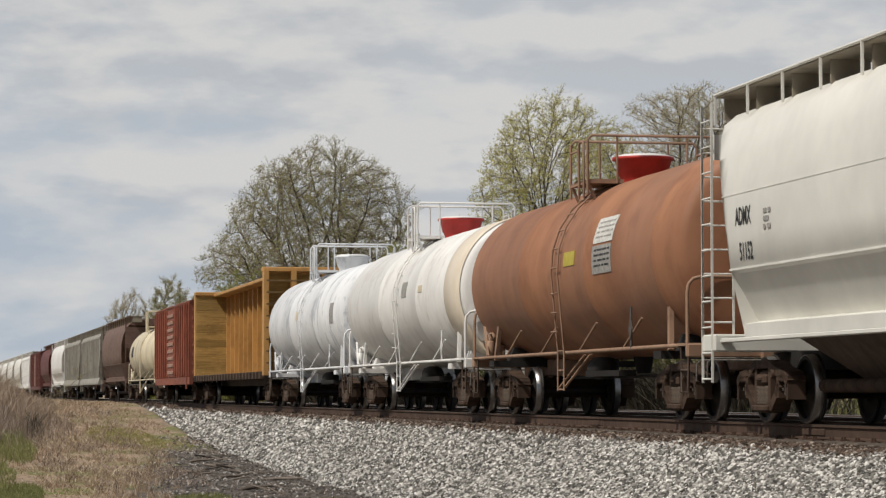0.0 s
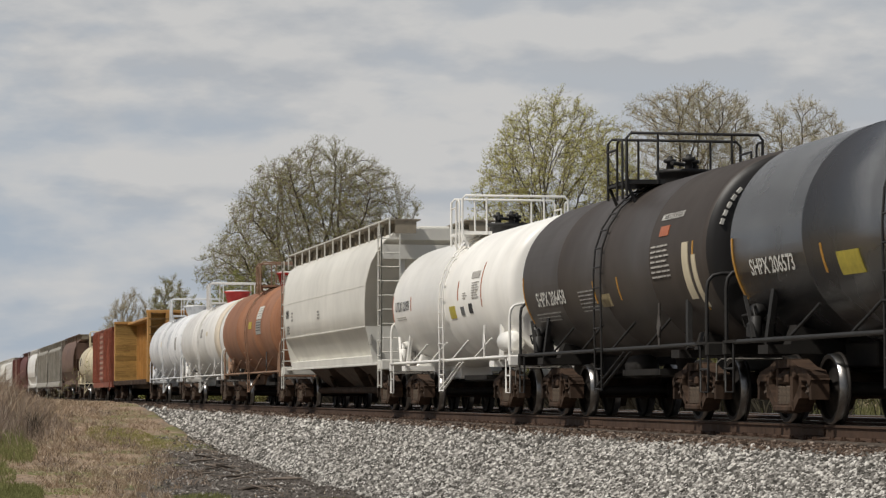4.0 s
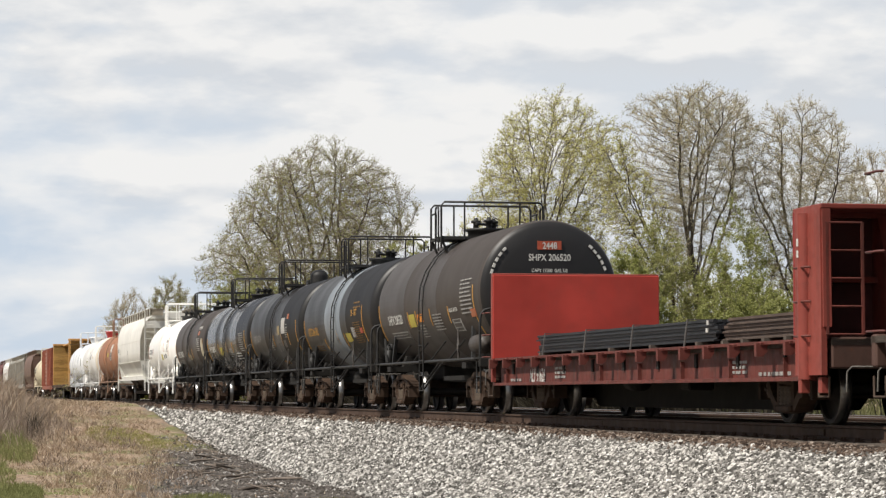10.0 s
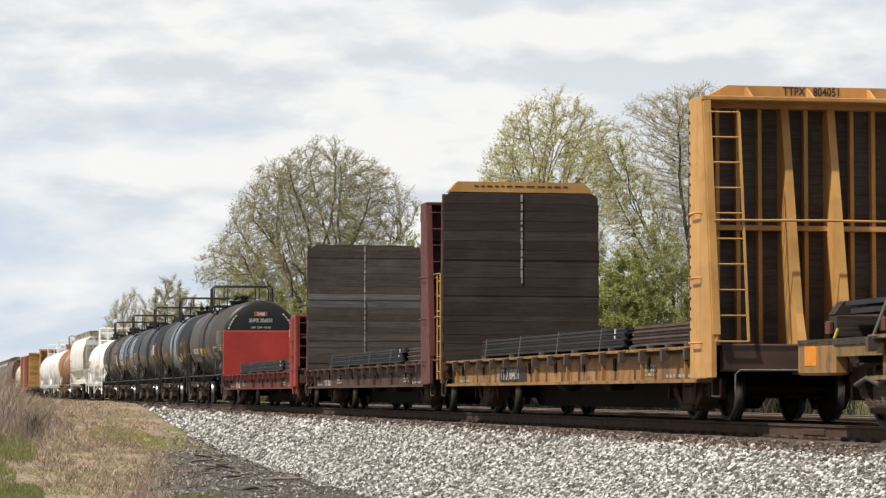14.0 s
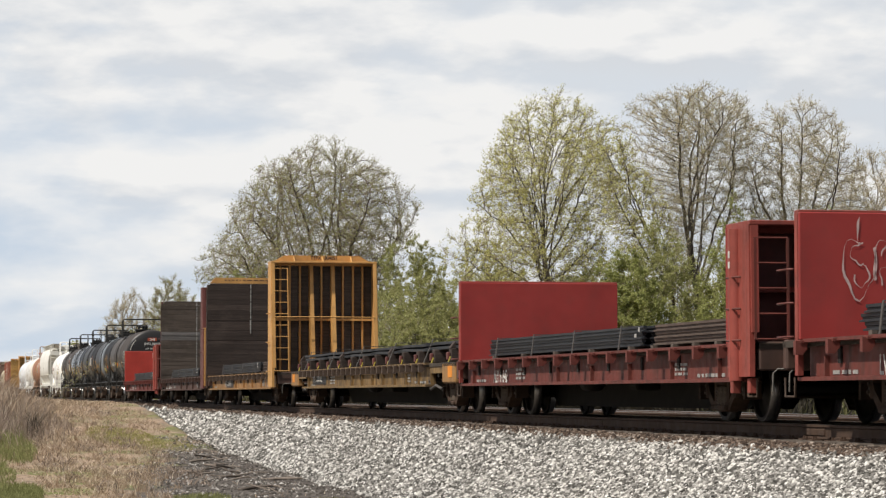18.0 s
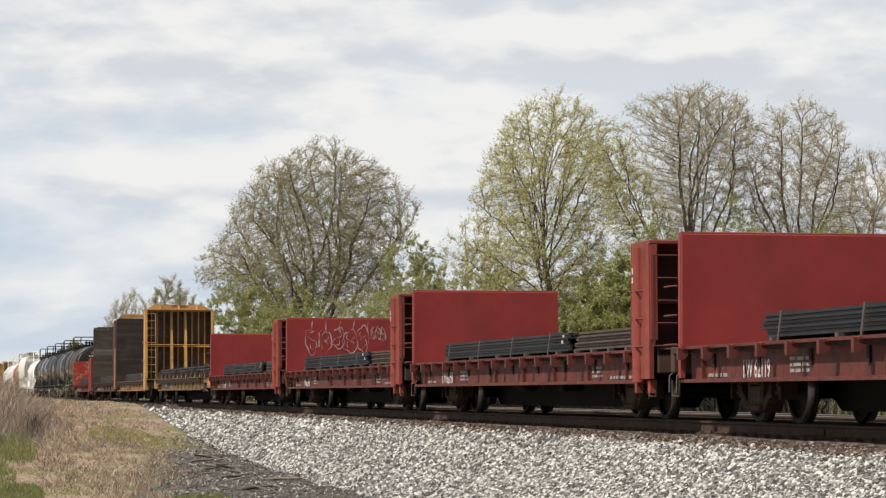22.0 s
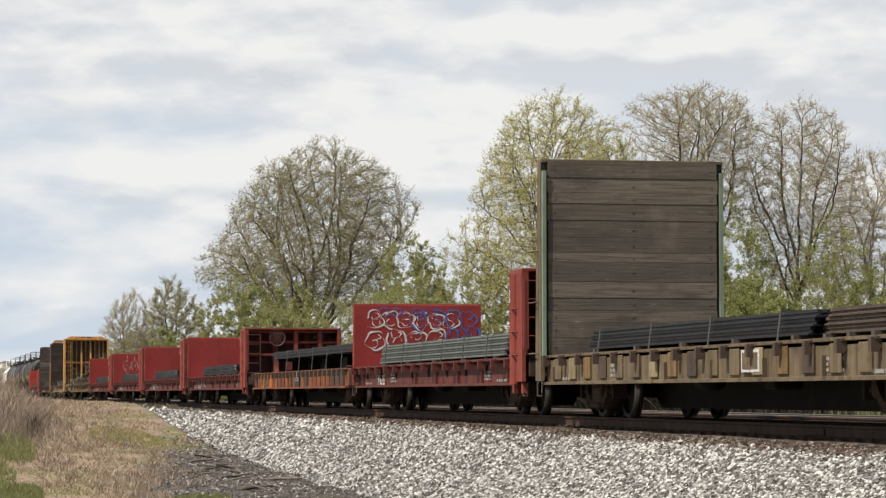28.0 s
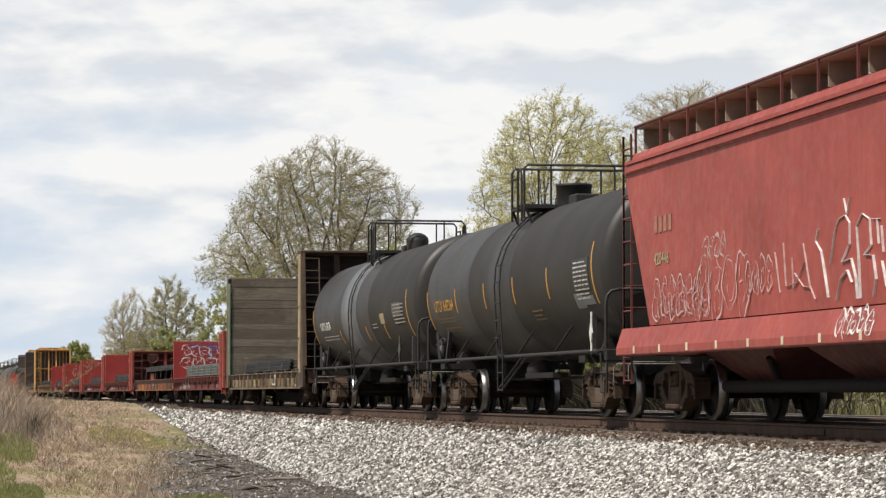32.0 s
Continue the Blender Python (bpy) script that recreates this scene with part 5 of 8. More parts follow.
def board_face(car, y, w, z0, z1, out, mat, rows, pale=(), chamfer=0.0, bolts=0):
    """The boards of a bulkhead's inner face, one by one, from the deck up."""
    hh = (z1 - z0) / rows
    rnd = random.Random(int(w * 100) + rows)
    cuts = [k + (rnd.uniform(-0.22, 0.22) if 0 < k < rows else 0.0) for k in range(rows + 1)]
    for k in range(rows):
        m = M()
        cut = chamfer if k == rows - 1 else 0.0
        j = rnd.uniform(-0.008, 0.008)
        a, b, g = z0 + cuts[k] * hh + 0.0025, z0 + cuts[k + 1] * hh - 0.0025, w / 2 - rnd.uniform(0.0, 0.03)
        t0, t1 = y + j, y + out * 0.07
        drop = min(cut * 0.8, (b - a) * 0.95)
        poly = [(-g, a), (g, a), (g, b - drop), (g - cut, b), (-g + cut, b), (-g, b - drop)]
        m.prism(poly, min(t0, t1), max(t0, t1))
        if bolts:
            for xb in (-g + 0.12, 0.0, g - 0.12):
                m.box(xb - 0.02, xb + 0.02, min(y + j, y + j - out * 0.008), max(y + j, y + j - out * 0.008), (a + b) / 2 - 0.02, (a + b) / 2 + 0.02)
        part("board", m, BOARD_PALE if k in pale else mat, car)


def bulkhead(car, y, out, w, top, frame_mat, face, depth=1.15, cap=None, rungs=8, ladder_mat=None, inner_mat=None, board_mat=None, rows=18, pale=(), chamfer=0.0, wide_posts=False, bolts=0, inset=0.0, taper=0.62, frame_mat2=None, face_mat=None):
    """One bulkhead whose inner face is at y; out is +1 or -1, away from the load."""
    g = w / 2
    frame_mat = frame_mat2 or frame_mat
    if face == "steel":
        m = M()
        m.box(-g, g, min(y, y + out * 0.06), max(y, y + out * 0.06), DECK_Z, top, 0.012)
        part("bulkhead_face", m, face_mat or RED, car, "plain red steel bulkhead face")
        for x in ((-1, 1) if depth > 0.5 else ()):
            m = M()
            m.tube([(x * g, y + out * 0.5, 0.57), (x * g, y + out * 0.5, top - 0.06)], 0.1, 12)
            post = part("corner_post", m, frame_mat, car, "rounded red corner post")
            m = M()
            for z in (2.06, 2.2):
                m.box(min(x * (g + 0.098), x * (g + 0.104)), max(x * (g + 0.098), x * (g + 0.104)), y + out * 0.5 - 0.03, y + out * 0.5 + 0.03, z, z + 0.09)
            part("small_print", m, LETTER_WHITE, post)
            for k in (0.12, 0.9):
                part("step_tab", M().box(min(x * (g - 0.16), x * (g - 0.04)), max(x * (g - 0.16), x * (g - 0.04)), y + out * k - 0.06, y + out * k + 0.06, 0.4, 0.6, 0.01), frame_mat, car)
    else:
        board_face(car, y, w - inset, DECK_Z + 0.02, top, out, board_mat or BOARD_DARK, rows, pale, chamfer, bolts)
    d0 = y + out * 0.08
    for x in (-1, 1):
        m = M()
        a = [(d0, 0.62), (y + out * depth, 0.62), (y + out * depth, 1.25), (y + out * depth * taper, top - (0.22 if chamfer else 0.02)), (d0, top - (0.22 if chamfer else 0.02))]
        xs = sorted((x * g, x * (g - 0.07)))
        m.loft([[(xx, p, z) for p, z in a] for xx in xs])
        xs = sorted((x * (g + 0.02), x * (g - 0.16)))
        m.bar((x * (g - 0.07), y + out * depth, 1.2), (x * (g - 0.07), y + out * depth * taper, top - 0.03), 0.1, 0.08)
        part("side_plate", m, frame_mat, car)
        for k in range(3):
            m = M()
            z = 1.1 + k * (0.42 if face == "steel" else 0.9)
            m.tube([(x * (g + 0.0), y + out * 0.25, z), (x * (g + 0.07), y + out * 0.27, z), (x * (g + 0.07), y + out * 0.68, z), (x * g, y + out * 0.7, z)], 0.015, 6)
            part("grab_iron", m, ladder_mat or frame_mat, car)
    # uprights and cross members behind the face
    for x in ((-0.34, 0.34) if wide_posts else (-0.55, 0.55)):
        m = M()
        k = 0.055 if wide_posts else 0.08
        m.loft([[(x - k, y + out * 0.08, z), (x + k, y + out * 0.08, z), (x + k, y + out * dd, z), (x - k, y + out * dd, z)] for z, dd in ((DECK_Z, depth * 0.95), (1.5, depth * 0.8), (top - 0.06, 0.3))])
        part("upright", m, frame_mat, car)
    if wide_posts:
        for x in (-1.3, -1.0, -0.68, 0.0, 0.68, 1.0, 1.3):
            m = M()
            m.box(x - 0.028, x + 0.028, min(y + out * 0.08, y + out * 0.22), max(y + out * 0.08, y + out * 0.22), DECK_Z, top - 0.05)
            part("upright", m, frame_mat, car)
        m = M()
        z = DECK_Z + (top - DECK_Z) * 0.5
        m.tube([(-g + 0.1, y + out * (depth * 0.86), z), (0.0, y + out * (depth * 0.86 + 0.03), z + 0.01), (g - 0.1, y + out * (depth * 0.86), z)], 0.018, 6)
        part("cross_rail", m, frame_mat, car)
        for x in (-0.9, 0.0, 0.9):
            m = M()
            m.loft([[(x + a, y + out * dd, zz) for a, dd in ((-0.02, 0.3), (0.02, 0.3), (0.02, q), (-0.02, q))] for zz, q in ((top + 0.03, 0.62), (top + 0.2, 0.31))])
            part("gusset", m, frame_mat, car)
        me = M().lathe([(-0.012, 0.022), (0.0, 0.02), (0.008, 0.008)], 6, "x").mesh("rivet", RUST_DARK)
        for k in range(22):
            z = 1.3 + k * (top - 1.45) / 21
            part("rivet", me, None, car, "", (-g - 0.004, y + out * 0.13, z))
    n = max(2, int((top - DECK_Z) / (1.7 if wide_posts else 0.62)))
    for k in range(1, n + 1):
        z = DECK_Z + (top - DECK_Z) * k / n - 0.05
        m = M()
        gc = g - chamfer - 0.03 if chamfer and k == n else g
        m.box(-gc + 0.06, gc - 0.06, min(y + out * 0.08, y + out * 0.3), max(y + out * 0.08, y + out * 0.3), z - 0.04, z + 0.03)
        part("crossbeam", m, frame_mat, car)
    m = M()
    m.box(-g + 0.01, g - 0.01, min(y + out * 0.075, y + out * 0.1), max(y + out * 0.075, y + out * 0.1), DECK_Z, top - (0.24 if chamfer else 0.03))
    part("backing", m, inner_mat or frame_mat, car)
    m = M()
    gt = g - chamfer - 0.02 if chamfer else g
    front = 0.085 if chamfer else 0.02
    m.box(-gt, gt, min(y + out * front, y + out * depth * (taper + 0.04)), max(y + out * front, y + out * depth * (taper + 0.04)), top - 0.03, top - 0.005 if chamfer else top + 0.03, 0.01)
    part("top_plate", m, frame_mat, car)
    if cap:
        m = M()
        base, peak = (g - 0.12, g - 0.32) if chamfer else (g - 0.1, g - 0.5)
        m.prism([(-base, top + 0.013), (base, top + 0.013), (peak, top + 0.23), (-peak, top + 0.23)], min(y + out * 0.02, y + out * 0.3), max(y + out * 0.02, y + out * 0.3))
        part("cap_board", m, cap, car, "yellow cap with sloped ends")
    # ladder across the outer side, at the near corner
    for x0, x1 in ((-g + 0.05, -g + 0.52),):
        m = M()
        zs = [DECK_Z + 0.05 + (top - DECK_Z - 0.25) * k / rungs for k in range(rungs + 1)]
        lean = [y + out * (depth + 0.03 - depth * (1 - taper) * (z - DECK_Z) / (top - DECK_Z)) for z in zs]
        for z, yy in zip(zs, lean):
            m.tube([(x0, yy, z), (x1, yy, z)], 0.013, 6)
        m.bar((x1, lean[0], zs[0]), (x1, lean[-1], zs[-1]), 0.035, 0.025)
        m.bar((x0 + 0.02, lean[0], zs[0]), (x0 + 0.02, lean[-1], zs[-1]), 0.03, 0.03)
        part("end_ladder", m, ladder_mat or frame_mat, car)


def bulkhead_car(face_far, face_near, label, mat, top, face="steel", marks=(), w=3.26, frame=None, far_kw=None, near_kw=None, mark_mat=None, pocket=None, extra=None, far_top=None, web=1.42):
    far, near = face_far + 1.15 + 0.5, face_near - 1.15 - 0.5
    car, h = start_car("bulkhead_flatcar", label, "flatcar", far, near)
    c = (far + near) / 2
    y0, y1 = face_far - c, face_near - c
    frame = frame or mat
    side_frame_of(car, y0 + 0.25, y1 - 0.1, mat, 1.22, marks=[(t, s, y0 - d, z) for t, s, d, z in marks], mark_mat=mark_mat, pocket_mat=pocket, web=web)
    flat_deck(car, h, y0 + 1.1, y1 - 1.1, mat)
    bulkhead(car, y0, 1, w, far_top or top, frame, face, **(far_kw or {}))
    bulkhead(car, y1, -1, w, top, frame, face, **(near_kw or {}))
    for s in (-1, 1):
        m = M()
        ye = s * (h - 0.55)
        m.box(-1.5, 1.5, min(ye, ye - s * 0.16), max(ye, ye - s * 0.16), 0.7, DECK_Z + 0.02, 0.02)
        m.box(-1.45, 1.45, min(ye - s * 0.16, ye - s * 0.6), max(ye - s * 0.16, ye - s * 0.6), DECK_Z - 0.06, DECK_Z)
        m.box(-0.33, 0.33, min(ye, ye - s * 0.6), max(ye, ye - s * 0.6), 0.66, DECK_Z - 0.06, 0.02)
        part("end_sill", m, BROWN_FRAME, car)
        for x in (-1.5, 1.5):
            m = M()
            m.tube([(x, ye - s * 0.1, 0.6), (x, ye - s * 0.1, 0.36), (x, ye - s * 0.5, 0.36), (x, ye - s * 0.5, 0.6)], 0.016, 6)
            part("step", m, RUST_DARK, car)
        part("uncoupling_lever", GEAR["lever"], None, car, "", (0, s * (h - 0.4), 0.72))
    add_truck(car, y0 - 1.9)
    add_truck(car, y1 + 1.9)
    add_coupler(car, h)
    if extra:
        extra(car, h, y0, y1)
    return car


def bar_bundle(far, near, x0, x1, layers, label, mat, straps=4, base=DECK_Z + 0.08, white_end=True, group="bundles of steel bars", jog=0.5, thick=0.106):
    """A bundle of long rolled bars, strapped, on timber strips; it rides on a flatcar."""
    b = new("bar_bundle")
    b.empty_display_size = 0.3
    tagged(b, label, "steel bars", group)
    c, h = (far + near) / 2, (far - near) / 2
    LOADS.append((b, c))
    n = max(2, int((x1 - x0) / 0.135))
    m = M()
    prof = [(-0.058, 0.0), (0.058, 0.0), (0.058, 0.02), (0.014, 0.032), (0.014, 0.055), (0.034, 0.064), (0.034, thick - 0.004), (-0.034, thick - 0.004), (-0.034, 0.064), (-0.014, 0.055), (-0.014, 0.032), (-0.058, 0.02)]
    m.prism(prof, -h, h)
    me = m.mesh("bar", mat)
    rnd = random.Random(int(far * 10))
    for k in range(layers):
        for i in range(n):
            x = x0 + (x1 - x0) * (i + 0.5) / n
            part("bar", me, None, b, "", (x, rnd.uniform(-jog, jog) * 0.35 - k * 0.07, base + k * thick))
    for i in range(5):
        m = M()
        y = h * 0.9 * (1 - i / 2)
        if base > 1.3:
            m.box(x0 + 0.55, x1 - 0.55, y - 0.05, y + 0.05, DECK_Z + 0.012, base - 0.08)
            m.box(x0 + 0.1, x1 - 0.1, y - 0.05, y + 0.05, base - 0.08, base)
        else:
            m.box(x0 - 0.05, x1 + 0.05, y - 0.06, y + 0.06, DECK_Z + 0.012, base)
        part("timber_strip", m, UNDER if base > 1.3 else TIE, b)
    zt = base + layers * thick + 0.012
    for i in range(straps):
        m = M()
        y = h * 0.82 * (1 - 2 * i / max(1, straps - 1))
        pts = [(x0 - 0.1, y, DECK_Z + 0.015), (x0 - 0.05, y, zt), (x1 + 0.05, y, zt), (x1 + 0.1, y, DECK_Z + 0.015)]
        for p, q in zip(pts, pts[1:]):
            m.bar(p, q, 0.06, 0.014, (0, 1, 0))
        part("strap", m, STRAP, b)
    if white_end:
        m = M()
        for k in range(1, layers):
            yy = -h + rnd.uniform(0.1, 0.5)
            m.box(x0 - 0.006, x0 + 0.01, yy - rnd.uniform(0.04, 0.09), yy, base + k * thick + rnd.uniform(0.01, 0.035), base + (k + 1) * thick - rnd.uniform(0.015, 0.04))
        part("paint_mark", m, LETTER_WHITE, b)
    return b


def two_bundles(far, near, end, layers=3, mat=None, label="strapped bundle of dark steel rails on the flatcar deck", straps=4, white=True):
    bar_bundle(far, near, -1.3, -0.2, layers, label, mat or STEEL_BAR, straps, white_end=white)
    bar_bundle(near - 0.25, end + 0.3, -1.22, 0.04, layers, "strapped bundle of browned steel rails on the flatcar deck", STEEL_RUST, 0, base=DECK_Z + 0.08, white_end=False, jog=0.3)


def graffiti_white(car, h, y0, y1):
    m = M()
    sprayed(m, -1.05, 0.85, 1.62, 2.4, 5, y0 - 0.012, 21, 0.019, 0)
    sprayed(m, 0.9, 1.35, 1.95, 2.4, 3, y0 - 0.012, 22, 0.014, 0)
    for k in range(5):
        wobbly(m, -0.85 + k * 0.42, 2.4, 0.03, 0.16, y0 - 0.012, 50 + k, 0.02, 0.5, 1.6, 0)
    part("spray_painting", m, SPRAY_PALE, car, "thin white spray-painted bubble outlines")


def graffiti_blue(car, h, y0, y1):
    m = M()
    sprayed(m, -1.3, 1.05, 2.02, 2.5, 6, y0 - 0.012, 33, 0.022, 0)
    sprayed(m, -1.35, 0.75, 1.5, 2.05, 4, y0 - 0.012, 31, 0.026, 0)
    part("spray_painting", m, SPRAY_WHITE, car, "white spray-painted bubble outlines")
    m = M()
    sprayed(m, -0.2, 1.5, 2.0, 2.56, 4, y0 - 0.016, 32, 0.022, 0)
    sprayed(m, 0.75, 1.55, 1.5, 2.1, 3, y0 - 0.016, 34, 0.028, 0)
    sprayed(m, -1.0, 0.4, 2.35, 2.58, 5, y0 - 0.016, 35, 0.012, 0)
    part("spray_painting", m, SPRAY_BLUE, car, "blue spray-painted scrawl")


def yellow_marks(car, h, y0, y1):
    m = M()
    m.box(-1.432, -1.424, y0 - 6.95, y0 - 4.6, 0.63, 0.9)
    part("number_panel", m, BLACK_IRON, car)
    m = M()
    side_text(m, "TTPX 804051", 0.27, y0 - 4.7, 0.67, -1.436, squeeze=1.1)
    part("stencil", m, SP, car)
    m = M()
    end_text(m, "TTPX   804051", 0.17, 0.05, 4.6, y1 - 0.31)
    rnd = random.Random(4)
    x = -1.0
    while x < 1.0:
        w = rnd.uniform(0.05, 0.2)
        m.box(x, x + w, y0 + 0.012, y0 + 0.02, 4.715, 4.742)
        x += w + 0.06
    part("stencil", m, LETTER_BLACK, car)


def center_line(car, y, top, out, seed, z=1.35):
    m = M()
    rnd = random.Random(seed)
    while z < top - 0.1:
        k = rnd.uniform(0.06, 0.22)
        m.box(-0.018 + rnd.uniform(-0.006, 0.006), 0.02, min(y - out * 0.016, y - out * 0.01), max(y - out * 0.016, y - out * 0.01), z, min(z + k, top - 0.02))
        z += k + rnd.uniform(0.01, 0.05)
    part("painted_line", m, SG, car, "broken white painted line")


def maroon_extra(car, h, y0, y1):
    center_line(car, y0, 4.59, 1, 3)


def yellow_extra(car, h, y0, y1):
    yellow_marks(car, h, y0, y1)
    part("side_ladder", ladder(M(), -1.72, y0 + 0.02, y0 + 0.36, 0.7, 2.9, 7), YELLOW_CLEAN, car)
    center_line(car, y0, 4.58, 1, 8, 2.7)


def brake_end(car, h, y0, y1):
    yb = y1 - 1.2
    m = M()
    m.lathe([(-0.02, 0.28), (0.02, 0.28), (0.02, 0.24), (-0.02, 0.24), (-0.02, 0.28)], 24, "y", (-0.55, yb, 2.28), caps=False)
    for k in range(4):
        q = k * math.pi / 4
        m.bar((-0.55 - 0.26 * math.cos(q), yb, 2.28 - 0.26 * math.sin(q)), (-0.55 + 0.26 * math.cos(q), yb, 2.28 + 0.26 * math.sin(q)), 0.02, 0.03, (0, 1, 0))
    part("hand_brake_wheel", m, MAROON, car)
    m = M()
    m.box(-0.78, -0.34, yb + 0.03, yb + 0.25, 2.06, 2.46, 0.04)
    m.tube([(-0.55, yb + 0.1, 2.1), (-0.55, yb + 0.1, 1.3)], 0.022, 6)
    part("brake_housing", m, BROWN_FRAME, car)
    for z in (1.72, 2.14, 2.5):
        part("end_channel", M().box(-1.55, 1.55, yb + 0.3, yb + 0.4, z - 0.035, z + 0.035, 0.008), RED_POST, car)
    for x in (0.12, 0.95):
        part("end_post", M().box(x - 0.07, x + 0.07, yb + 0.22, yb + 0.5, DECK_Z, 2.57, 0.01), RED_POST, car)
    m = M()
    m.box(-0.25, 0.85, yb + 0.1, yb + 0.14, 1.2, 1.62)
    part("end_panel", m, RED_FRAME, car)
    m = M()
    end_text(m, "NO. 24", 0.12, 0.3, 1.48, yb + 0.095)
    end_text(m, "BRAKE BEAM", 0.1, 0.3, 1.34, yb + 0.095)
    end_text(m, "LW   62119", 0.19, 0.85, 2.3, y1 - 0.107)
    part("stencil", m, LETTER_GREY, car)


def build_flatcars():
    red_kw = dict(depth=1.1, taper=0.97, rungs=4, ladder_mat=RED_FRAME, inner_mat=MAROON)
    nolad = dict(red_kw, depth=0.2)
    reds = [
        (-65.6, -84.0, "ALY 91626", None, "red bulkhead flatcar with low plain bulkheads", 2.66),
        (-158.4, -177.1, "ALY 91642", None, "red bulkhead flatcar with low plain bulkheads", 2.64),
        (-180.3, -198.9, "LW 62243", graffiti_white, "red bulkhead flatcar with white spray paint on its bulkhead", 2.64),
        (-201.9, -220.9, "LW 62193", None, "red bulkhead flatcar with low plain bulkheads", 2.66),
        (-223.8, -242.8, "LW 62119", brake_end, "red bulkhead flatcar with a brake wheel on its end", 2.68),
        (-267.7, -286.4, "LW 62125", graffiti_blue, "red bulkhead flatcar with blue and white spray paint", 2.64),
    ]
    for a, b, text, extra, label, top in reds:
        bulkhead_car(a, b, label, RED_FRAME, top - (0.09 if extra is brake_end else 0.0), "steel", far_top=top, marks=[(text, 0.33, 2.3, 0.62)], far_kw=dict(nolad, face_mat=RED_BRIGHT if a > -100 else None), near_kw=red_kw, extra=extra, frame=RED_POST)
    bulkhead_car(-87.6, -105.5, "maroon bulkhead flatcar with tall dark board bulkheads", BROWN_FRAME, 4.5, "boards", frame=MAROON, far_top=4.61, marks=[("NOKL 725355", 0.22, 2.0, 0.63)],
                 far_kw=dict(depth=0.2, board_mat=BOARD_MID, rows=18, pale=(9, 10), chamfer=0.24, inner_mat=BLACK_IRON, ladder_mat=MAROON), near_kw=dict(board_mat=BOARD_DARK, rows=18, rungs=9, inner_mat=MAROON), extra=maroon_extra)
    bulkhead_car(-108.4, -127.1, "yellow bulkhead flatcar with tall dark board bulkheads", YELLOW, 4.5, "boards", frame=YELLOW_CLEAN, w=3.34, far_top=4.59, pocket=RUST_DARK,
                 far_kw=dict(depth=0.3, board_mat=BOARD_DARK, rows=18, chamfer=0.12, cap=YELLOW_CLEAN, inner_mat=BLACK_IRON, frame_mat2=BROWN_FRAME, ladder_mat=YELLOW), near_kw=dict(board_mat=BOARD_DARK, rows=18, rungs=9, cap=YELLOW_CLEAN, wide_posts=True, inner_mat=BOARD_MID), extra=yellow_extra)
    bulkhead_car(-289.2, -307.5, "rusty green bulkhead flatcar with grey board bulkheads", GREEN_RUST, 4.48, "boards", frame=GREEN_RUST, w=3.3, web=1.5, pocket=RUST_DARK,
                 far_kw=dict(depth=0.5, board_mat=BOARD_GREY, rows=13, bolts=1, inset=0.2, inner_mat=BLACK_IRON), near_kw=dict(board_mat=BOARD_DARK, rows=13, rungs=9, inner_mat=BOARD_DARK, frame_mat2=RUST_DARK, ladder_mat=RUST_DARK), extra=green_extra)
    # the two flatcars without bulkheads
    plain_flat(-245.2, -266.4, "worn orange flatcar with patched rusty sides", ORANGE, [], 2.9)
    long_flat(-131.0, -157.6)


def green_extra(car, h, y0, y1):
    for x in (-1, 1):
        m = M()
        m.box(min(x * 1.575, x * 1.635), max(x * 1.575, x * 1.635), y0 - 0.05, y0 + 0.1, DECK_Z, 4.3)
        part("corner_post", m, GREEN, car, "faded green corner post")
        m = M()
        m.box(min(x * 1.64, x * 1.68), max(x * 1.64, x * 1.68), y1 - 0.72, y1 - 0.36, 1.0, 4.4, 0.01)
        part("corner_post", m, CREAM_RUST, car, "cream post eaten by rust")
    for k in range(16):
        m = M()
        y = y0 - 0.6 - k * 1.05
        m.box(-1.535, -1.503, y - 0.34, y + 0.1, 0.64, 1.0, 0.01)
        part("side_panel", m, (GREEN_RUST, RUST_DARK, CREAM_RUST, GREEN_RUST, YELLOW_DIRTY)[(k * 7) % 5], car)
    m = M()
    m.box(-1.545, -1.536, y1 + 6.7, y1 + 5.9, 0.68, 0.98)
    part("stencil_frame", m, LETTER_WHITE, car)
    m = M()
    m.box(-1.55, -1.546, y1 + 6.64, y1 + 5.96, 0.72, 0.94)
    part("stencil_panel", m, GREEN_RUST, car)


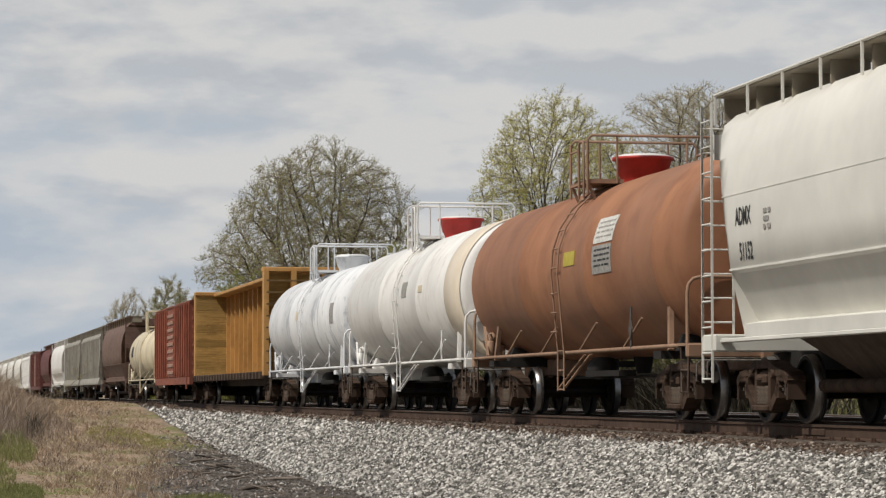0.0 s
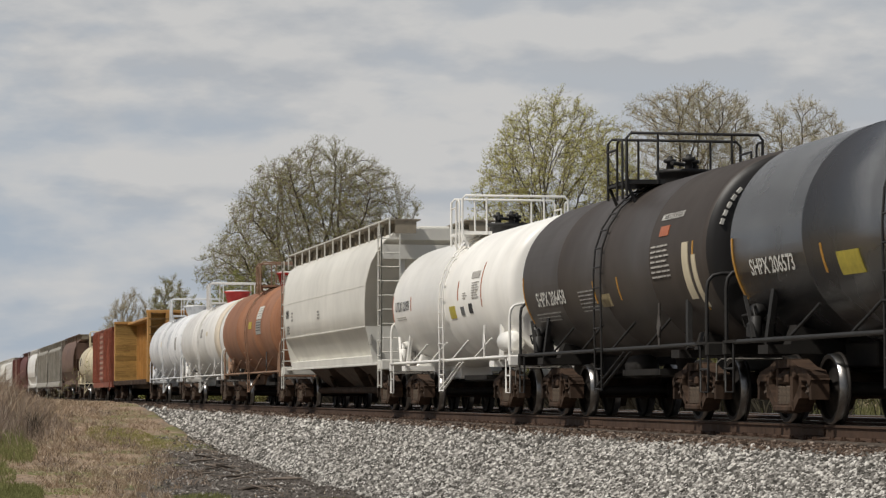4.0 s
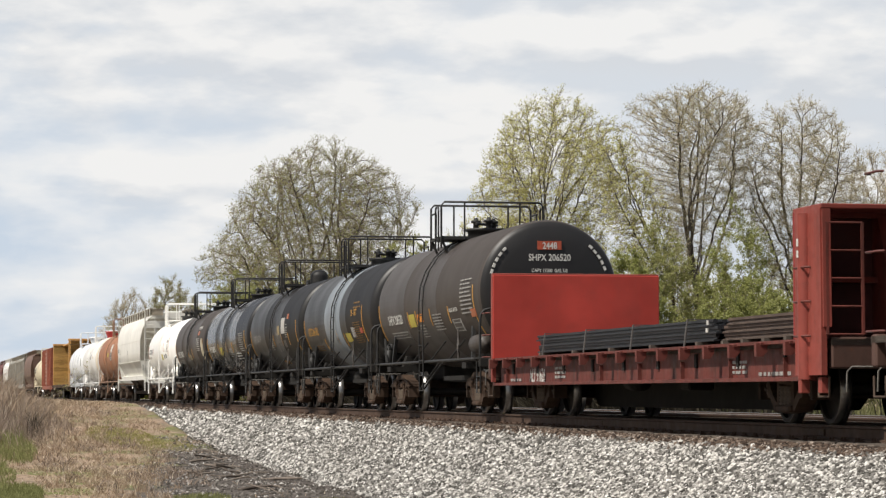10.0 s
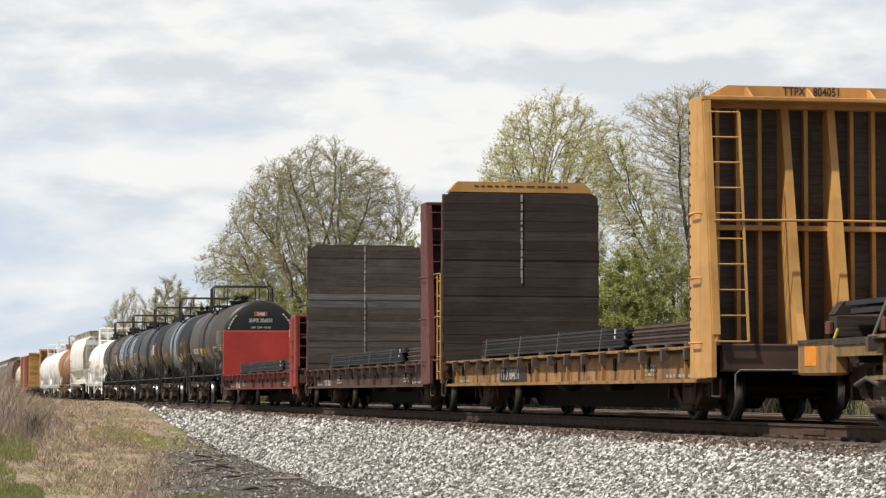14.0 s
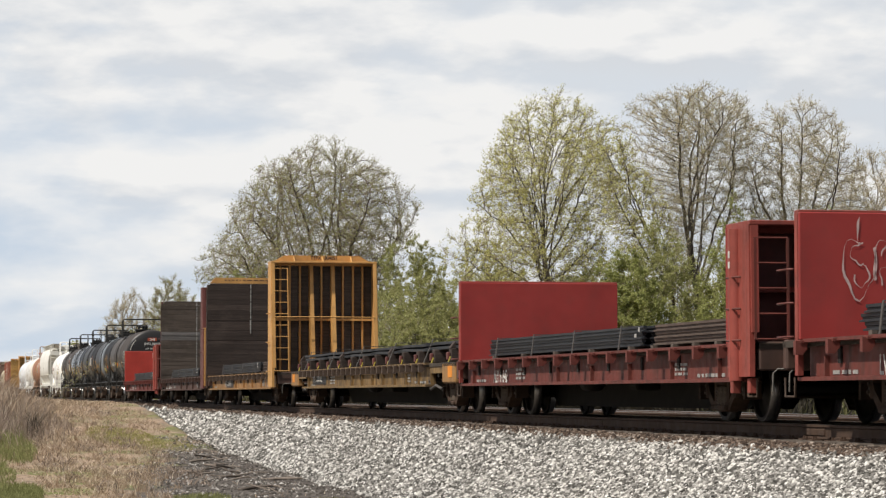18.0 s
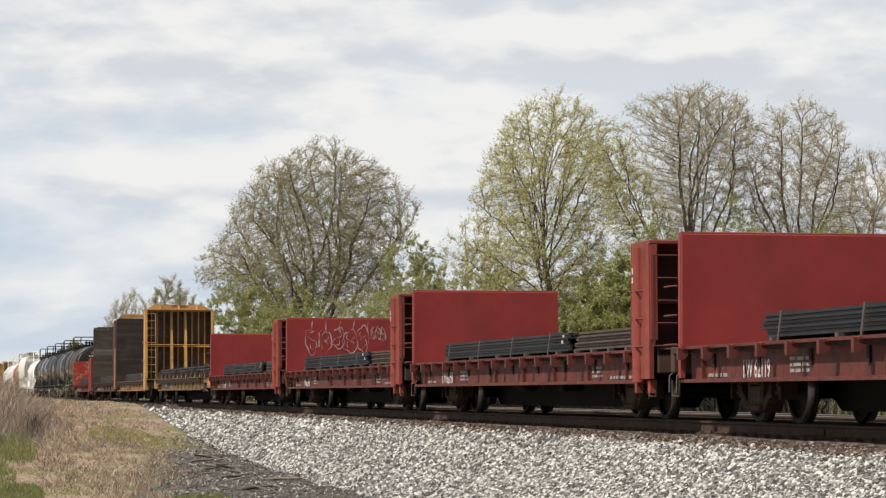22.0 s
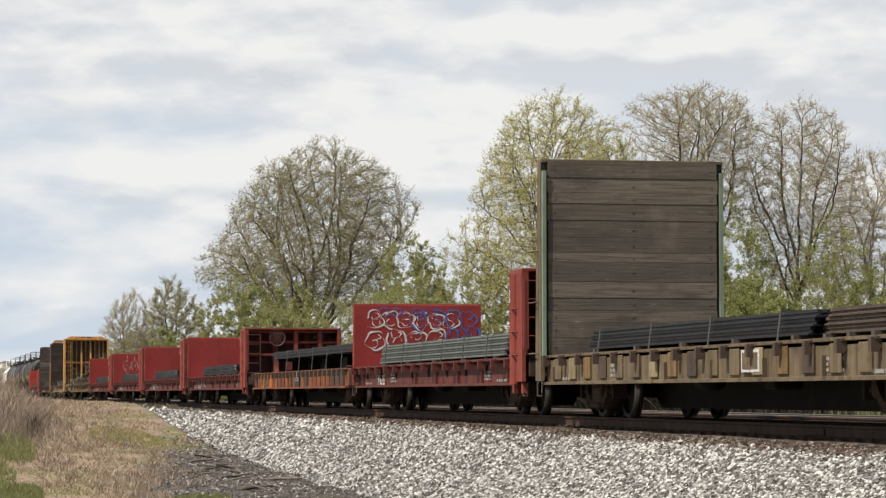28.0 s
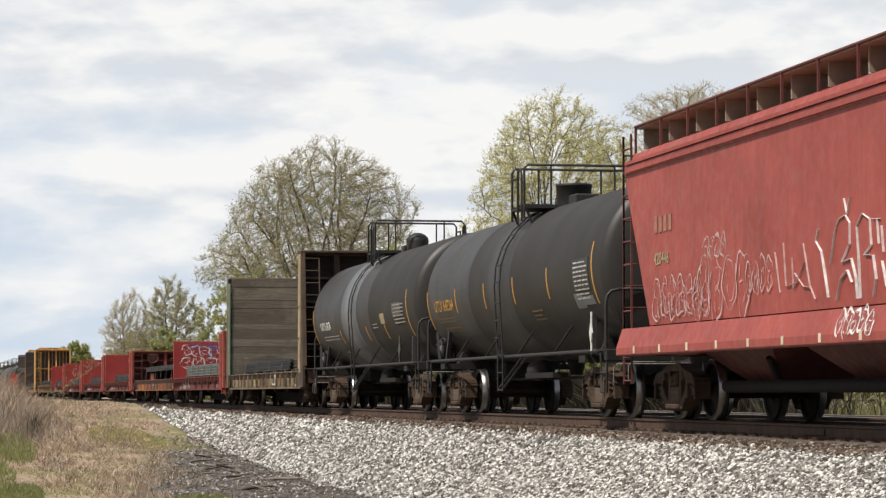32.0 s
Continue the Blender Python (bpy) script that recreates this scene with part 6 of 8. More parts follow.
def plain_flat(far, near, label, mat, marks, truck_in):
    car, h = start_car("flatcar", label, "flatcar", far, near)
    y0, y1 = h - 0.5, -h + 0.5
    side_frame_of(car, y0, y1, mat, 0.85, marks=[(t, s, y0 - d, z) for t, s, d, z in marks], mark_mat=PANEL_ORANGE, pocket_mat=RUST_DARK, web=1.5)
    flat_deck(car, h, y0, y1, mat)
    rnd = random.Random(12)
    for k in range(23):
        m = M()
        y = y0 - 0.35 - k * 0.85
        m.box(-1.545, -1.503, y - rnd.uniform(0.48, 0.66), y, 0.6, 1.05, 0.008)
        part("side_panel", m, WORN_ORANGE if k in (2, 4) else rnd.choice((ORANGE, ORANGE, RUST_PANEL, RUST_DARK)), car)
    m = M()
    side_text(m, "ATW", 0.34, y0 - 2.12, 0.65, -1.57, squeeze=0.85)
    side_text(m, "53021", 0.34, y0 - 3.78, 0.65, -1.57, squeeze=0.72)
    flat_lines(m, y0 - 0.6, y0 - 1.1, 0.9, 3, 0.04, -1.55, 3)
    part("stencil", m, LETTER_BLACK, car)
    for ya, yb in ((2.0, 2.95), (3.7, 4.85)):
        m = M()
        m.box(-1.564, -1.546, y0 - yb, y0 - ya, 0.6, 1.0, 0.004)
        part("number_panel", m, WORN_ORANGE, car)
    m = M()
    m.box(-1.556, -1.546, y0 - 10.2, y0 - 11.2, 0.64, 1.02)
    part("data_panel", m, STEEL_BAR, car)
    m = M()
    flat_lines(m, y0 - 10.3, y0 - 11.1, 0.98, 4, 0.04, -1.56, 5)
    part("small_print", m, LETTER_GREY, car)
    m = M()
    for s in (-1, 1):
        part("end_sill", M().box(-1.5, 1.5, min(s * (h - 0.62), s * (h - 0.44)), max(s * (h - 0.62), s * (h - 0.44)), 0.6, DECK_Z, 0.02), RUST_PANEL, car)
    add_truck(car, h - truck_in)
    add_truck(car, -h + truck_in)
    add_coupler(car, h)


def long_flat(far, near):
    car, h = start_car("flatcar", "long dirty yellow flatcar with blocking on its deck", "flatcar", far, near)
    y0, y1 = h - 0.5, -h + 0.5
    side_frame_of(car, y0 - 2.9, y1 + 2.9, YELLOW_DIRTY, 0.8, pocket_mat=RUST_DARK)
    flat_deck(car, h, y0, y1, YELLOW_DIRTY)
    for s in (-1, 1):
        for x in (-1, 1):
            m = M()
            m.box(min(x * 1.3, x * 1.5), max(x * 1.3, x * 1.5), min(s * (h - 0.5), s * (h - 1.9)), max(s * (h - 0.5), s * (h - 1.9)), 0.62, DECK_Z, 0.03)
            part("corner_casting", m, YELLOW, car)
            m = M()
            m.prism([(min(x * 1.42, x * 1.48), 0.0), (max(x * 1.42, x * 1.48), 0.0), (max(x * 1.42, x * 1.48), 0.2), (min(x * 1.42, x * 1.48), 0.2)], min(s * (h - 1.9), s * (h - 3.6)), max(s * (h - 1.9), s * (h - 3.6)))
            ob = part("truck_bridge", m, YELLOW_DIRTY, car)
            ob.location = (0, 0, 0.84)
        m = M()
        m.box(-1.506, -1.5, min(s * (h - 0.8), s * (h - 1.25)), max(s * (h - 0.8), s * (h - 1.25)), 0.74, 0.98)
        part("reflector", m, PANEL_ORANGE, car)
    m = M()
    m.box(-1.432, -1.424, y0 - 6.7, y0 - 4.1, 0.66, 0.99)
    part("number_panel", m, BLACK_IRON, car)
    m = M()
    side_text(m, "PTTX 136182", 0.3, y0 - 4.2, 0.74, -1.437, squeeze=1.0)
    part("stencil", m, LETTER_WHITE, car)
    for s in (-1, 1):
        m = M()
        m.tube([(-1.4, s * (h - 3.9), 0.7), (-1.46, s * (h - 3.4), 0.5), (-1.44, s * (h - 2.9), 0.58), (-1.4, s * (h - 2.4), 0.5)], 0.03, 7)
        part("brake_hose", m, STRAP, car)
    add_truck(car, h - 2.6)
    add_truck(car, -h + 2.6)
    add_coupler(car, h)


def build_loads():
    two_bundles(-67.8, -79.2, -84.0)
    two_bundles(-89.5, -101.2, -105.5)
    two_bundles(-110.4, -121.8, -127.1)
    two_bundles(-159.7, -171.4, -177.1)
    two_bundles(-181.5, -193.1, -198.9)
    two_bundles(-203.7, -215.2, -220.9)
    two_bundles(-226.5, -238.3, -242.7)
    bar_bundle(-269.7, -284.4, -1.3, 0.9, 4, "strapped bundle of grey-green steel bars on the flatcar deck", STEEL_GREEN, 6, white_end=False)
    two_bundles(-291.2, -303.0, -307.5, white=False)
    # raised stack on the orange car
    bar_bundle(-248.5, -265.5, -1.3, 1.3, 2, "wide strapped stack of dark steel rails raised on timbers", STEEL_BAR, 6, base=1.5, white_end=False)
    bar_bundle(-251.5, -265.0, -0.45, 0.9, 3, "strapped bundle of dark steel rails on the flatcar deck", STEEL_BAR, 2, white_end=False)
    # steel panels on timber blocking on the long flatcar
    rnd = random.Random(7)
    p = new("steel_panel_stack")
    tagged(p, "stack of dark steel panels on timber blocking", "steel panels")
    LOADS.append((p, -144.3))
    for i in range(13):
        y = 11.9 - i * 1.95
        m = M()
        m.box(-1.35, 1.35, y - 0.13, y + 0.13, DECK_Z + 0.014, DECK_Z + 0.3, 0.02)
        part("timber_block", m, BOARD_DARK, p)
        m = M()
        m.box(-1.42, -1.352, y - 0.08, y + 0.08, DECK_Z + 0.05, DECK_Z + 0.22, 0.015)
        part("end_bracket", m, MAROON, p)
        if i % 4 == 0:
            m = M()
            m.prism([(-1.36, DECK_Z + 0.3), (-1.1, DECK_Z + 0.3), (-1.1, DECK_Z + 0.46), (-1.24, DECK_Z + 0.46)], y - 0.12, y + 0.12)
            part("wedge", m, BOARD_DARK, p)
        m = M()
        m.bar((-1.46, y - 0.4, DECK_Z + 0.0), (-1.42, y - 0.42, DECK_Z + 0.12), 0.05, 0.02, (0, 1, 0))
        part("yellow_strap", m, PANEL_YELLOW, p)
    for i in range(6):
        for k in range(2):
            m = M()
            a = 11.6 - i * 4.0 + rnd.uniform(-0.3, 0.3)
            z = DECK_Z + 0.3 + k * 0.1
            bend = rnd.uniform(0.0, 0.02)
            m.loft([[(-1.25, a - 4.6 * q, z + bend * math.sin(q * 6.3)), (1.25, a - 4.6 * q, z + bend * math.sin(q * 6.3)), (1.25, a - 4.6 * q, z + 0.06 + bend * math.sin(q * 6.3)), (-1.25, a - 4.6 * q, z + 0.06 + bend * math.sin(q * 6.3))] for q in (0, 0.25, 0.5, 0.75, 1)])
            part("steel_panel", m, STEEL_BAR, p)
    for i in range(5):
        m = M()
        y = 10.0 - i * 4.8
        for a, b in (((-1.5, y, DECK_Z), (-1.28, y, DECK_Z + 0.54)), ((-1.28, y, DECK_Z + 0.54), (1.28, y, DECK_Z + 0.54)), ((1.28, y, DECK_Z + 0.54), (1.5, y, DECK_Z))):
            m.bar(a, b, 0.07, 0.015, (0, 1, 0))
        part("strap", m, STRAP, p)


build_tanks()
build_hoppers()
boxcar(130.3, 112.2, "rust-red ribbed boxcar with a streaked door", BOXCAR)
boxcar(271.0, 249.3, "maroon steel boxcar with ribbed sides", MAROON)
partition_car(112.0, 87.6)
build_flatcars()
build_loads()


# ---- ground, trackbed, rails ----
def fast_mesh(name, verts, faces, *mats, smooth=False):
    """A mesh from arrays: verts (n, 3), faces (m, 3 or 4)."""
    me = bpy.data.meshes.new(name)
    k = faces.shape[1]
    me.vertices.add(len(verts))
    me.vertices.foreach_set("co", np.asarray(verts, np.float32).ravel())
    me.loops.add(faces.size)
    me.loops.foreach_set("vertex_index", np.asarray(faces, np.int32).ravel())
    me.polygons.add(len(faces))
    me.polygons.foreach_set("loop_start", np.arange(0, faces.size, k, dtype=np.int32))
    me.polygons.foreach_set("use_smooth", np.full(len(faces), smooth))
    me.update(calc_edges=True)
    for mt in mats:
        me.materials.append(mt)
    return me


def soft(x, a, b):
    t = np.clip((x - a) / (b - a), 0, 1)
    return t * t * (3 - 2 * t)


def bump2(x, y, s):
    return np.sin(x * 1.7 / s + 1.3) * np.sin(y * 1.1 / s + 0.4) + 0.5 * np.sin(x * 3.9 / s + y * 2.3 / s) + 0.3 * np.sin(x * 7.1 / s - y * 5.2 / s + 2)


def ground_z(x, y):
    bank = np.interp(y, [0, 45, 60, 71, 80, 88, 94, 100, 120, 200, 400], [-1.5, -1.42, -1.26, -1.02, -0.7, -0.3, -0.03, 0.05, 0.05, -0.4, -0.9])
    left = soft(-x, 4.0, 5.0)
    z = -1.45 + (bank + 1.45) * left + 0.03 * bump2(x, y, 1.4)
    far = soft(x, 6.0, 9.0)
    return z * (1 - far) + far * (-0.75 + 0.5 * soft(x, 10, 16) + 0.05 * bump2(x, y, 2.0))


def bed_z(x):
    """Height of the trackbed across the line."""
    return np.interp(x, [-6.0, -4.7, -1.75, -1.3, 5.5, 6.1, 8.6], [-2.0, -1.45, -0.27, -0.235, -0.235, -0.29, -1.3])


def sheet(name, xs, ys, fz, mat):
    X, Y = np.meshgrid(xs, ys)
    v = np.stack([X, Y, fz(X, Y)], -1).reshape(-1, 3)
    n, k = len(xs), len(ys)
    i = (np.arange(k - 1)[:, None] * n + np.arange(n - 1)[None, :]).ravel()
    f = np.stack([i, i + 1, i + n + 1, i + n], -1)
    return new(name, fast_mesh(name, v, f, mat, smooth=True))


def ground_material():
    m, nt, b = shader("earth_and_grass")
    tc = nt.nodes.new("ShaderNodeTexCoord")
    sp = nt.nodes.new("ShaderNodeSeparateXYZ")
    nt.links.new(tc.outputs["Object"], sp.inputs[0])
    fine, wide = grain(nt, 5, 8, rough=0.7), grain(nt, 0.5, 4)
    tan = ramp_of(nt, fine, (0.15, 0.1, 0.072), (0.56, 0.42, 0.3), 0.3, 0.72)
    brown = ramp_of(nt, fine, (0.13, 0.098, 0.07), (0.38, 0.3, 0.22), 0.3, 0.72)
    tan = blend(nt, mapped(nt, grain(nt, 1.3, 5, (1, 0.35, 1), 0.6, 2.0), 0.44, 0.6, 0, 0.85), tan, brown)
    green = ramp_of(nt, fine, (0.08, 0.1, 0.03), (0.27, 0.27, 0.1), 0.3, 0.7)
    mud = ramp_of(nt, grain(nt, 9, 8, rough=0.75), (0.045, 0.038, 0.034), (0.2, 0.175, 0.155), 0.35, 0.7)
    col = blend(nt, mapped(nt, wide, 0.5, 0.62), tan, green)
    # bare dark soil beside the stones, before the bank rises
    add = nt.nodes.new("ShaderNodeMath")
    add.operation = "MULTIPLY_ADD"
    add.inputs[1].default_value, add.inputs[2].default_value = 3.2, -1.6
    nt.links.new(grain(nt, 0.45, 5, offset=4), add.inputs[0])
    sx = nt.nodes.new("ShaderNodeMath")
    nt.links.new(sp.outputs[0], sx.inputs[0])
    nt.links.new(add.outputs[0], sx.inputs[1])
    aslant = nt.nodes.new("ShaderNodeMath")
    aslant.operation = "MULTIPLY_ADD"
    aslant.inputs[1].default_value = -0.11
    nt.links.new(sp.outputs[1], aslant.inputs[0])
    nt.links.new(sx.outputs[0], aslant.inputs[2])
    fx = mapped(nt, aslant.outputs[0], -14.3, -13.5)
    fy = mapped(nt, sp.outputs[1], 76, 67)
    mul = nt.nodes.new("ShaderNodeMath")
    mul.operation = "MULTIPLY"
    nt.links.new(fx, mul.inputs[0])
    nt.links.new(fy, mul.inputs[1])
    nt.links.new(blend(nt, mul.outputs[0], col, mud), b.inputs["Base Color"])
    b.inputs["Roughness"].default_value = 0.95
    b.inputs["Specular IOR Level"].default_value = 0.15
    bumped(nt, b, fine, 0.8, 0.08)
    return m


def bed_material():
    m, nt, b = shader("packed_grey_stone")
    vo = nt.nodes.new("ShaderNodeTexVoronoi")
    vo.inputs["Scale"].default_value = 15
    tc = nt.nodes.new("ShaderNodeTexCoord")
    nt.links.new(tc.outputs["Object"], vo.inputs["Vector"])
    bw = nt.nodes.new("ShaderNodeRGBToBW")
    nt.links.new(vo.outputs["Color"], bw.inputs[0])
    col = ramp_of(nt, bw.outputs[0], (0.25, 0.24, 0.22), (0.62, 0.6, 0.56), 0.2, 0.8)
    col = blend(nt, mapped(nt, vo.outputs["Distance"], 0.3, 0.6, 0, 0.7), col, (0.1, 0.092, 0.083))
    # oil and rust along the rails, with the train's shade darkened into the colour
    sp = nt.nodes.new("ShaderNodeSeparateXYZ")
    nt.links.new(tc.outputs["Object"], sp.inputs[0])
    oil_shade = nt.nodes.new("ShaderNodeMath")
    oil_shade.operation = "MULTIPLY"
    nt.links.new(mapped(nt, sp.outputs[0], -1.75, -1.5, 0, 0.8), oil_shade.inputs[0])
    nt.links.new(mapped(nt, sp.outputs[0], 1.9, 1.4), oil_shade.inputs[1])
    col = blend(nt, oil_shade.outputs[0], col, (0.05, 0.038, 0.03))
    nt.links.new(col, b.inputs["Base Color"])
    b.inputs["Roughness"].default_value = 0.95
    b.inputs["Specular IOR Level"].default_value = 0.15
    bumped(nt, b, vo.outputs["Distance"], 0.9, 0.05)
    return m


xs = np.concatenate([np.linspace(-400, -30, 12), np.linspace(-26, -4, 90), np.linspace(-3.5, 12, 20), np.linspace(16, 60, 12), np.linspace(90, 600, 10)])
ys = np.concatenate([np.linspace(-60, 15, 8), np.linspace(20, 115, 200), np.linspace(125, 300, 20), np.linspace(360, 2600, 14)])
tagged(sheet("ground", xs, ys, ground_z, ground_material()), "rough ground of dry grass, green patches and dark soil", "ground", kind="structure")
xs = np.array([-6.0, -5.2, -4.7, -4.2, -3.5, -2.6, -1.75, -1.3, 0, 2, 4, 5.5, 6.1, 8.6])
ys = np.concatenate([np.linspace(-60, 20, 5), np.linspace(22, 120, 60), np.linspace(140, 1200, 30)])
tagged(sheet("trackbed", xs, ys, lambda X, Y: bed_z(X - line_x(Y)) + 0.012 * bump2(X, Y, 0.5), bed_material()), "sloping bed of pale grey crushed stone", "trackbed", kind="structure")


def rail_profile(x):
    return [(x - 0.07, -0.19), (x + 0.07, -0.19), (x + 0.07, -0.175), (x + 0.012, -0.16), (x + 0.012, -0.05), (x + 0.036, -0.035), (x + 0.036, -0.006), (x + 0.028, 0.0),
            (x - 0.028, 0.0), (x - 0.036, -0.006), (x - 0.036, -0.035), (x - 0.012, -0.05), (x - 0.012, -0.16), (x - 0.07, -0.175)]


def track(name, cx, label, single):
    root = new(name)
    tagged(root, label, "railway track", kind="structure")
    for s in (-1, 1):
        m = M()
        stations = list(range(-60, 140, 20)) + list(range(140, 1240, 40))
        m.loft([[(px + line_x(y), y, pz) for px, pz in rail_profile(cx + s * 0.755)] for y in stations])
        for i in range(len(m.f)):
            if all(m.v[j][2] > -0.007 for j in m.f[i]):
                m.m[i] = 1
        part("rail", m, [RAIL_SIDE, RAIL_TOP], root, "rusty rail with a worn head")
        if single:
            for y in (34.6, 46.5, 58.4, 70.3):
                m = M()
                m.box(cx + s * 0.755 - 0.05, cx + s * 0.755 - 0.012, y - 0.45, y + 0.45, -0.15, -0.06, 0.01)
                part("joint_bar", m, RAIL_SIDE, root)
    rnd = random.Random(3)
    me = M().box(-1.3, 1.3, -0.11, 0.11, -0.4, -0.2, 0.015).mesh("tie", TIE)
    pm = M()
    for s in (-1, 1):
        pm.box(s * 0.755 - 0.17, s * 0.755 + 0.17, -0.09, 0.09, -0.2, -0.185)
        for dx in (-0.1, 0.1):
            for dy in (-0.05, 0.05):
                pm.box(s * 0.755 + dx - 0.013, s * 0.755 + dx + 0.013, dy - 0.013, dy + 0.013, -0.19, -0.15)
    pm = pm.mesh("tie_plate", RAIL_SIDE)
    y = 24.0
    n = 150 if single else 60
    for i in range(n):
        t = part("tie", me, None, root, "", (cx + line_x(y) + rnd.uniform(-0.03, 0.03), y, rnd.uniform(-0.012, 0.004)))
        if single:
            part("tie_plate", pm, None, t)
        y += 0.54 if single else 1.08
    return root


track("track_1", 0.0, "railway track with rusty rails on timber ties", True)
track("track_2", 4.15, "second railway track behind the train", False)


def line_x_np(y):
    return BEND * y * np.abs(y)


def soil_clods():
    """Crumbs of soil and scattered pebbles on the bare patch."""
    rng = np.random.default_rng(8)
    n = 9000
    y = 42 + 36 * rng.random(n)
    x = -4.3 - 3.9 * rng.random(n)
    z = ground_z(x, y)
    keep = (z > bed_z(x) - 0.02) & (x > -6.3 - 0.11 * (70 - y) + 0.5 * np.sin(y * 0.8))
    x, y, z = x[keep], y[keep], z[keep]
    n = x.size
    sc = 0.014 + 0.03 * rng.random(n) ** 2.5
    oc = np.array([(1, 0, 0), (-1, 0, 0), (0, 1, 0), (0, -1, 0), (0, 0, 0.8), (0, 0, -0.8)], float)
    of = np.array([(0, 2, 4), (2, 1, 4), (1, 3, 4), (3, 0, 4), (2, 0, 5), (1, 2, 5), (3, 1, 5), (0, 3, 5)])
    v = oc[None] * sc[:, None, None] * rng.uniform(0.6, 1.4, (n, 6, 1)) + np.stack([x, y, z + 0.005], -1)[:, None, :]
    f = (of[None] + (np.arange(n) * 6)[:, None, None]).reshape(-1, 3)
    tagged(new("soil_clods", fast_mesh("soil_clods", v.reshape(-1, 3), f, CLOD)), "crumbs of dark soil and pale pebbles", "soil", kind="stuff")


def stones():
    """Crushed stone on the near slope: every stone a small uneven solid."""
    rng = np.random.default_rng(5)
    ico = np.array([(-1, 1.618, 0), (1, 1.618, 0), (-1, -1.618, 0), (1, -1.618, 0), (0, -1, 1.618), (0, 1, 1.618), (0, -1, -1.618), (0, 1, -1.618), (1.618, 0, -1), (1.618, 0, 1), (-1.618, 0, -1), (-1.618, 0, 1)]) / 1.9
    icf = np.array([(0, 11, 5), (0, 5, 1), (0, 1, 7), (0, 7, 10), (0, 10, 11), (1, 5, 9), (5, 11, 4), (11, 10, 2), (10, 7, 6), (7, 1, 8), (3, 9, 4), (3, 4, 2), (3, 2, 6), (3, 6, 8), (3, 8, 9), (4, 9, 5), (2, 4, 11), (6, 2, 10), (8, 6, 7), (9, 8, 1)])
    oc = np.array([(1, 0, 0), (-1, 0, 0), (0, 1, 0), (0, -1, 0), (0, 0, 1), (0, 0, -1)], float)
    of = np.array([(0, 2, 4), (2, 1, 4), (1, 3, 4), (3, 0, 4), (2, 0, 5), (1, 2, 5), (3, 1, 5), (0, 3, 5)])
    for y0, y1, pitch, size, base, fc in ((23, 32, 0.036, 0.0205, ico, icf), (32, 44, 0.041, 0.0235, ico, icf), (44, 66, 0.055, 0.032, oc, of), (66, 92, 0.08, 0.047, oc, of), (92, 120, 0.1, 0.056, oc, of), (120, 210, 0.22, 0.11, oc, of)):
        gx, gy = np.meshgrid(np.arange(-5.35, -1.35, pitch), np.arange(y0, y1, pitch))
        x, y = gx.ravel(), gy.ravel()
        x, y = x + rng.uniform(-0.5, 0.5, x.size) * pitch, y + rng.uniform(-0.5, 0.5, x.size) * pitch
        z = bed_z(x) + 0.012 * bump2(x, y, 0.5)
        x = x + line_x_np(y)
        edge = -4.75 + 0.35 * np.sin(y * 0.9) + 0.25 * np.sin(y * 2.3 + 1)
        keep = (z > ground_z(x, y) - 0.03) & ((x > edge) | (rng.random(x.size) < 0.35)) & ((x < -1.6) | (rng.random(x.size) < 0.45))
        x, y, z = x[keep], y[keep], z[keep]
        n = x.size
        sc = size * rng.uniform(0.7, 1.45, n)
        sh = np.stack([rng.uniform(0.75, 1.3, n), rng.uniform(0.75, 1.3, n), rng.uniform(0.75, 1.15, n)], -1)
        v = base[None] * sh[:, None, :] * sc[:, None, None]
        v = v + rng.normal(0, 0.13, v.shape) * sc[:, None, None]
        a, t = rng.uniform(0, 6.3, n), rng.uniform(-0.7, 0.7, n)
        ca, sa, ct, st = np.cos(a)[:, None], np.sin(a)[:, None], np.cos(t)[:, None], np.sin(t)[:, None]
        y2, z2 = v[..., 1] * ct - v[..., 2] * st, v[..., 1] * st + v[..., 2] * ct
        v = np.stack([v[..., 0] * ca - y2 * sa, v[..., 0] * sa + y2 * ca, z2], -1)
        v += np.stack([x, y, z + sc * rng.uniform(-0.1, 0.6, n)], -1)[:, None, :]
        # the top of the slope beside the ties is stained with rust
        stained = x - line_x_np(y) > -1.86 + rng.normal(0, 0.06, n)
        for who, mat, label in ((~stained, STONE, "loose pale and dark grey crushed stones beside the track"), (stained, STONE_BROWN, "rust-stained stones along the tie ends")):
            vv = v[who]
            f = (fc[None] + (np.arange(len(vv)) * len(base))[:, None, None]).reshape(-1, 3)
            tagged(new("ballast_stones", fast_mesh("ballast_stones", vv.reshape(-1, 3), f, mat)), label, "gravel", kind="stuff")


stones()
soil_clods()


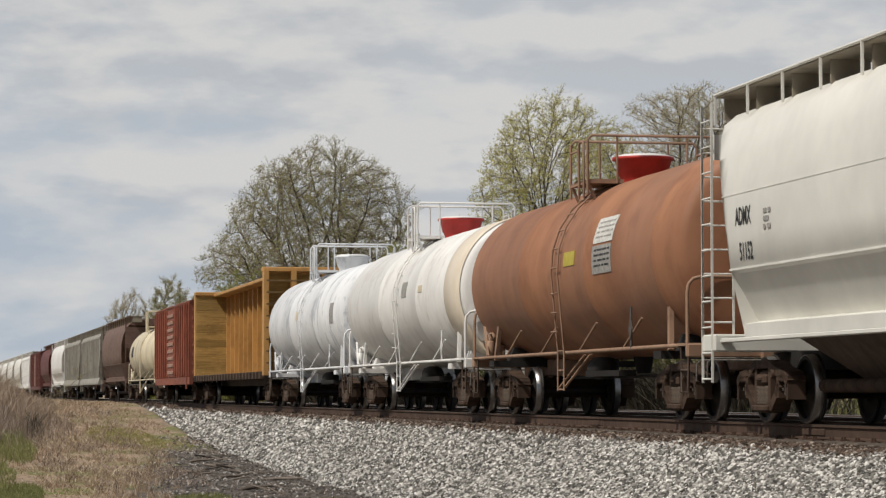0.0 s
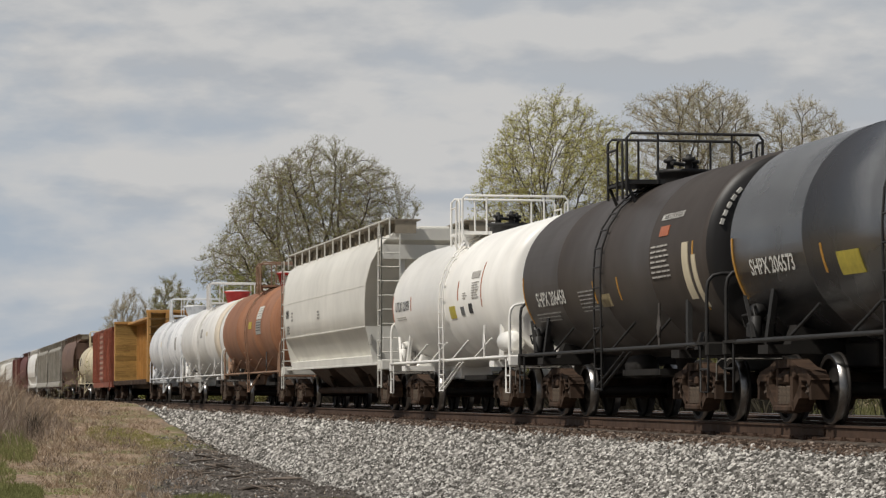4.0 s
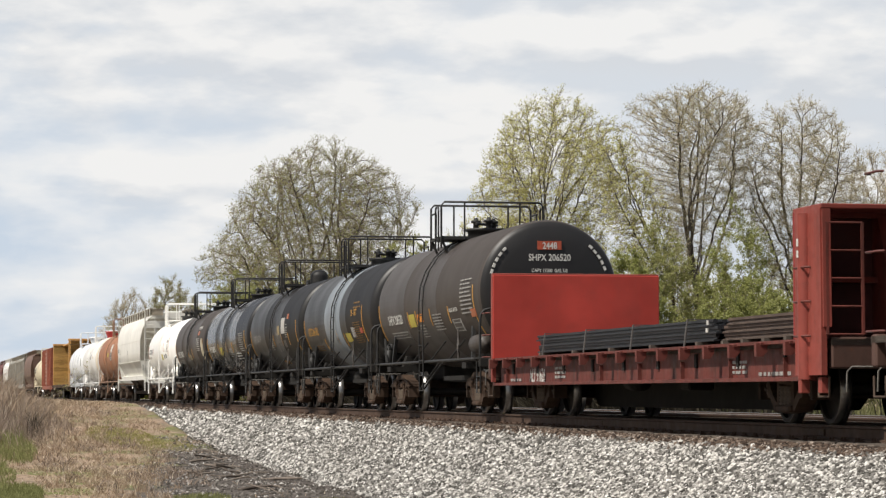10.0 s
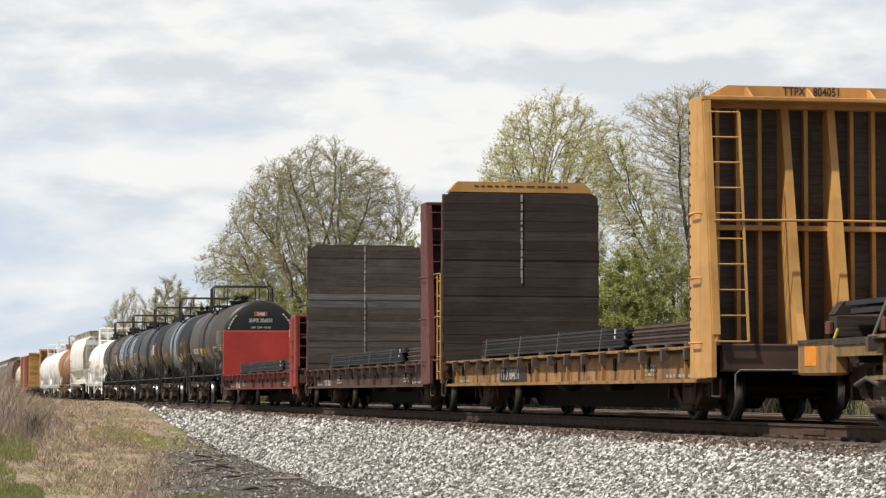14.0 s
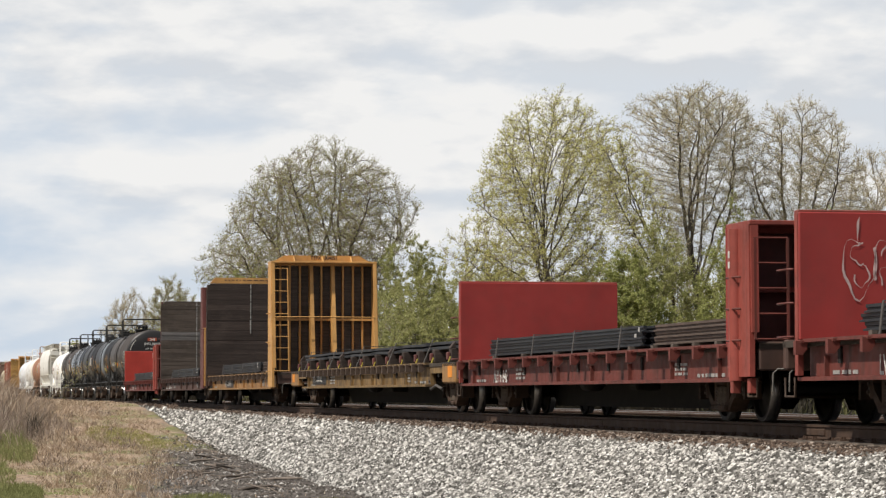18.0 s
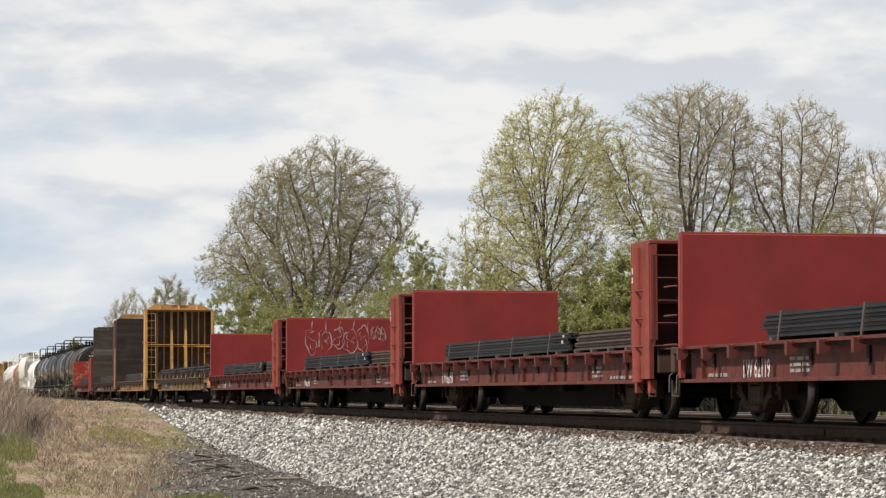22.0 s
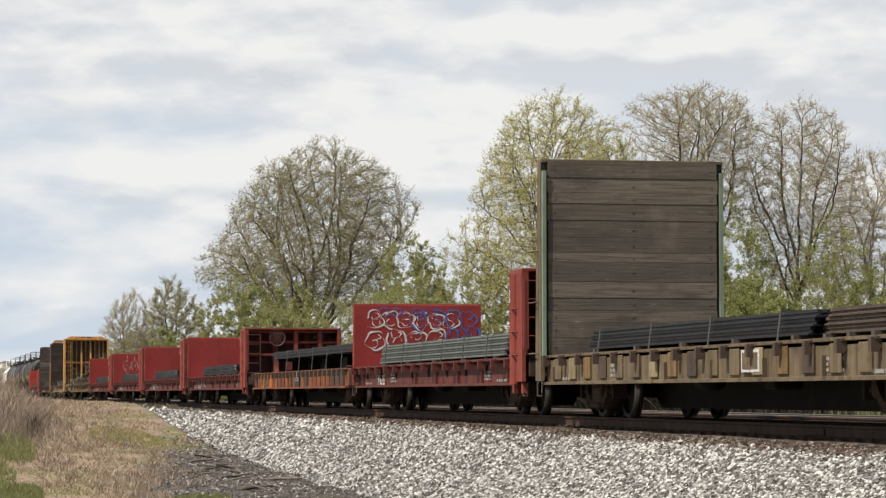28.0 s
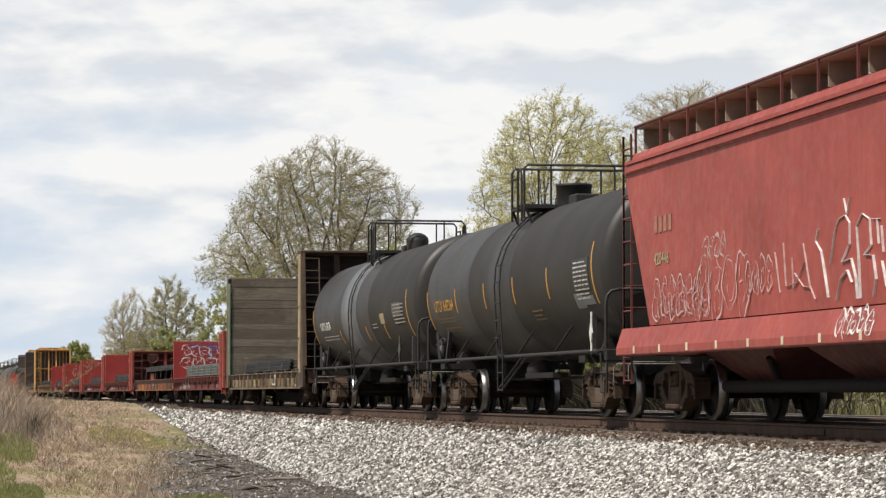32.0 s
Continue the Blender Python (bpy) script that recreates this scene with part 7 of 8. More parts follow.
# ---- grass, weeds and sticks on the bank ----
def blades(name, x, y, height, width, mat, label, seed, lean=0.35, z=None):
    """Grass blades as bent tapering strips rooted at x, y."""
    rng = np.random.default_rng(seed)
    n = x.size
    z = ground_z(x, y) - 0.02 if z is None else z
    a = rng.uniform(0, 6.283, n)
    h = height * rng.uniform(0.5, 1.25, n)
    lx, ly = rng.normal(0, lean, n) * h, rng.normal(0, lean, n) * h
    w = width * rng.uniform(0.6, 1.4, n)
    wx, wy = np.cos(a) * w, np.sin(a) * w * 0.4
    p = np.stack([x, y, z], -1)
    mid = p + np.stack([lx * 0.35, ly * 0.35, h * 0.6], -1)
    tip = p + np.stack([lx, ly, h], -1)
    d = np.stack([wx, wy, np.zeros(n)], -1)
    v = np.stack([p - d, p + d, mid - d * 0.7, mid + d * 0.7, tip], 1)
    k = np.arange(n)[:, None] * 5
    f = np.concatenate([np.concatenate([k, k + 1, k + 3], 1), np.concatenate([k, k + 3, k + 2], 1), np.concatenate([k + 2, k + 3, k + 4], 1)])
    ob = new(name, fast_mesh(name, v.reshape(-1, 3), f, mat))
    return tagged(ob, label, "grass", kind="stuff")


def grow_grass():
    rng = np.random.default_rng(11)
    # dry grass over the whole bank
    n = 80000
    y = 38 + 72 * rng.random(n) ** 0.9
    k = rng.uniform(-0.3, 1.0, n)
    x = -11.9 + k * (6.6 + 0.0 * y)
    bare = (x > -6.1 - 0.11 * (70 - y) + 0.4 * np.sin(y * 0.35) + 0.3 * np.sin(y * 1.1)) & (y < 76)
    keep = ~bare | (rng.random(n) < 0.03)
    patch = bump2(x * 1.0, y * 0.35, 1.1)
    keep &= (patch > -0.3) | (rng.random(n) < 0.4)
    keep &= (((x + 6.7) / 1.0) ** 2 + ((y - 77) / 6.5) ** 2 > rng.uniform(0.5, 1.4, n)) | (rng.random(n) < 0.12)
    x, y = x[keep], y[keep]
    tall = np.clip((y - 60) / 35, 0, 1) * np.clip((-x - 5.2) / 3.5, 0, 1)
    blades("dry_grass", x, y, 0.08 + 0.2 * tall * np.random.default_rng(3).random(x.size), 0.009, STRAW, "dry straw-coloured grass on the bank", 21, 0.85)
    # tall dead weeds on the crest
    n = 5500
    y, x = rng.uniform(82, 112, n), -11.4 + 4.6 * rng.random(n)
    up = np.clip((-8.2 - x) / 2.0, 0, 1)
    keep = bump2(x * 1.3, y * 0.5, 0.9) + 0.6 * up > rng.uniform(-1.2, 0.8, n)
    x, y, up = x[keep], y[keep], up[keep]
    blades("tall_dry_weeds", x, y, 0.16 + 1.2 * up, 0.009, STRAW, "tall dry weeds along the crest of the bank", 22, 0.5)
    n = 15000
    y, x = rng.uniform(80, 108, n), -11.6 + 3.6 * rng.random(n)
    up = np.clip((-8.0 - x) / 2.4, 0, 1)
    keep = bump2(x * 1.1 + 3, y * 0.4, 0.8) > rng.uniform(-0.8, 0.8, n)
    x, y, up = x[keep], y[keep], up[keep]
    blades("tall_dry_weeds", x, y, 0.16 + 1.3 * up * np.random.default_rng(4).random(x.size) ** 0.6, 0.009, DEAD_WEED, "tall grey-brown dead weeds along the crest of the bank", 29, 0.35)
    # green clumps
    def clump(cx, cy, rx, ry, count, height, seed, mat=GRASS):
        r = np.random.default_rng(seed)
        q, s = r.uniform(0, 6.283, count), np.sqrt(r.random(count))
        return blades("green_grass", cx + rx * s * np.cos(q), cy + ry * s * np.sin(q), height, 0.007, mat, "fresh green grass tufts" if mat is GRASS else "short olive-green grass", seed + 50, 0.3)
    clump(-10.75, 47.5, 0.5, 2.2, 3600, 0.14, 31)
    clump(-10.7, 49, 0.5, 3.0, 2200, 0.16, 36)
    clump(-10.9, 58, 0.5, 5.0, 1500, 0.14, 32)
    clump(-10.1, 70, 0.55, 7.0, 2300, 0.24, 39)
    clump(-10.0, 79, 0.5, 6.0, 2000, 0.3, 40)
    clump(-11.0, 66, 0.6, 8.0, 1800, 0.16, 38)
    clump(-6.6, 76, 0.7, 6.0, 8500, 0.06, 33, OLIVE)
    clump(-7.1, 78, 0.7, 5.0, 6500, 0.07, 37, OLIVE)
    clump(-5.8, 73, 0.5, 3.0, 2200, 0.05, 43, OLIVE)
    clump(-8.9, 43.0, 0.5, 1.6, 1800, 0.12, 34)
    clump(-7.6, 47.0, 0.5, 1.0, 900, 0.1, 44)
    clump(-5.55, 44.2, 0.45, 1.4, 1500, 0.13, 35)
    # tufts of longer straw, each blade fanning out of one root
    r = np.random.default_rng(61)
    k = 170
    ty = 45 + 38 * r.random(k)
    tx = -10.2 + r.random(k) * (3.6 - 0.055 * (70 - ty))
    tx, ty = np.repeat(tx, 26), np.repeat(ty, 26)
    x, y = tx + r.normal(0, 0.06, tx.size), ty + r.normal(0, 0.09, tx.size)
    blades("straw_tufts", x, y, np.repeat(0.1 + 0.2 * r.random(k) ** 2, 26), 0.007, STRAW, "tufts of long dry straw on the bank", 62, 0.6)
    k = 150
    ty = 50 + 40 * r.random(k)
    tx = -9.9 + r.random(k) * 3.4
    tx, ty = np.repeat(tx, 18), np.repeat(ty, 18)
    x, y = tx + r.normal(0, 0.1, tx.size), ty + r.normal(0, 0.14, tx.size)
    blades("dead_weeds", x, y, np.repeat(0.1 + 0.16 * r.random(k), 18), 0.009, DEAD_WEED, "low grey-brown dead weeds on the bank", 63, 0.8)
    # a dark dead bush on the slope
    k = 70
    x, y = -9.3 + r.normal(0, 0.1, k), 77 + r.normal(0, 0.8, k)
    blades("dead_bush", x, y, 0.7, 0.009, BRAMBLE, "dark leafless bush on the bank", 64, 0.4)
    k = 2600
    x, y = -9.9 + r.normal(0, 0.55, k), 79 + r.normal(0, 3.0, k)
    blades("tall_dry_weeds", x, y, 0.7 * r.random(k) ** 0.5, 0.008, DEAD_WEED, "grey-brown dead weeds on the bank", 65, 0.4)
    # growth behind the second track: grass, then a low tangle of leaves under the trees
    n = 30000
    y, x = 40 + 290 * rng.random(n) ** 2, 9.0 + 7 * rng.random(n)
    near = np.clip((84 - y) / 10, 0, 1)
    blades("trackside_grass", x, y, 0.16 + 0.75 * near * np.random.default_rng(6).random(n), 0.022, TRACK_GRASS, "green grass behind the second track", 42, 0.35)
    # added dense dark wall, in place of the shade seen under the cars
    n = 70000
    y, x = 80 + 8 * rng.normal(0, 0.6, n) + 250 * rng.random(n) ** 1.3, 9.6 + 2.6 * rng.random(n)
    blades("dead_bramble", x, y, 1.75, 0.032, BRAMBLE, "near-black bramble wall standing in for the shade behind the second track", 41, 0.5)
    # these leaves have the shade under the trees put into their colour
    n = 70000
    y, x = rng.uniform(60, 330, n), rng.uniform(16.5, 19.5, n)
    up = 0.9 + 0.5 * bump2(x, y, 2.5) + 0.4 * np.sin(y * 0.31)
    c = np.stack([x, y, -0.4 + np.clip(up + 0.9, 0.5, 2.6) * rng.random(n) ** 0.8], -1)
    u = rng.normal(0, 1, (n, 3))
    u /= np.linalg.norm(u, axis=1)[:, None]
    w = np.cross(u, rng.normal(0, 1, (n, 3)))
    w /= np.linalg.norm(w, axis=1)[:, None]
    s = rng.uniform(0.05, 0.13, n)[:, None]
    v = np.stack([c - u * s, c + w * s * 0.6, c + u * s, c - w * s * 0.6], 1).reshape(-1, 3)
    tagged(new("undergrowth", fast_mesh("undergrowth", v, np.arange(n * 4).reshape(-1, 4), LOW_LEAF)), "low tangle of dead and green leaves under the trees, coloured dark as shade", "undergrowth", kind="stuff")


grow_grass()


def sticks():
    rnd = random.Random(19)
    first = None
    for i in range(42):
        y = rnd.gauss(62, 5.0) if i < 32 else rnd.uniform(46, 56)
        x = -5.7 - (64 - y) * 0.03 + rnd.gauss(0, 0.5)
        ln, rad, a = rnd.uniform(0.2, 1.0) ** 1.3 * 1.2, rnd.uniform(0.01, 0.034), rnd.uniform(-1.57, 1.57)
        m = M()
        b = rnd.uniform(-0.06, 0.06)
        pts = [(-ln / 2, 0, rad), (-ln * 0.15, b, rad * 1.4), (ln * 0.2, b * 0.4, rad * 1.1), (ln / 2, b, rad)]
        m.tube(pts, [rad, rad * 0.95, rad * 0.8, rad * 0.5], 6)
        if ln > 0.9:
            m.tube([pts[1], (ln * 0.05, b + 0.16, rad * 2), (ln * 0.2, b + 0.24, rad * 1.5)], [rad * 0.6, rad * 0.5, rad * 0.3], 5)
        ob = new("stick", m.mesh("stick", STICK if i % 3 else TIE))
        z = float(ground_z(np.array([x]), np.array([y]))[0])
        zb = float(bed_z(np.array([x]))[0])
        ob.matrix_world = pose(x, y, max(z, zb) + 0.01, 0, rnd.uniform(-11, 11), math.degrees(a))
        tagged(ob, "dead grey stick lying on dark soil" if i % 3 else "dark rotten stick lying on dark soil", "stick", "sticks beside the track")


sticks()


# ---- trees ----
class Crown:
    """The outline of a crown: rows of (height, radius, sideways shift), lowest first, with lobes all round."""

    def __init__(self, rows, seed, lobes=0.1):
        self.z, self.r, self.s = (np.array(c, float) for c in zip(*rows))
        self.lob = np.random.default_rng(seed + 900).uniform(0, 6.28, 3)
        self.lobes = lobes

    def radius(self, z, a):
        wave = 0.5 * np.sin(3 * a + self.lob[0] + 0.35 * z) + 0.6 * np.sin(5 * a - 0.6 * z + self.lob[1]) + 0.4 * np.sin(8 * a + 1.3 * z + self.lob[2])
        return np.interp(z, self.z, self.r, 0.0, 0.0) * (1 + self.lobes * wave)

    def shift(self, z):
        return np.interp(z, self.z, self.s)

    def holds(self, p):
        x = p[0] - self.shift(p[2])
        return math.hypot(x, p[1]) < self.radius(p[2], math.atan2(p[1], x))

    def fill(self, rng, n):
        """n points in the crown, thicker towards its outside."""
        grid = np.linspace(self.z[0], self.z[-1], 300)
        w = np.interp(grid, self.z, self.r) ** 2 + 0.02
        z = rng.choice(grid, n, p=w / w.sum()) + rng.uniform(-0.05, 0.05, n)
        a = rng.uniform(0, 6.283, n)
        r = self.radius(z, a) * rng.random(n) ** 0.4
        return np.stack([self.shift(z) + r * np.cos(a), r * np.sin(a), z], -1)


def skeleton(rng, crown, trunk_top, limbs, angles, start, reach, lift, points, step, rise=0.3):
    """Stems that grow towards the points of the crown: places and parents of their joints."""
    top = crown.z[-1]
    pos, par = [np.zeros(3)], [-1]

    def add(p, k):
        pos.append(np.array(p, float))
        par.append(k)
        return len(pos) - 1

    bend = rng.uniform(-0.15, 0.15, 2)
    k, trunk = 0, [0]
    for z in np.arange(step, trunk_top + 0.01, step):
        q = z / trunk_top
        wob = 0.02 * top * math.sin(3.1 * q + bend[0] * 9) * q
        k = add((float(crown.shift(max(z, crown.z[0]))) * q ** 1.3 + wob, bend[1] * z * 0.15, z), k)
        trunk.append(k)
    for i in range(limbs):
        q = (i + 0.5) / limbs
        j = trunk[min(len(trunk) - 1, int((start + (1 - start) * q) * (len(trunk) - 1) + 0.5))]
        t = math.radians(angles[0] + (angles[1] - angles[0]) * q + rng.uniform(-6, 6))
        a = i * 2.39996 + rng.uniform(-0.25, 0.25)
        d = np.array([math.cos(a) * math.sin(t), math.sin(a) * math.sin(t), math.cos(t)])
        p, path = pos[j], []
        for _ in range(200):
            d = d + np.array([0, 0, lift * step]) + rng.normal(0, 0.07, 3)
            d = d / np.linalg.norm(d)
            p = p + d * step
            path.append(p)
            if len(path) > 4 and p[2] > crown.z[0] and not crown.holds(p):
                break
        k = j
        for p in path[:max(3, int(len(path) * reach))]:
            k = add(p, k)
    pts = crown.fill(rng, points)
    n = len(pos)
    P = np.zeros((40000, 3))
    P[:n] = pos
    kids = np.zeros(40000, int)
    gap = np.full(len(pts), 1e9)
    near = np.zeros(len(pts), int)

    def meet(a, b):
        d = np.linalg.norm(pts[:, None, :] - P[None, a:b, :], axis=2)
        i = d.argmin(1)
        v = d[np.arange(len(pts)), i]
        hit = v < gap
        gap[hit], near[hit] = v[hit], i[hit] + a

    meet(0, n)
    for _ in range(90):
        keep = gap > step * 1.7
        pts, gap, near = pts[keep], gap[keep], near[keep]
        if not len(pts):
            break
        free = kids[near] < 4
        if not free.any():
            break
        pull = np.zeros((n, 3))
        v = pts[free] - P[near[free]]
        np.add.at(pull, near[free], v / np.linalg.norm(v, axis=1)[:, None])
        at = np.unique(near[free])
        d = pull[at]
        d = d / (np.linalg.norm(d, axis=1)[:, None] + 1e-6) + rng.normal(0, 0.16, (len(at), 3)) + np.array([0, 0, rise])
        d = d / np.linalg.norm(d, axis=1)[:, None]
        if n + len(at) > 39000:
            break
        P[n:n + len(at)] = P[at] + d * step
        par.extend(at.tolist())
        kids[at] += 1
        meet(n, n + len(at))
        n += len(at)
    P, par = P[:n], np.array(par)
    # ease the joints
    inner = par.copy()
    inner[0] = 0
    for _ in range(2):
        mean, cnt = np.zeros((n, 3)), np.zeros(n)
        np.add.at(mean, inner[1:], P[1:])
        np.add.at(cnt, inner[1:], 1)
        ok = cnt > 0
        mean[ok] /= cnt[ok][:, None]
        Q = P.copy()
        Q[ok] = P[ok] * 0.5 + (P[inner[ok]] + mean[ok]) * 0.25
        Q[0] = P[0]
        P = Q
    return P, par


def grow_tree(name, x, y, rows, label, seed, bark, twig_mat, leaf=None, trunk_top=5.0, limbs=9, angles=(75, 10), start=0.5, reach=0.5, lift=0.05, points=1800,
              step=0.3, tip=0.011, pipe=2.25, twigs=3000, twig=0.55, leaves=0, leaf_size=0.04, group="", lobes=0.1, spray=0.4, up=0.35):
    """A tree or shrub: trunk and limbs, branches that fill the crown, twigs, and small leaves at the twigs' ends."""
    rng = np.random.default_rng(seed)
    z0 = float(ground_z(np.array([float(x)]), np.array([float(y)]))[0]) - 0.1
    P, par = skeleton(rng, Crown(rows, seed, lobes), trunk_top, limbs, angles, start, reach, lift, points, step)
    n = len(P)
    acc = np.zeros(n)
    main = np.full(n, -1)
    for i in range(n - 1, 0, -1):
        if acc[i] == 0:
            acc[i] = tip ** pipe
        k = par[i]
        acc[k] += acc[i]
        if main[k] < 0 or acc[i] > acc[main[k]]:
            main[k] = i
    rad = acc ** (1 / pipe)
    rootob = new(name)
    rootob.location = (x, y, z0)
    tagged(rootob, label, name, group)
    m = M()
    for i in range(n):
        if i and main[par[i]] == i:
            continue
        chain = [par[i]] if i else []
        k = i
        while k >= 0:
            chain.append(k)
            k = main[k]
        if len(chain) < 2:
            continue
        rr = [rad[c] for c in chain]
        if i:
            rr[0] = rr[1]
        m.tube([tuple(P[c]) for c in chain], rr, 9 if rr[0] > 0.12 else 5 if rr[0] > 0.03 else 3)
    part("trunk", m, bark, rootob)
    # twigs: slim three-sided slivers along the thin branches, each with a bend and a side shoot
    thin = np.where((rad < tip * 2.4) & (np.arange(n) > 1))[0]
    thin = rng.choice(thin, twigs)
    q = rng.random((len(thin), 1))
    A = P[thin] * q + P[par[thin]] * (1 - q)
    W = P[thin] - P[par[thin]]
    W /= np.linalg.norm(W, axis=1)[:, None] + 1e-9
    n = len(A)
    dv = W * 0.75 + rng.normal(0, spray, (n, 3)) + np.array([0, 0, up])
    dv /= np.linalg.norm(dv, axis=1)[:, None]
    ln = (twig * rng.uniform(0.35, 1.15, n))[:, None]
    mid = A + dv * ln * 0.5 + rng.normal(0, 0.03, (n, 3)) * twig
    end = A + dv * ln + rng.normal(0, 0.09, (n, 3)) * twig + np.array([0, 0, 0.08]) * twig
    pick = rng.integers(0, n, n)
    dv2 = dv[pick] + rng.normal(0, 0.55, (n, 3))
    dv2 /= np.linalg.norm(dv2, axis=1)[:, None]
    side = mid[pick]
    end2 = side + dv2 * ln[pick] * 0.55
    S, E = np.concatenate([A, mid, side]), np.concatenate([mid, end, end2])
    ra = np.concatenate([np.full(n, tip * 0.85), np.full(n, tip * 0.6), np.full(n, tip * 0.6)])[:, None]
    ax = E - S
    u = np.cross(ax, np.array([0.31, 0.52, 0.79]))
    u /= np.linalg.norm(u, axis=1)[:, None] + 1e-9
    w = np.cross(ax, u)
    w /= np.linalg.norm(w, axis=1)[:, None] + 1e-9
    ring = [(1.0, 0.0), (-0.5, 0.87), (-0.5, -0.87)]
    V = np.stack([S + u * ra * c + w * ra * s for c, s in ring] + [E + ax * 0.15], 1).reshape(-1, 3)
    k = np.arange(len(S))[:, None] * 4
    F = np.concatenate([np.concatenate([k + i, k + (i + 1) % 3, k + 3], 1) for i in range(3)])
    tw = part("twig_mass", fast_mesh("twig_mass", V, F, twig_mat), None, rootob)
    tw["kind"] = "stuff"
    if leaves:
        ea, eb = np.concatenate([mid, side]), np.concatenate([end, end2])
        k = leaves
        i = rng.integers(0, len(ea), k)
        q = rng.random((k, 1)) * 0.7 + 0.4
        c = ea[i] * (1 - q) + eb[i] * q + rng.normal(0, leaf_size * 0.8, (k, 3))
        u = rng.normal(0, 1, (k, 3))
        u /= np.linalg.norm(u, axis=1)[:, None]
        w = np.cross(u, rng.normal(0, 1, (k, 3)))
        w /= np.linalg.norm(w, axis=1)[:, None]
        s = (leaf_size * rng.uniform(0.5, 1.3, k))[:, None]
        v = np.stack([c - u * s, c + u * s + w * s * 0.55, c + u * s * 0.6 - w * s * 0.6], 1).reshape(-1, 3)
        cr = part("crown", fast_mesh("crown", v, np.arange(k * 3).reshape(-1, 3), leaf), None, rootob)
        cr["kind"] = "stuff"
    return rootob


def bush_rows(height, spread):
    """The outline of a rounded bush."""
    return [(height * q, spread * r, 0.0) for q, r in ((0.04, 0.75), (0.2, 0.95), (0.42, 1.0), (0.62, 0.88), (0.8, 0.62), (0.93, 0.32), (1.0, 0.08))]


def build_trees():
    t = grow_tree
    g = "trees behind the tracks"
    t("tree", 14.9, 190, [(6.0, 3.6, -1.2), (7.0, 5.6, -1.4), (8.5, 6.8, -1.5), (9.7, 7.1, -1.4), (10.8, 7.0, -1.0), (12.0, 6.7, -0.4), (13.2, 6.6, -0.2), (14.4, 6.2, 0), (15.6, 5.3, -0.1), (16.8, 4.1, -0.1), (17.9, 2.2, 0), (18.7, 0.6, 0)],
      "broad bare-branched tree with a few olive spring leaves", 4, BARK, TWIG, BUD_OLIVE, trunk_top=5.8, limbs=30, angles=(80, 3), start=0.55, reach=0.9, lift=0.025,
      points=11000, step=0.28, tip=0.0125, pipe=2.25, twigs=28000, twig=0.7, leaves=75000, leaf_size=0.05, group=g, lobes=0.09)
    t("tree", 17.65, 130, [(4.6, 2.6, -0.8), (5.8, 3.4, -0.9), (6.8, 3.9, -1.1), (7.8, 3.9, -1.1), (8.6, 3.7, -0.9), (9.4, 3.5, -0.75), (10.2, 3.7, -0.6), (11.3, 3.5, -0.3), (12.2, 3.6, -0.1), (13.0, 3.3, 0.1), (13.8, 2.7, 0.1), (14.6, 1.8, -0.1), (15.4, 0.7, 0.2)],
      "upright tree with yellow-green spring leaves", 8, BARK, TWIG, BUD_YELLOW, trunk_top=10.0, limbs=34, angles=(82, 8), start=0.36, reach=0.8, lift=0.09,
      points=4600, step=0.22, tip=0.0085, pipe=2.25, twigs=13000, twig=0.55, leaves=60000, leaf_size=0.044, group=g, lobes=0.16)
    t("tree", 23.9, 127, [(6.2, 1.2, 0), (7.6, 1.6, 0), (8.7, 2.0, 0), (9.8, 2.6, 0), (11.0, 2.8, 0), (12.0, 2.9, 0), (13.1, 3.1, 0), (14.1, 3.2, -0.1), (14.8, 2.7, -0.1), (15.2, 1.6, 0.1), (15.6, 0.5, 0.15)],
      "tall tree with bare grey-brown spreading limbs", 15, BARK, TWIG_GREY, BUD_PALE, trunk_top=7.0, limbs=16, angles=(56, 4), start=0.5, reach=0.85, lift=0.06,
      points=4000, step=0.21, tip=0.009, pipe=2.15, twigs=15000, twig=0.45, leaves=22000, leaf_size=0.036, group=g, lobes=0.14, spray=0.5)
    t("tree", 28.3, 128, [(5.6, 1.8, 0.8), (7.0, 2.5, 1.0), (8.4, 2.8, 1.0), (9.6, 3.0, 1.0), (10.8, 3.1, 1.0), (12.0, 3.0, 1.0), (13.0, 2.8, 1.0), (14.0, 2.2, 1.0), (14.6, 1.4, 1.0), (15.2, 0.6, 1.0)],
      "tall tree with bare grey-brown spreading limbs", 24, BARK, TWIG_GREY, BUD_PALE, trunk_top=6.2, limbs=14, angles=(70, 4), start=0.45, reach=0.85, lift=0.08,
      points=3700, step=0.21, tip=0.009, pipe=2.15, twigs=14000, twig=0.45, leaves=22000, leaf_size=0.036, group=g, lobes=0.14, spray=0.5)
    t("tree", 22.1, 124, [(5.0, 1.1, -0.7), (6.5, 1.4, -1.1), (8.0, 1.7, -1.7), (9.5, 1.7, -2.3), (11.0, 1.5, -2.9), (12.2, 1.1, -3.3), (13.2, 0.5, -3.6)],
      "slim leaning tree with yellow-green spring leaves", 19, BARK, TWIG, BUD_YELLOW, trunk_top=10.0, limbs=16, angles=(55, 12), start=0.4, reach=0.8, lift=0.1,
      points=1500, step=0.22, tip=0.0085, pipe=2.3, twigs=4000, twig=0.5, leaves=17000, leaf_size=0.044, group=g, lobes=0.16)
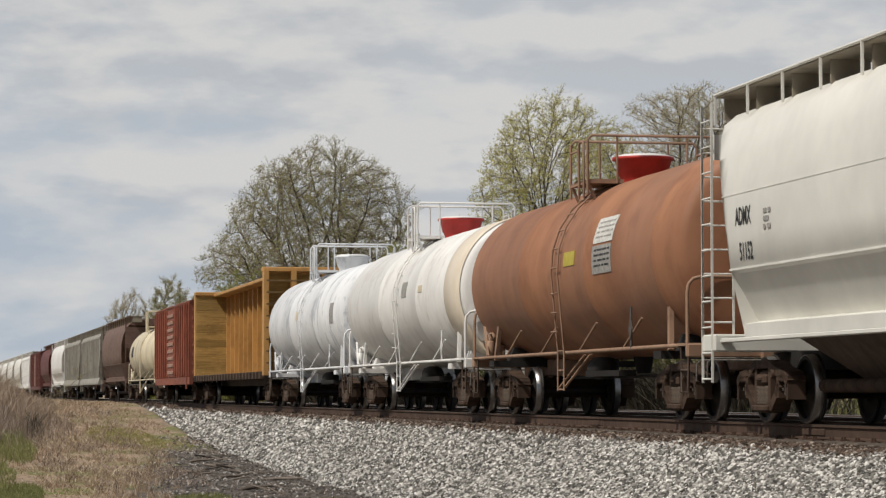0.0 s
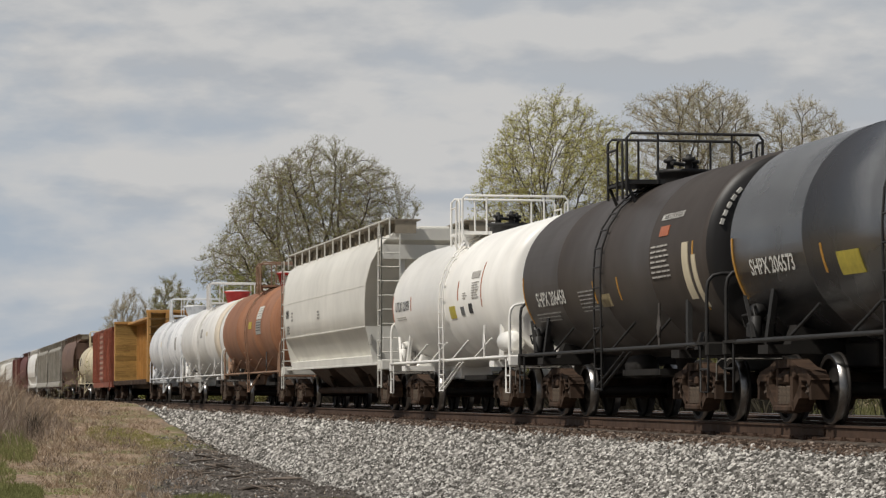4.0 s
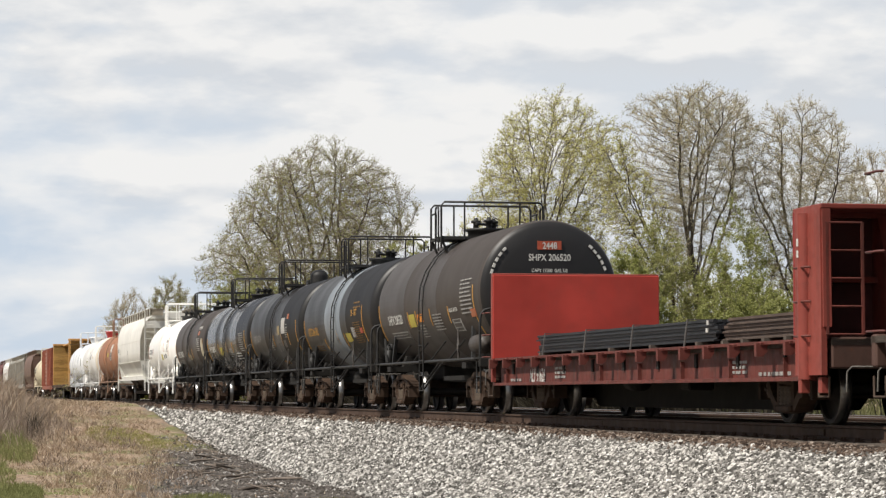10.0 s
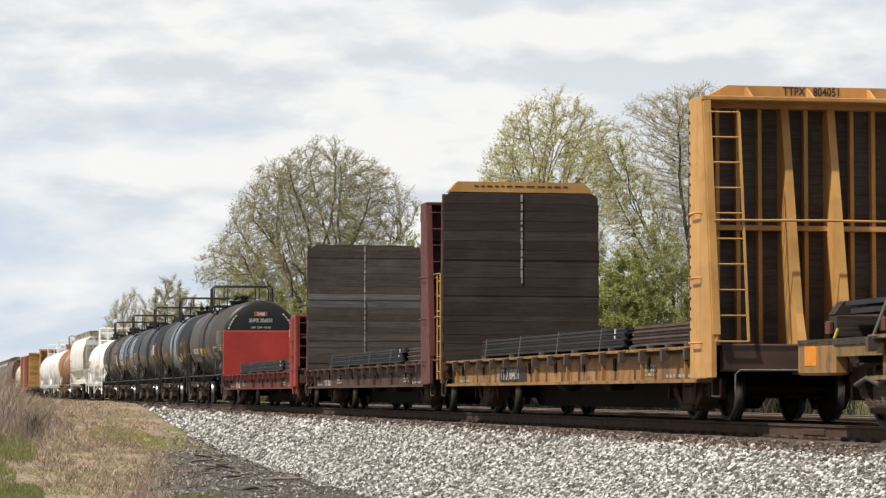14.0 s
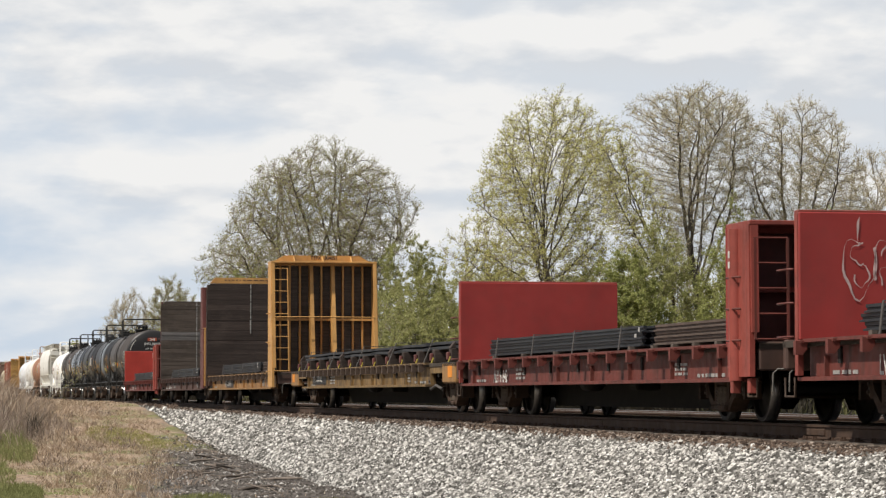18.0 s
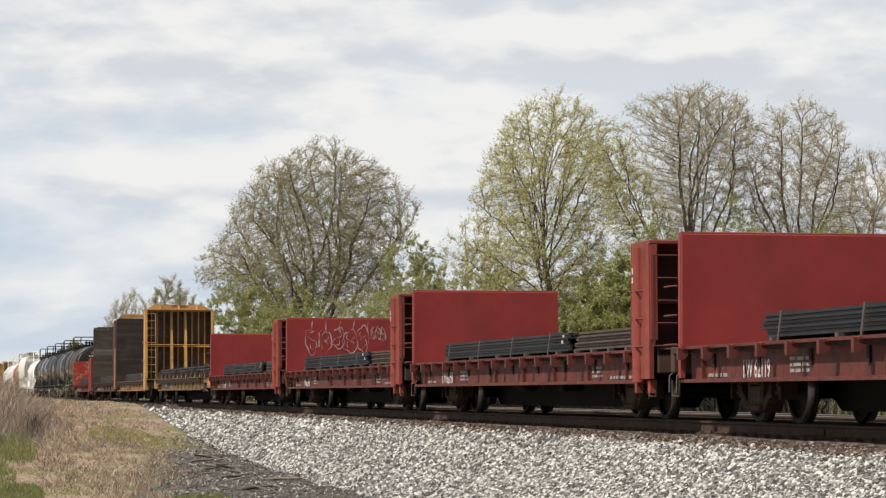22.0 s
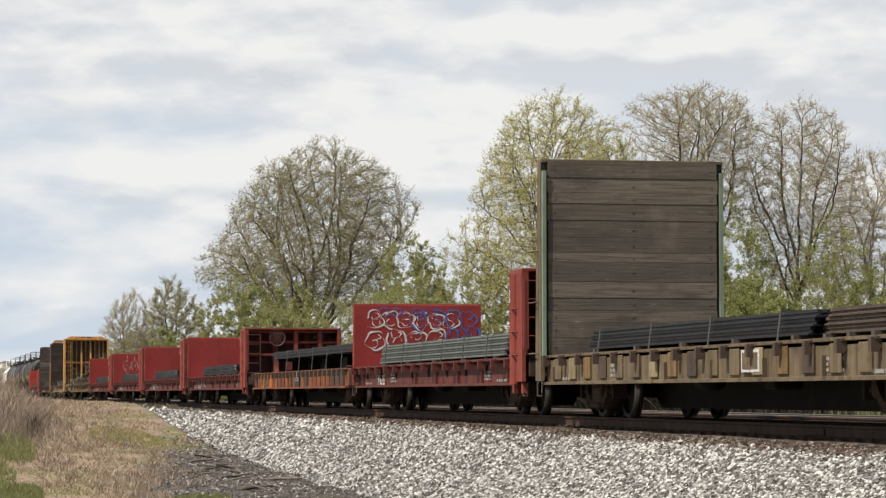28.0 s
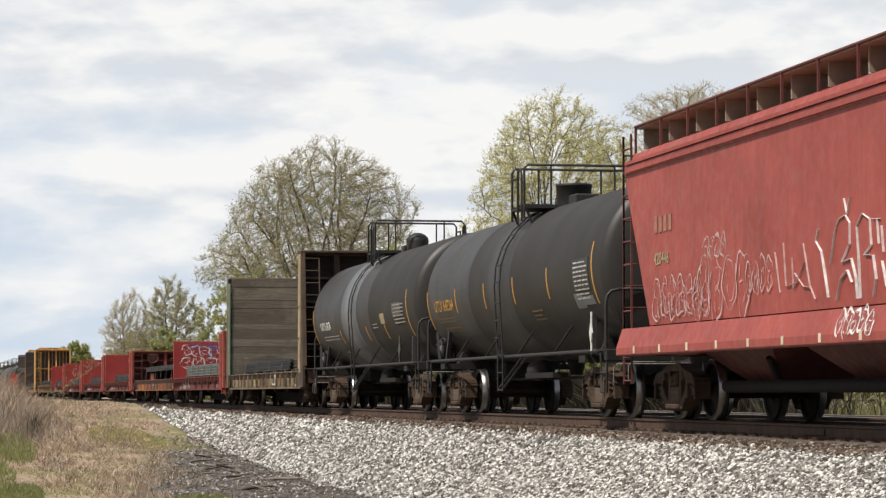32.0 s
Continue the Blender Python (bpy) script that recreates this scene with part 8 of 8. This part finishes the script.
    t("tree", 34.4, 132, [(3.0, 1.6, 0), (6.0, 2.4, 0), (9.0, 2.4, 0.2), (11.0, 2.0, 0.2), (12.4, 1.2, 0.2), (13.3, 0.4, 0.2)],
      "slim bare grey tree", 31, BARK_GREY, TWIG_GREY, BUD_PALE, trunk_top=7.0, limbs=10, angles=(50, 8), start=0.3, reach=0.7, lift=0.1,
      points=3000, step=0.22, tip=0.009, pipe=2.3, twigs=13000, twig=0.5, leaves=9000, leaf_size=0.04, group=g)
    t("tree", 10.2, 310, [(3.0, 2.0, 0), (6.0, 3.1, -0.2), (8.5, 3.3, -0.2), (10.5, 2.8, 0), (11.9, 1.7, 0), (12.9, 0.5, 0)],
      "small far bare grey tree", 41, BARK_GREY, TWIG_GREY, BUD_PALE, trunk_top=4.0, limbs=10, angles=(65, 8), start=0.4, reach=0.6, lift=0.08,
      points=1500, step=0.34, tip=0.015, pipe=2.3, twigs=9000, twig=0.7, leaves=6000, leaf_size=0.06, group=g)
    t("tree", 14.5, 306, [(2.5, 2.0, 0), (6.0, 3.0, 0.2), (8.5, 3.1, 0.2), (10.5, 2.8, 0), (12.2, 2.0, -0.2), (13.4, 1.0, -0.3), (14.2, 0.4, -0.4)],
      "small far tree with dull olive leaves", 43, BARK, TWIG, BUD_OLIVE, trunk_top=6.0, limbs=12, angles=(65, 12), start=0.3, reach=0.6, lift=0.08,
      points=1500, step=0.34, tip=0.016, pipe=2.3, twigs=8000, twig=0.7, leaves=16000, leaf_size=0.075, group=g)
    g = "shrubs behind the tracks"
    # x, y, height, spread, label, leaf, leaves (fifteen thousands), leaf size
    rows = [
        (17.9, 172, 10.8, 3.3, "large shrub with soft olive-green leaves", SHRUB_LEAF, 8, 0.045),
        (12.6, 168, 7.2, 3.4, "brownish shrub with bare twigs", BUD_OLIVE, 2.5, 0.035),
        (15.1, 166, 7.8, 3.3, "brownish shrub with bare twigs", BUD_OLIVE, 3, 0.035),
        (8.4, 182, 9.8, 3.8, "large shrub with yellow-green leaves", SHRUB_LEAF, 5, 0.05),
        (10.9, 176, 8.4, 3.4, "large shrub with yellow-green leaves", SHRUB_LEAF, 5, 0.05),
        (16.4, 112, 7.0, 2.2, "dense shrub with bright green leaves", LEAF_GREEN, 8, 0.036),
        (20.2, 121, 8.6, 2.6, "tall shrub with yellow-green leaves", SHRUB_LEAF, 5, 0.036),
        (22.4, 113, 5.6, 3.2, "dense shrub with bright green leaves", LEAF_GREEN, 8, 0.036),
        (23.2, 118, 9.6, 2.0, "slim sapling with light green leaves", LEAF_GREEN, 3, 0.034),
        (27.4, 117, 8.8, 2.4, "slim sapling with light green leaves", LEAF_GREEN, 3, 0.034),
        (30.8, 118, 7.6, 2.8, "shrub with thin light green leaves", LEAF_GREEN, 3, 0.034),
        (12.8, 136, 7.0, 3.4, "large shrub with yellow-green leaves", SHRUB_LEAF, 5, 0.04),
        (34.0, 119, 7.4, 3.2, "bare grey shrub with few leaves", BUD_OLIVE, 1.0, 0.035),
        (27.0, 108, 4.8, 3.4, "dense shrub with bright green leaves", LEAF_GREEN, 7, 0.036),
        (18.8, 128, 6.8, 3.2, "large shrub with yellow-green leaves", SHRUB_LEAF, 5, 0.038),
        (24.6, 122, 6.4, 3.2, "shrub with thin light green leaves", SHRUB_LEAF, 4, 0.036),
        (31.6, 112, 5.0, 3.2, "shrub with thin light green leaves", LEAF_GREEN, 5, 0.036),
        (15.4, 158, 6.6, 3.4, "brownish shrub with bare twigs", BUD_OLIVE, 2, 0.035),
        (18.4, 150, 9.0, 3.4, "large shrub with yellow-green leaves", SHRUB_LEAF, 5, 0.042),
        (9.9, 262, 7.4, 2.2, "round shrub with pale green leaves", LEAF_GREEN, 6, 0.065),
        (9.6, 420, 9.6, 3.4, "far pale green thicket of leaves", LEAF_GREEN, 5, 0.1),
        (14.5, 225, 7.4, 4.2, "large shrub with yellow-green leaves", SHRUB_LEAF, 5, 0.06),
        (23.6, 146, 8.6, 3.8, "brownish shrub with bare twigs", BUD_OLIVE, 2.5, 0.04),
        (29.6, 147, 8.8, 4.0, "brownish shrub with bare twigs", BUD_OLIVE, 2.5, 0.04),
        (35.6, 148, 9.4, 4.0, "brownish shrub with bare twigs", BUD_OLIVE, 2.5, 0.04),
        (13.0, 345, 9.0, 4.0, "far pale green thicket of leaves", SHRUB_LEAF, 4, 0.09),
    ]
    for i, (x, y, hh, sp, label, leaf, n, size) in enumerate(rows):
        t("shrub", x, y, bush_rows(hh, sp), label, 51 + i, BARK_GREY, TWIG, leaf, trunk_top=0.9, limbs=14, angles=(66, 4), start=0.1, reach=0.7, lift=0.08,
          points=700, step=hh / 26, tip=0.007 * max(1, y / 150), pipe=2.3, twigs=2200 if n > 2 else 4000, twig=0.06 * hh + 0.15, leaves=int(n * 15000), leaf_size=size * 1.25, group=g, lobes=0.2)


build_trees()


# ---- clouded sky in the distance ----
def sky_material():
    m, nt, b = shader("clouded_sky")
    nt.nodes.remove(b)

    def field(scale, stretch, detail, rough, off, lift=0.0):
        tc = nt.nodes.new("ShaderNodeTexCoord")
        mp = nt.nodes.new("ShaderNodeMapping")
        mp.inputs[3].default_value = stretch
        mp.inputs[1].default_value = (off, off, off + lift * stretch[2])
        n = nt.nodes.new("ShaderNodeTexNoise")
        n.inputs["Scale"].default_value, n.inputs["Detail"].default_value, n.inputs["Roughness"].default_value = scale, detail, rough
        nt.links.new(tc.outputs["Object"], mp.inputs[0])
        nt.links.new(mp.outputs[0], n.inputs["Vector"])
        return n.outputs[0]

    def maths(op, a, b, c=None):
        n = nt.nodes.new("ShaderNodeMath")
        n.operation = op
        for k, v in enumerate((a, b, c)):
            if isinstance(v, float):
                n.inputs[k].default_value = v
            elif v is not None:
                nt.links.new(v, n.inputs[k])
        return n.outputs[0]

    tc = nt.nodes.new("ShaderNodeTexCoord")
    sp = nt.nodes.new("ShaderNodeSeparateXYZ")
    nt.links.new(tc.outputs["Object"], sp.inputs[0])
    # pale clear air low down; banks of cloud above with bright billowed tops and grey flat bases
    blue = ramp_of(nt, sp.outputs[0], (0.6, 0.69, 0.8), (0.7, 0.75, 0.81), 0.0, 0.6)
    kind = (5.0, (1.0, 1.0, 2.7), 7, 0.5)
    body = field(*kind, 3.1)
    above = field(*kind, 3.1, 0.02)
    high = maths("MULTIPLY_ADD", sp.outputs[2], 0.55, body)
    cover = mapped(nt, high, 0.45, 0.66, 0.0, 1.0)
    relief = maths("SUBTRACT", body, above)
    wide = field(1.7, (1.0, 1.0, 3.0), 3, 0.5, 5.5)
    tone = maths("MULTIPLY_ADD", relief, 2.6, wide)
    cloud = ramp_of(nt, tone, (0.7, 0.73, 0.77), (0.915, 0.91, 0.9), 0.3, 0.68)
    col = blend(nt, cover, blue, cloud)
    em = nt.nodes.new("ShaderNodeEmission")
    em.inputs[1].default_value = 0.88
    nt.links.new(col, em.inputs[0])
    nt.links.new(em.outputs[0], nt.nodes["Material Output"].inputs[0])
    return m


def sky_patch():
    az = np.radians(np.linspace(-10, 34, 45))
    el = np.radians(np.linspace(-1.5, 18, 20))
    A, E = np.meshgrid(az, el)
    v = np.stack([np.sin(A) * np.cos(E), np.cos(A) * np.cos(E), np.sin(E)], -1).reshape(-1, 3) * 2.5
    n, k = len(az), len(el)
    i = (np.arange(k - 1)[:, None] * n + np.arange(n - 1)[None, :]).ravel()
    f = np.stack([i, i + n, i + n + 1, i + 1], -1)
    ob = new("backdrop", fast_mesh("backdrop", v, f, sky_material(), smooth=True))
    ob.scale = (1000, 1000, 1000)
    return tagged(ob, "grey-white broken clouds over pale blue sky", "sky", kind="structure")


SKY = sky_patch()


# ---- what moves ----
def motions():
    times = [0.0, 4.0, 8.0, 12.0, 16.0, 20.0, 24.0, 28.0, CLIP]
    for ob, u in CARS + LOADS:
        walk(ob, [(t, pose(line_x(u + gone(t)), u + gone(t), 0, 0, 0, -math.degrees(2 * BEND * abs(u + gone(t))))) for t in times])
    walk(SKY, [(t, pose(EYE[0], 0, 0, 0, 0, 0.32 * t / CLIP)) for t in times])
    # one turn of the wheels is keyed, and every wheelset follows the same keys
    first = SPINNING[0]
    steps = int(CLIP * FPS)
    walk(first, [(i / FPS, pose(0, 0, 0, -math.degrees(gone(i / FPS) / WHEEL_R), 0, 0)) for i in range(steps + 1)])
    act, slot = first.animation_data.action, first.animation_data.action_slot
    for w in SPINNING[1:]:
        w.rotation_mode = "QUATERNION"
        d = w.animation_data_create()
        d.action, d.action_slot = act, slot


motions()
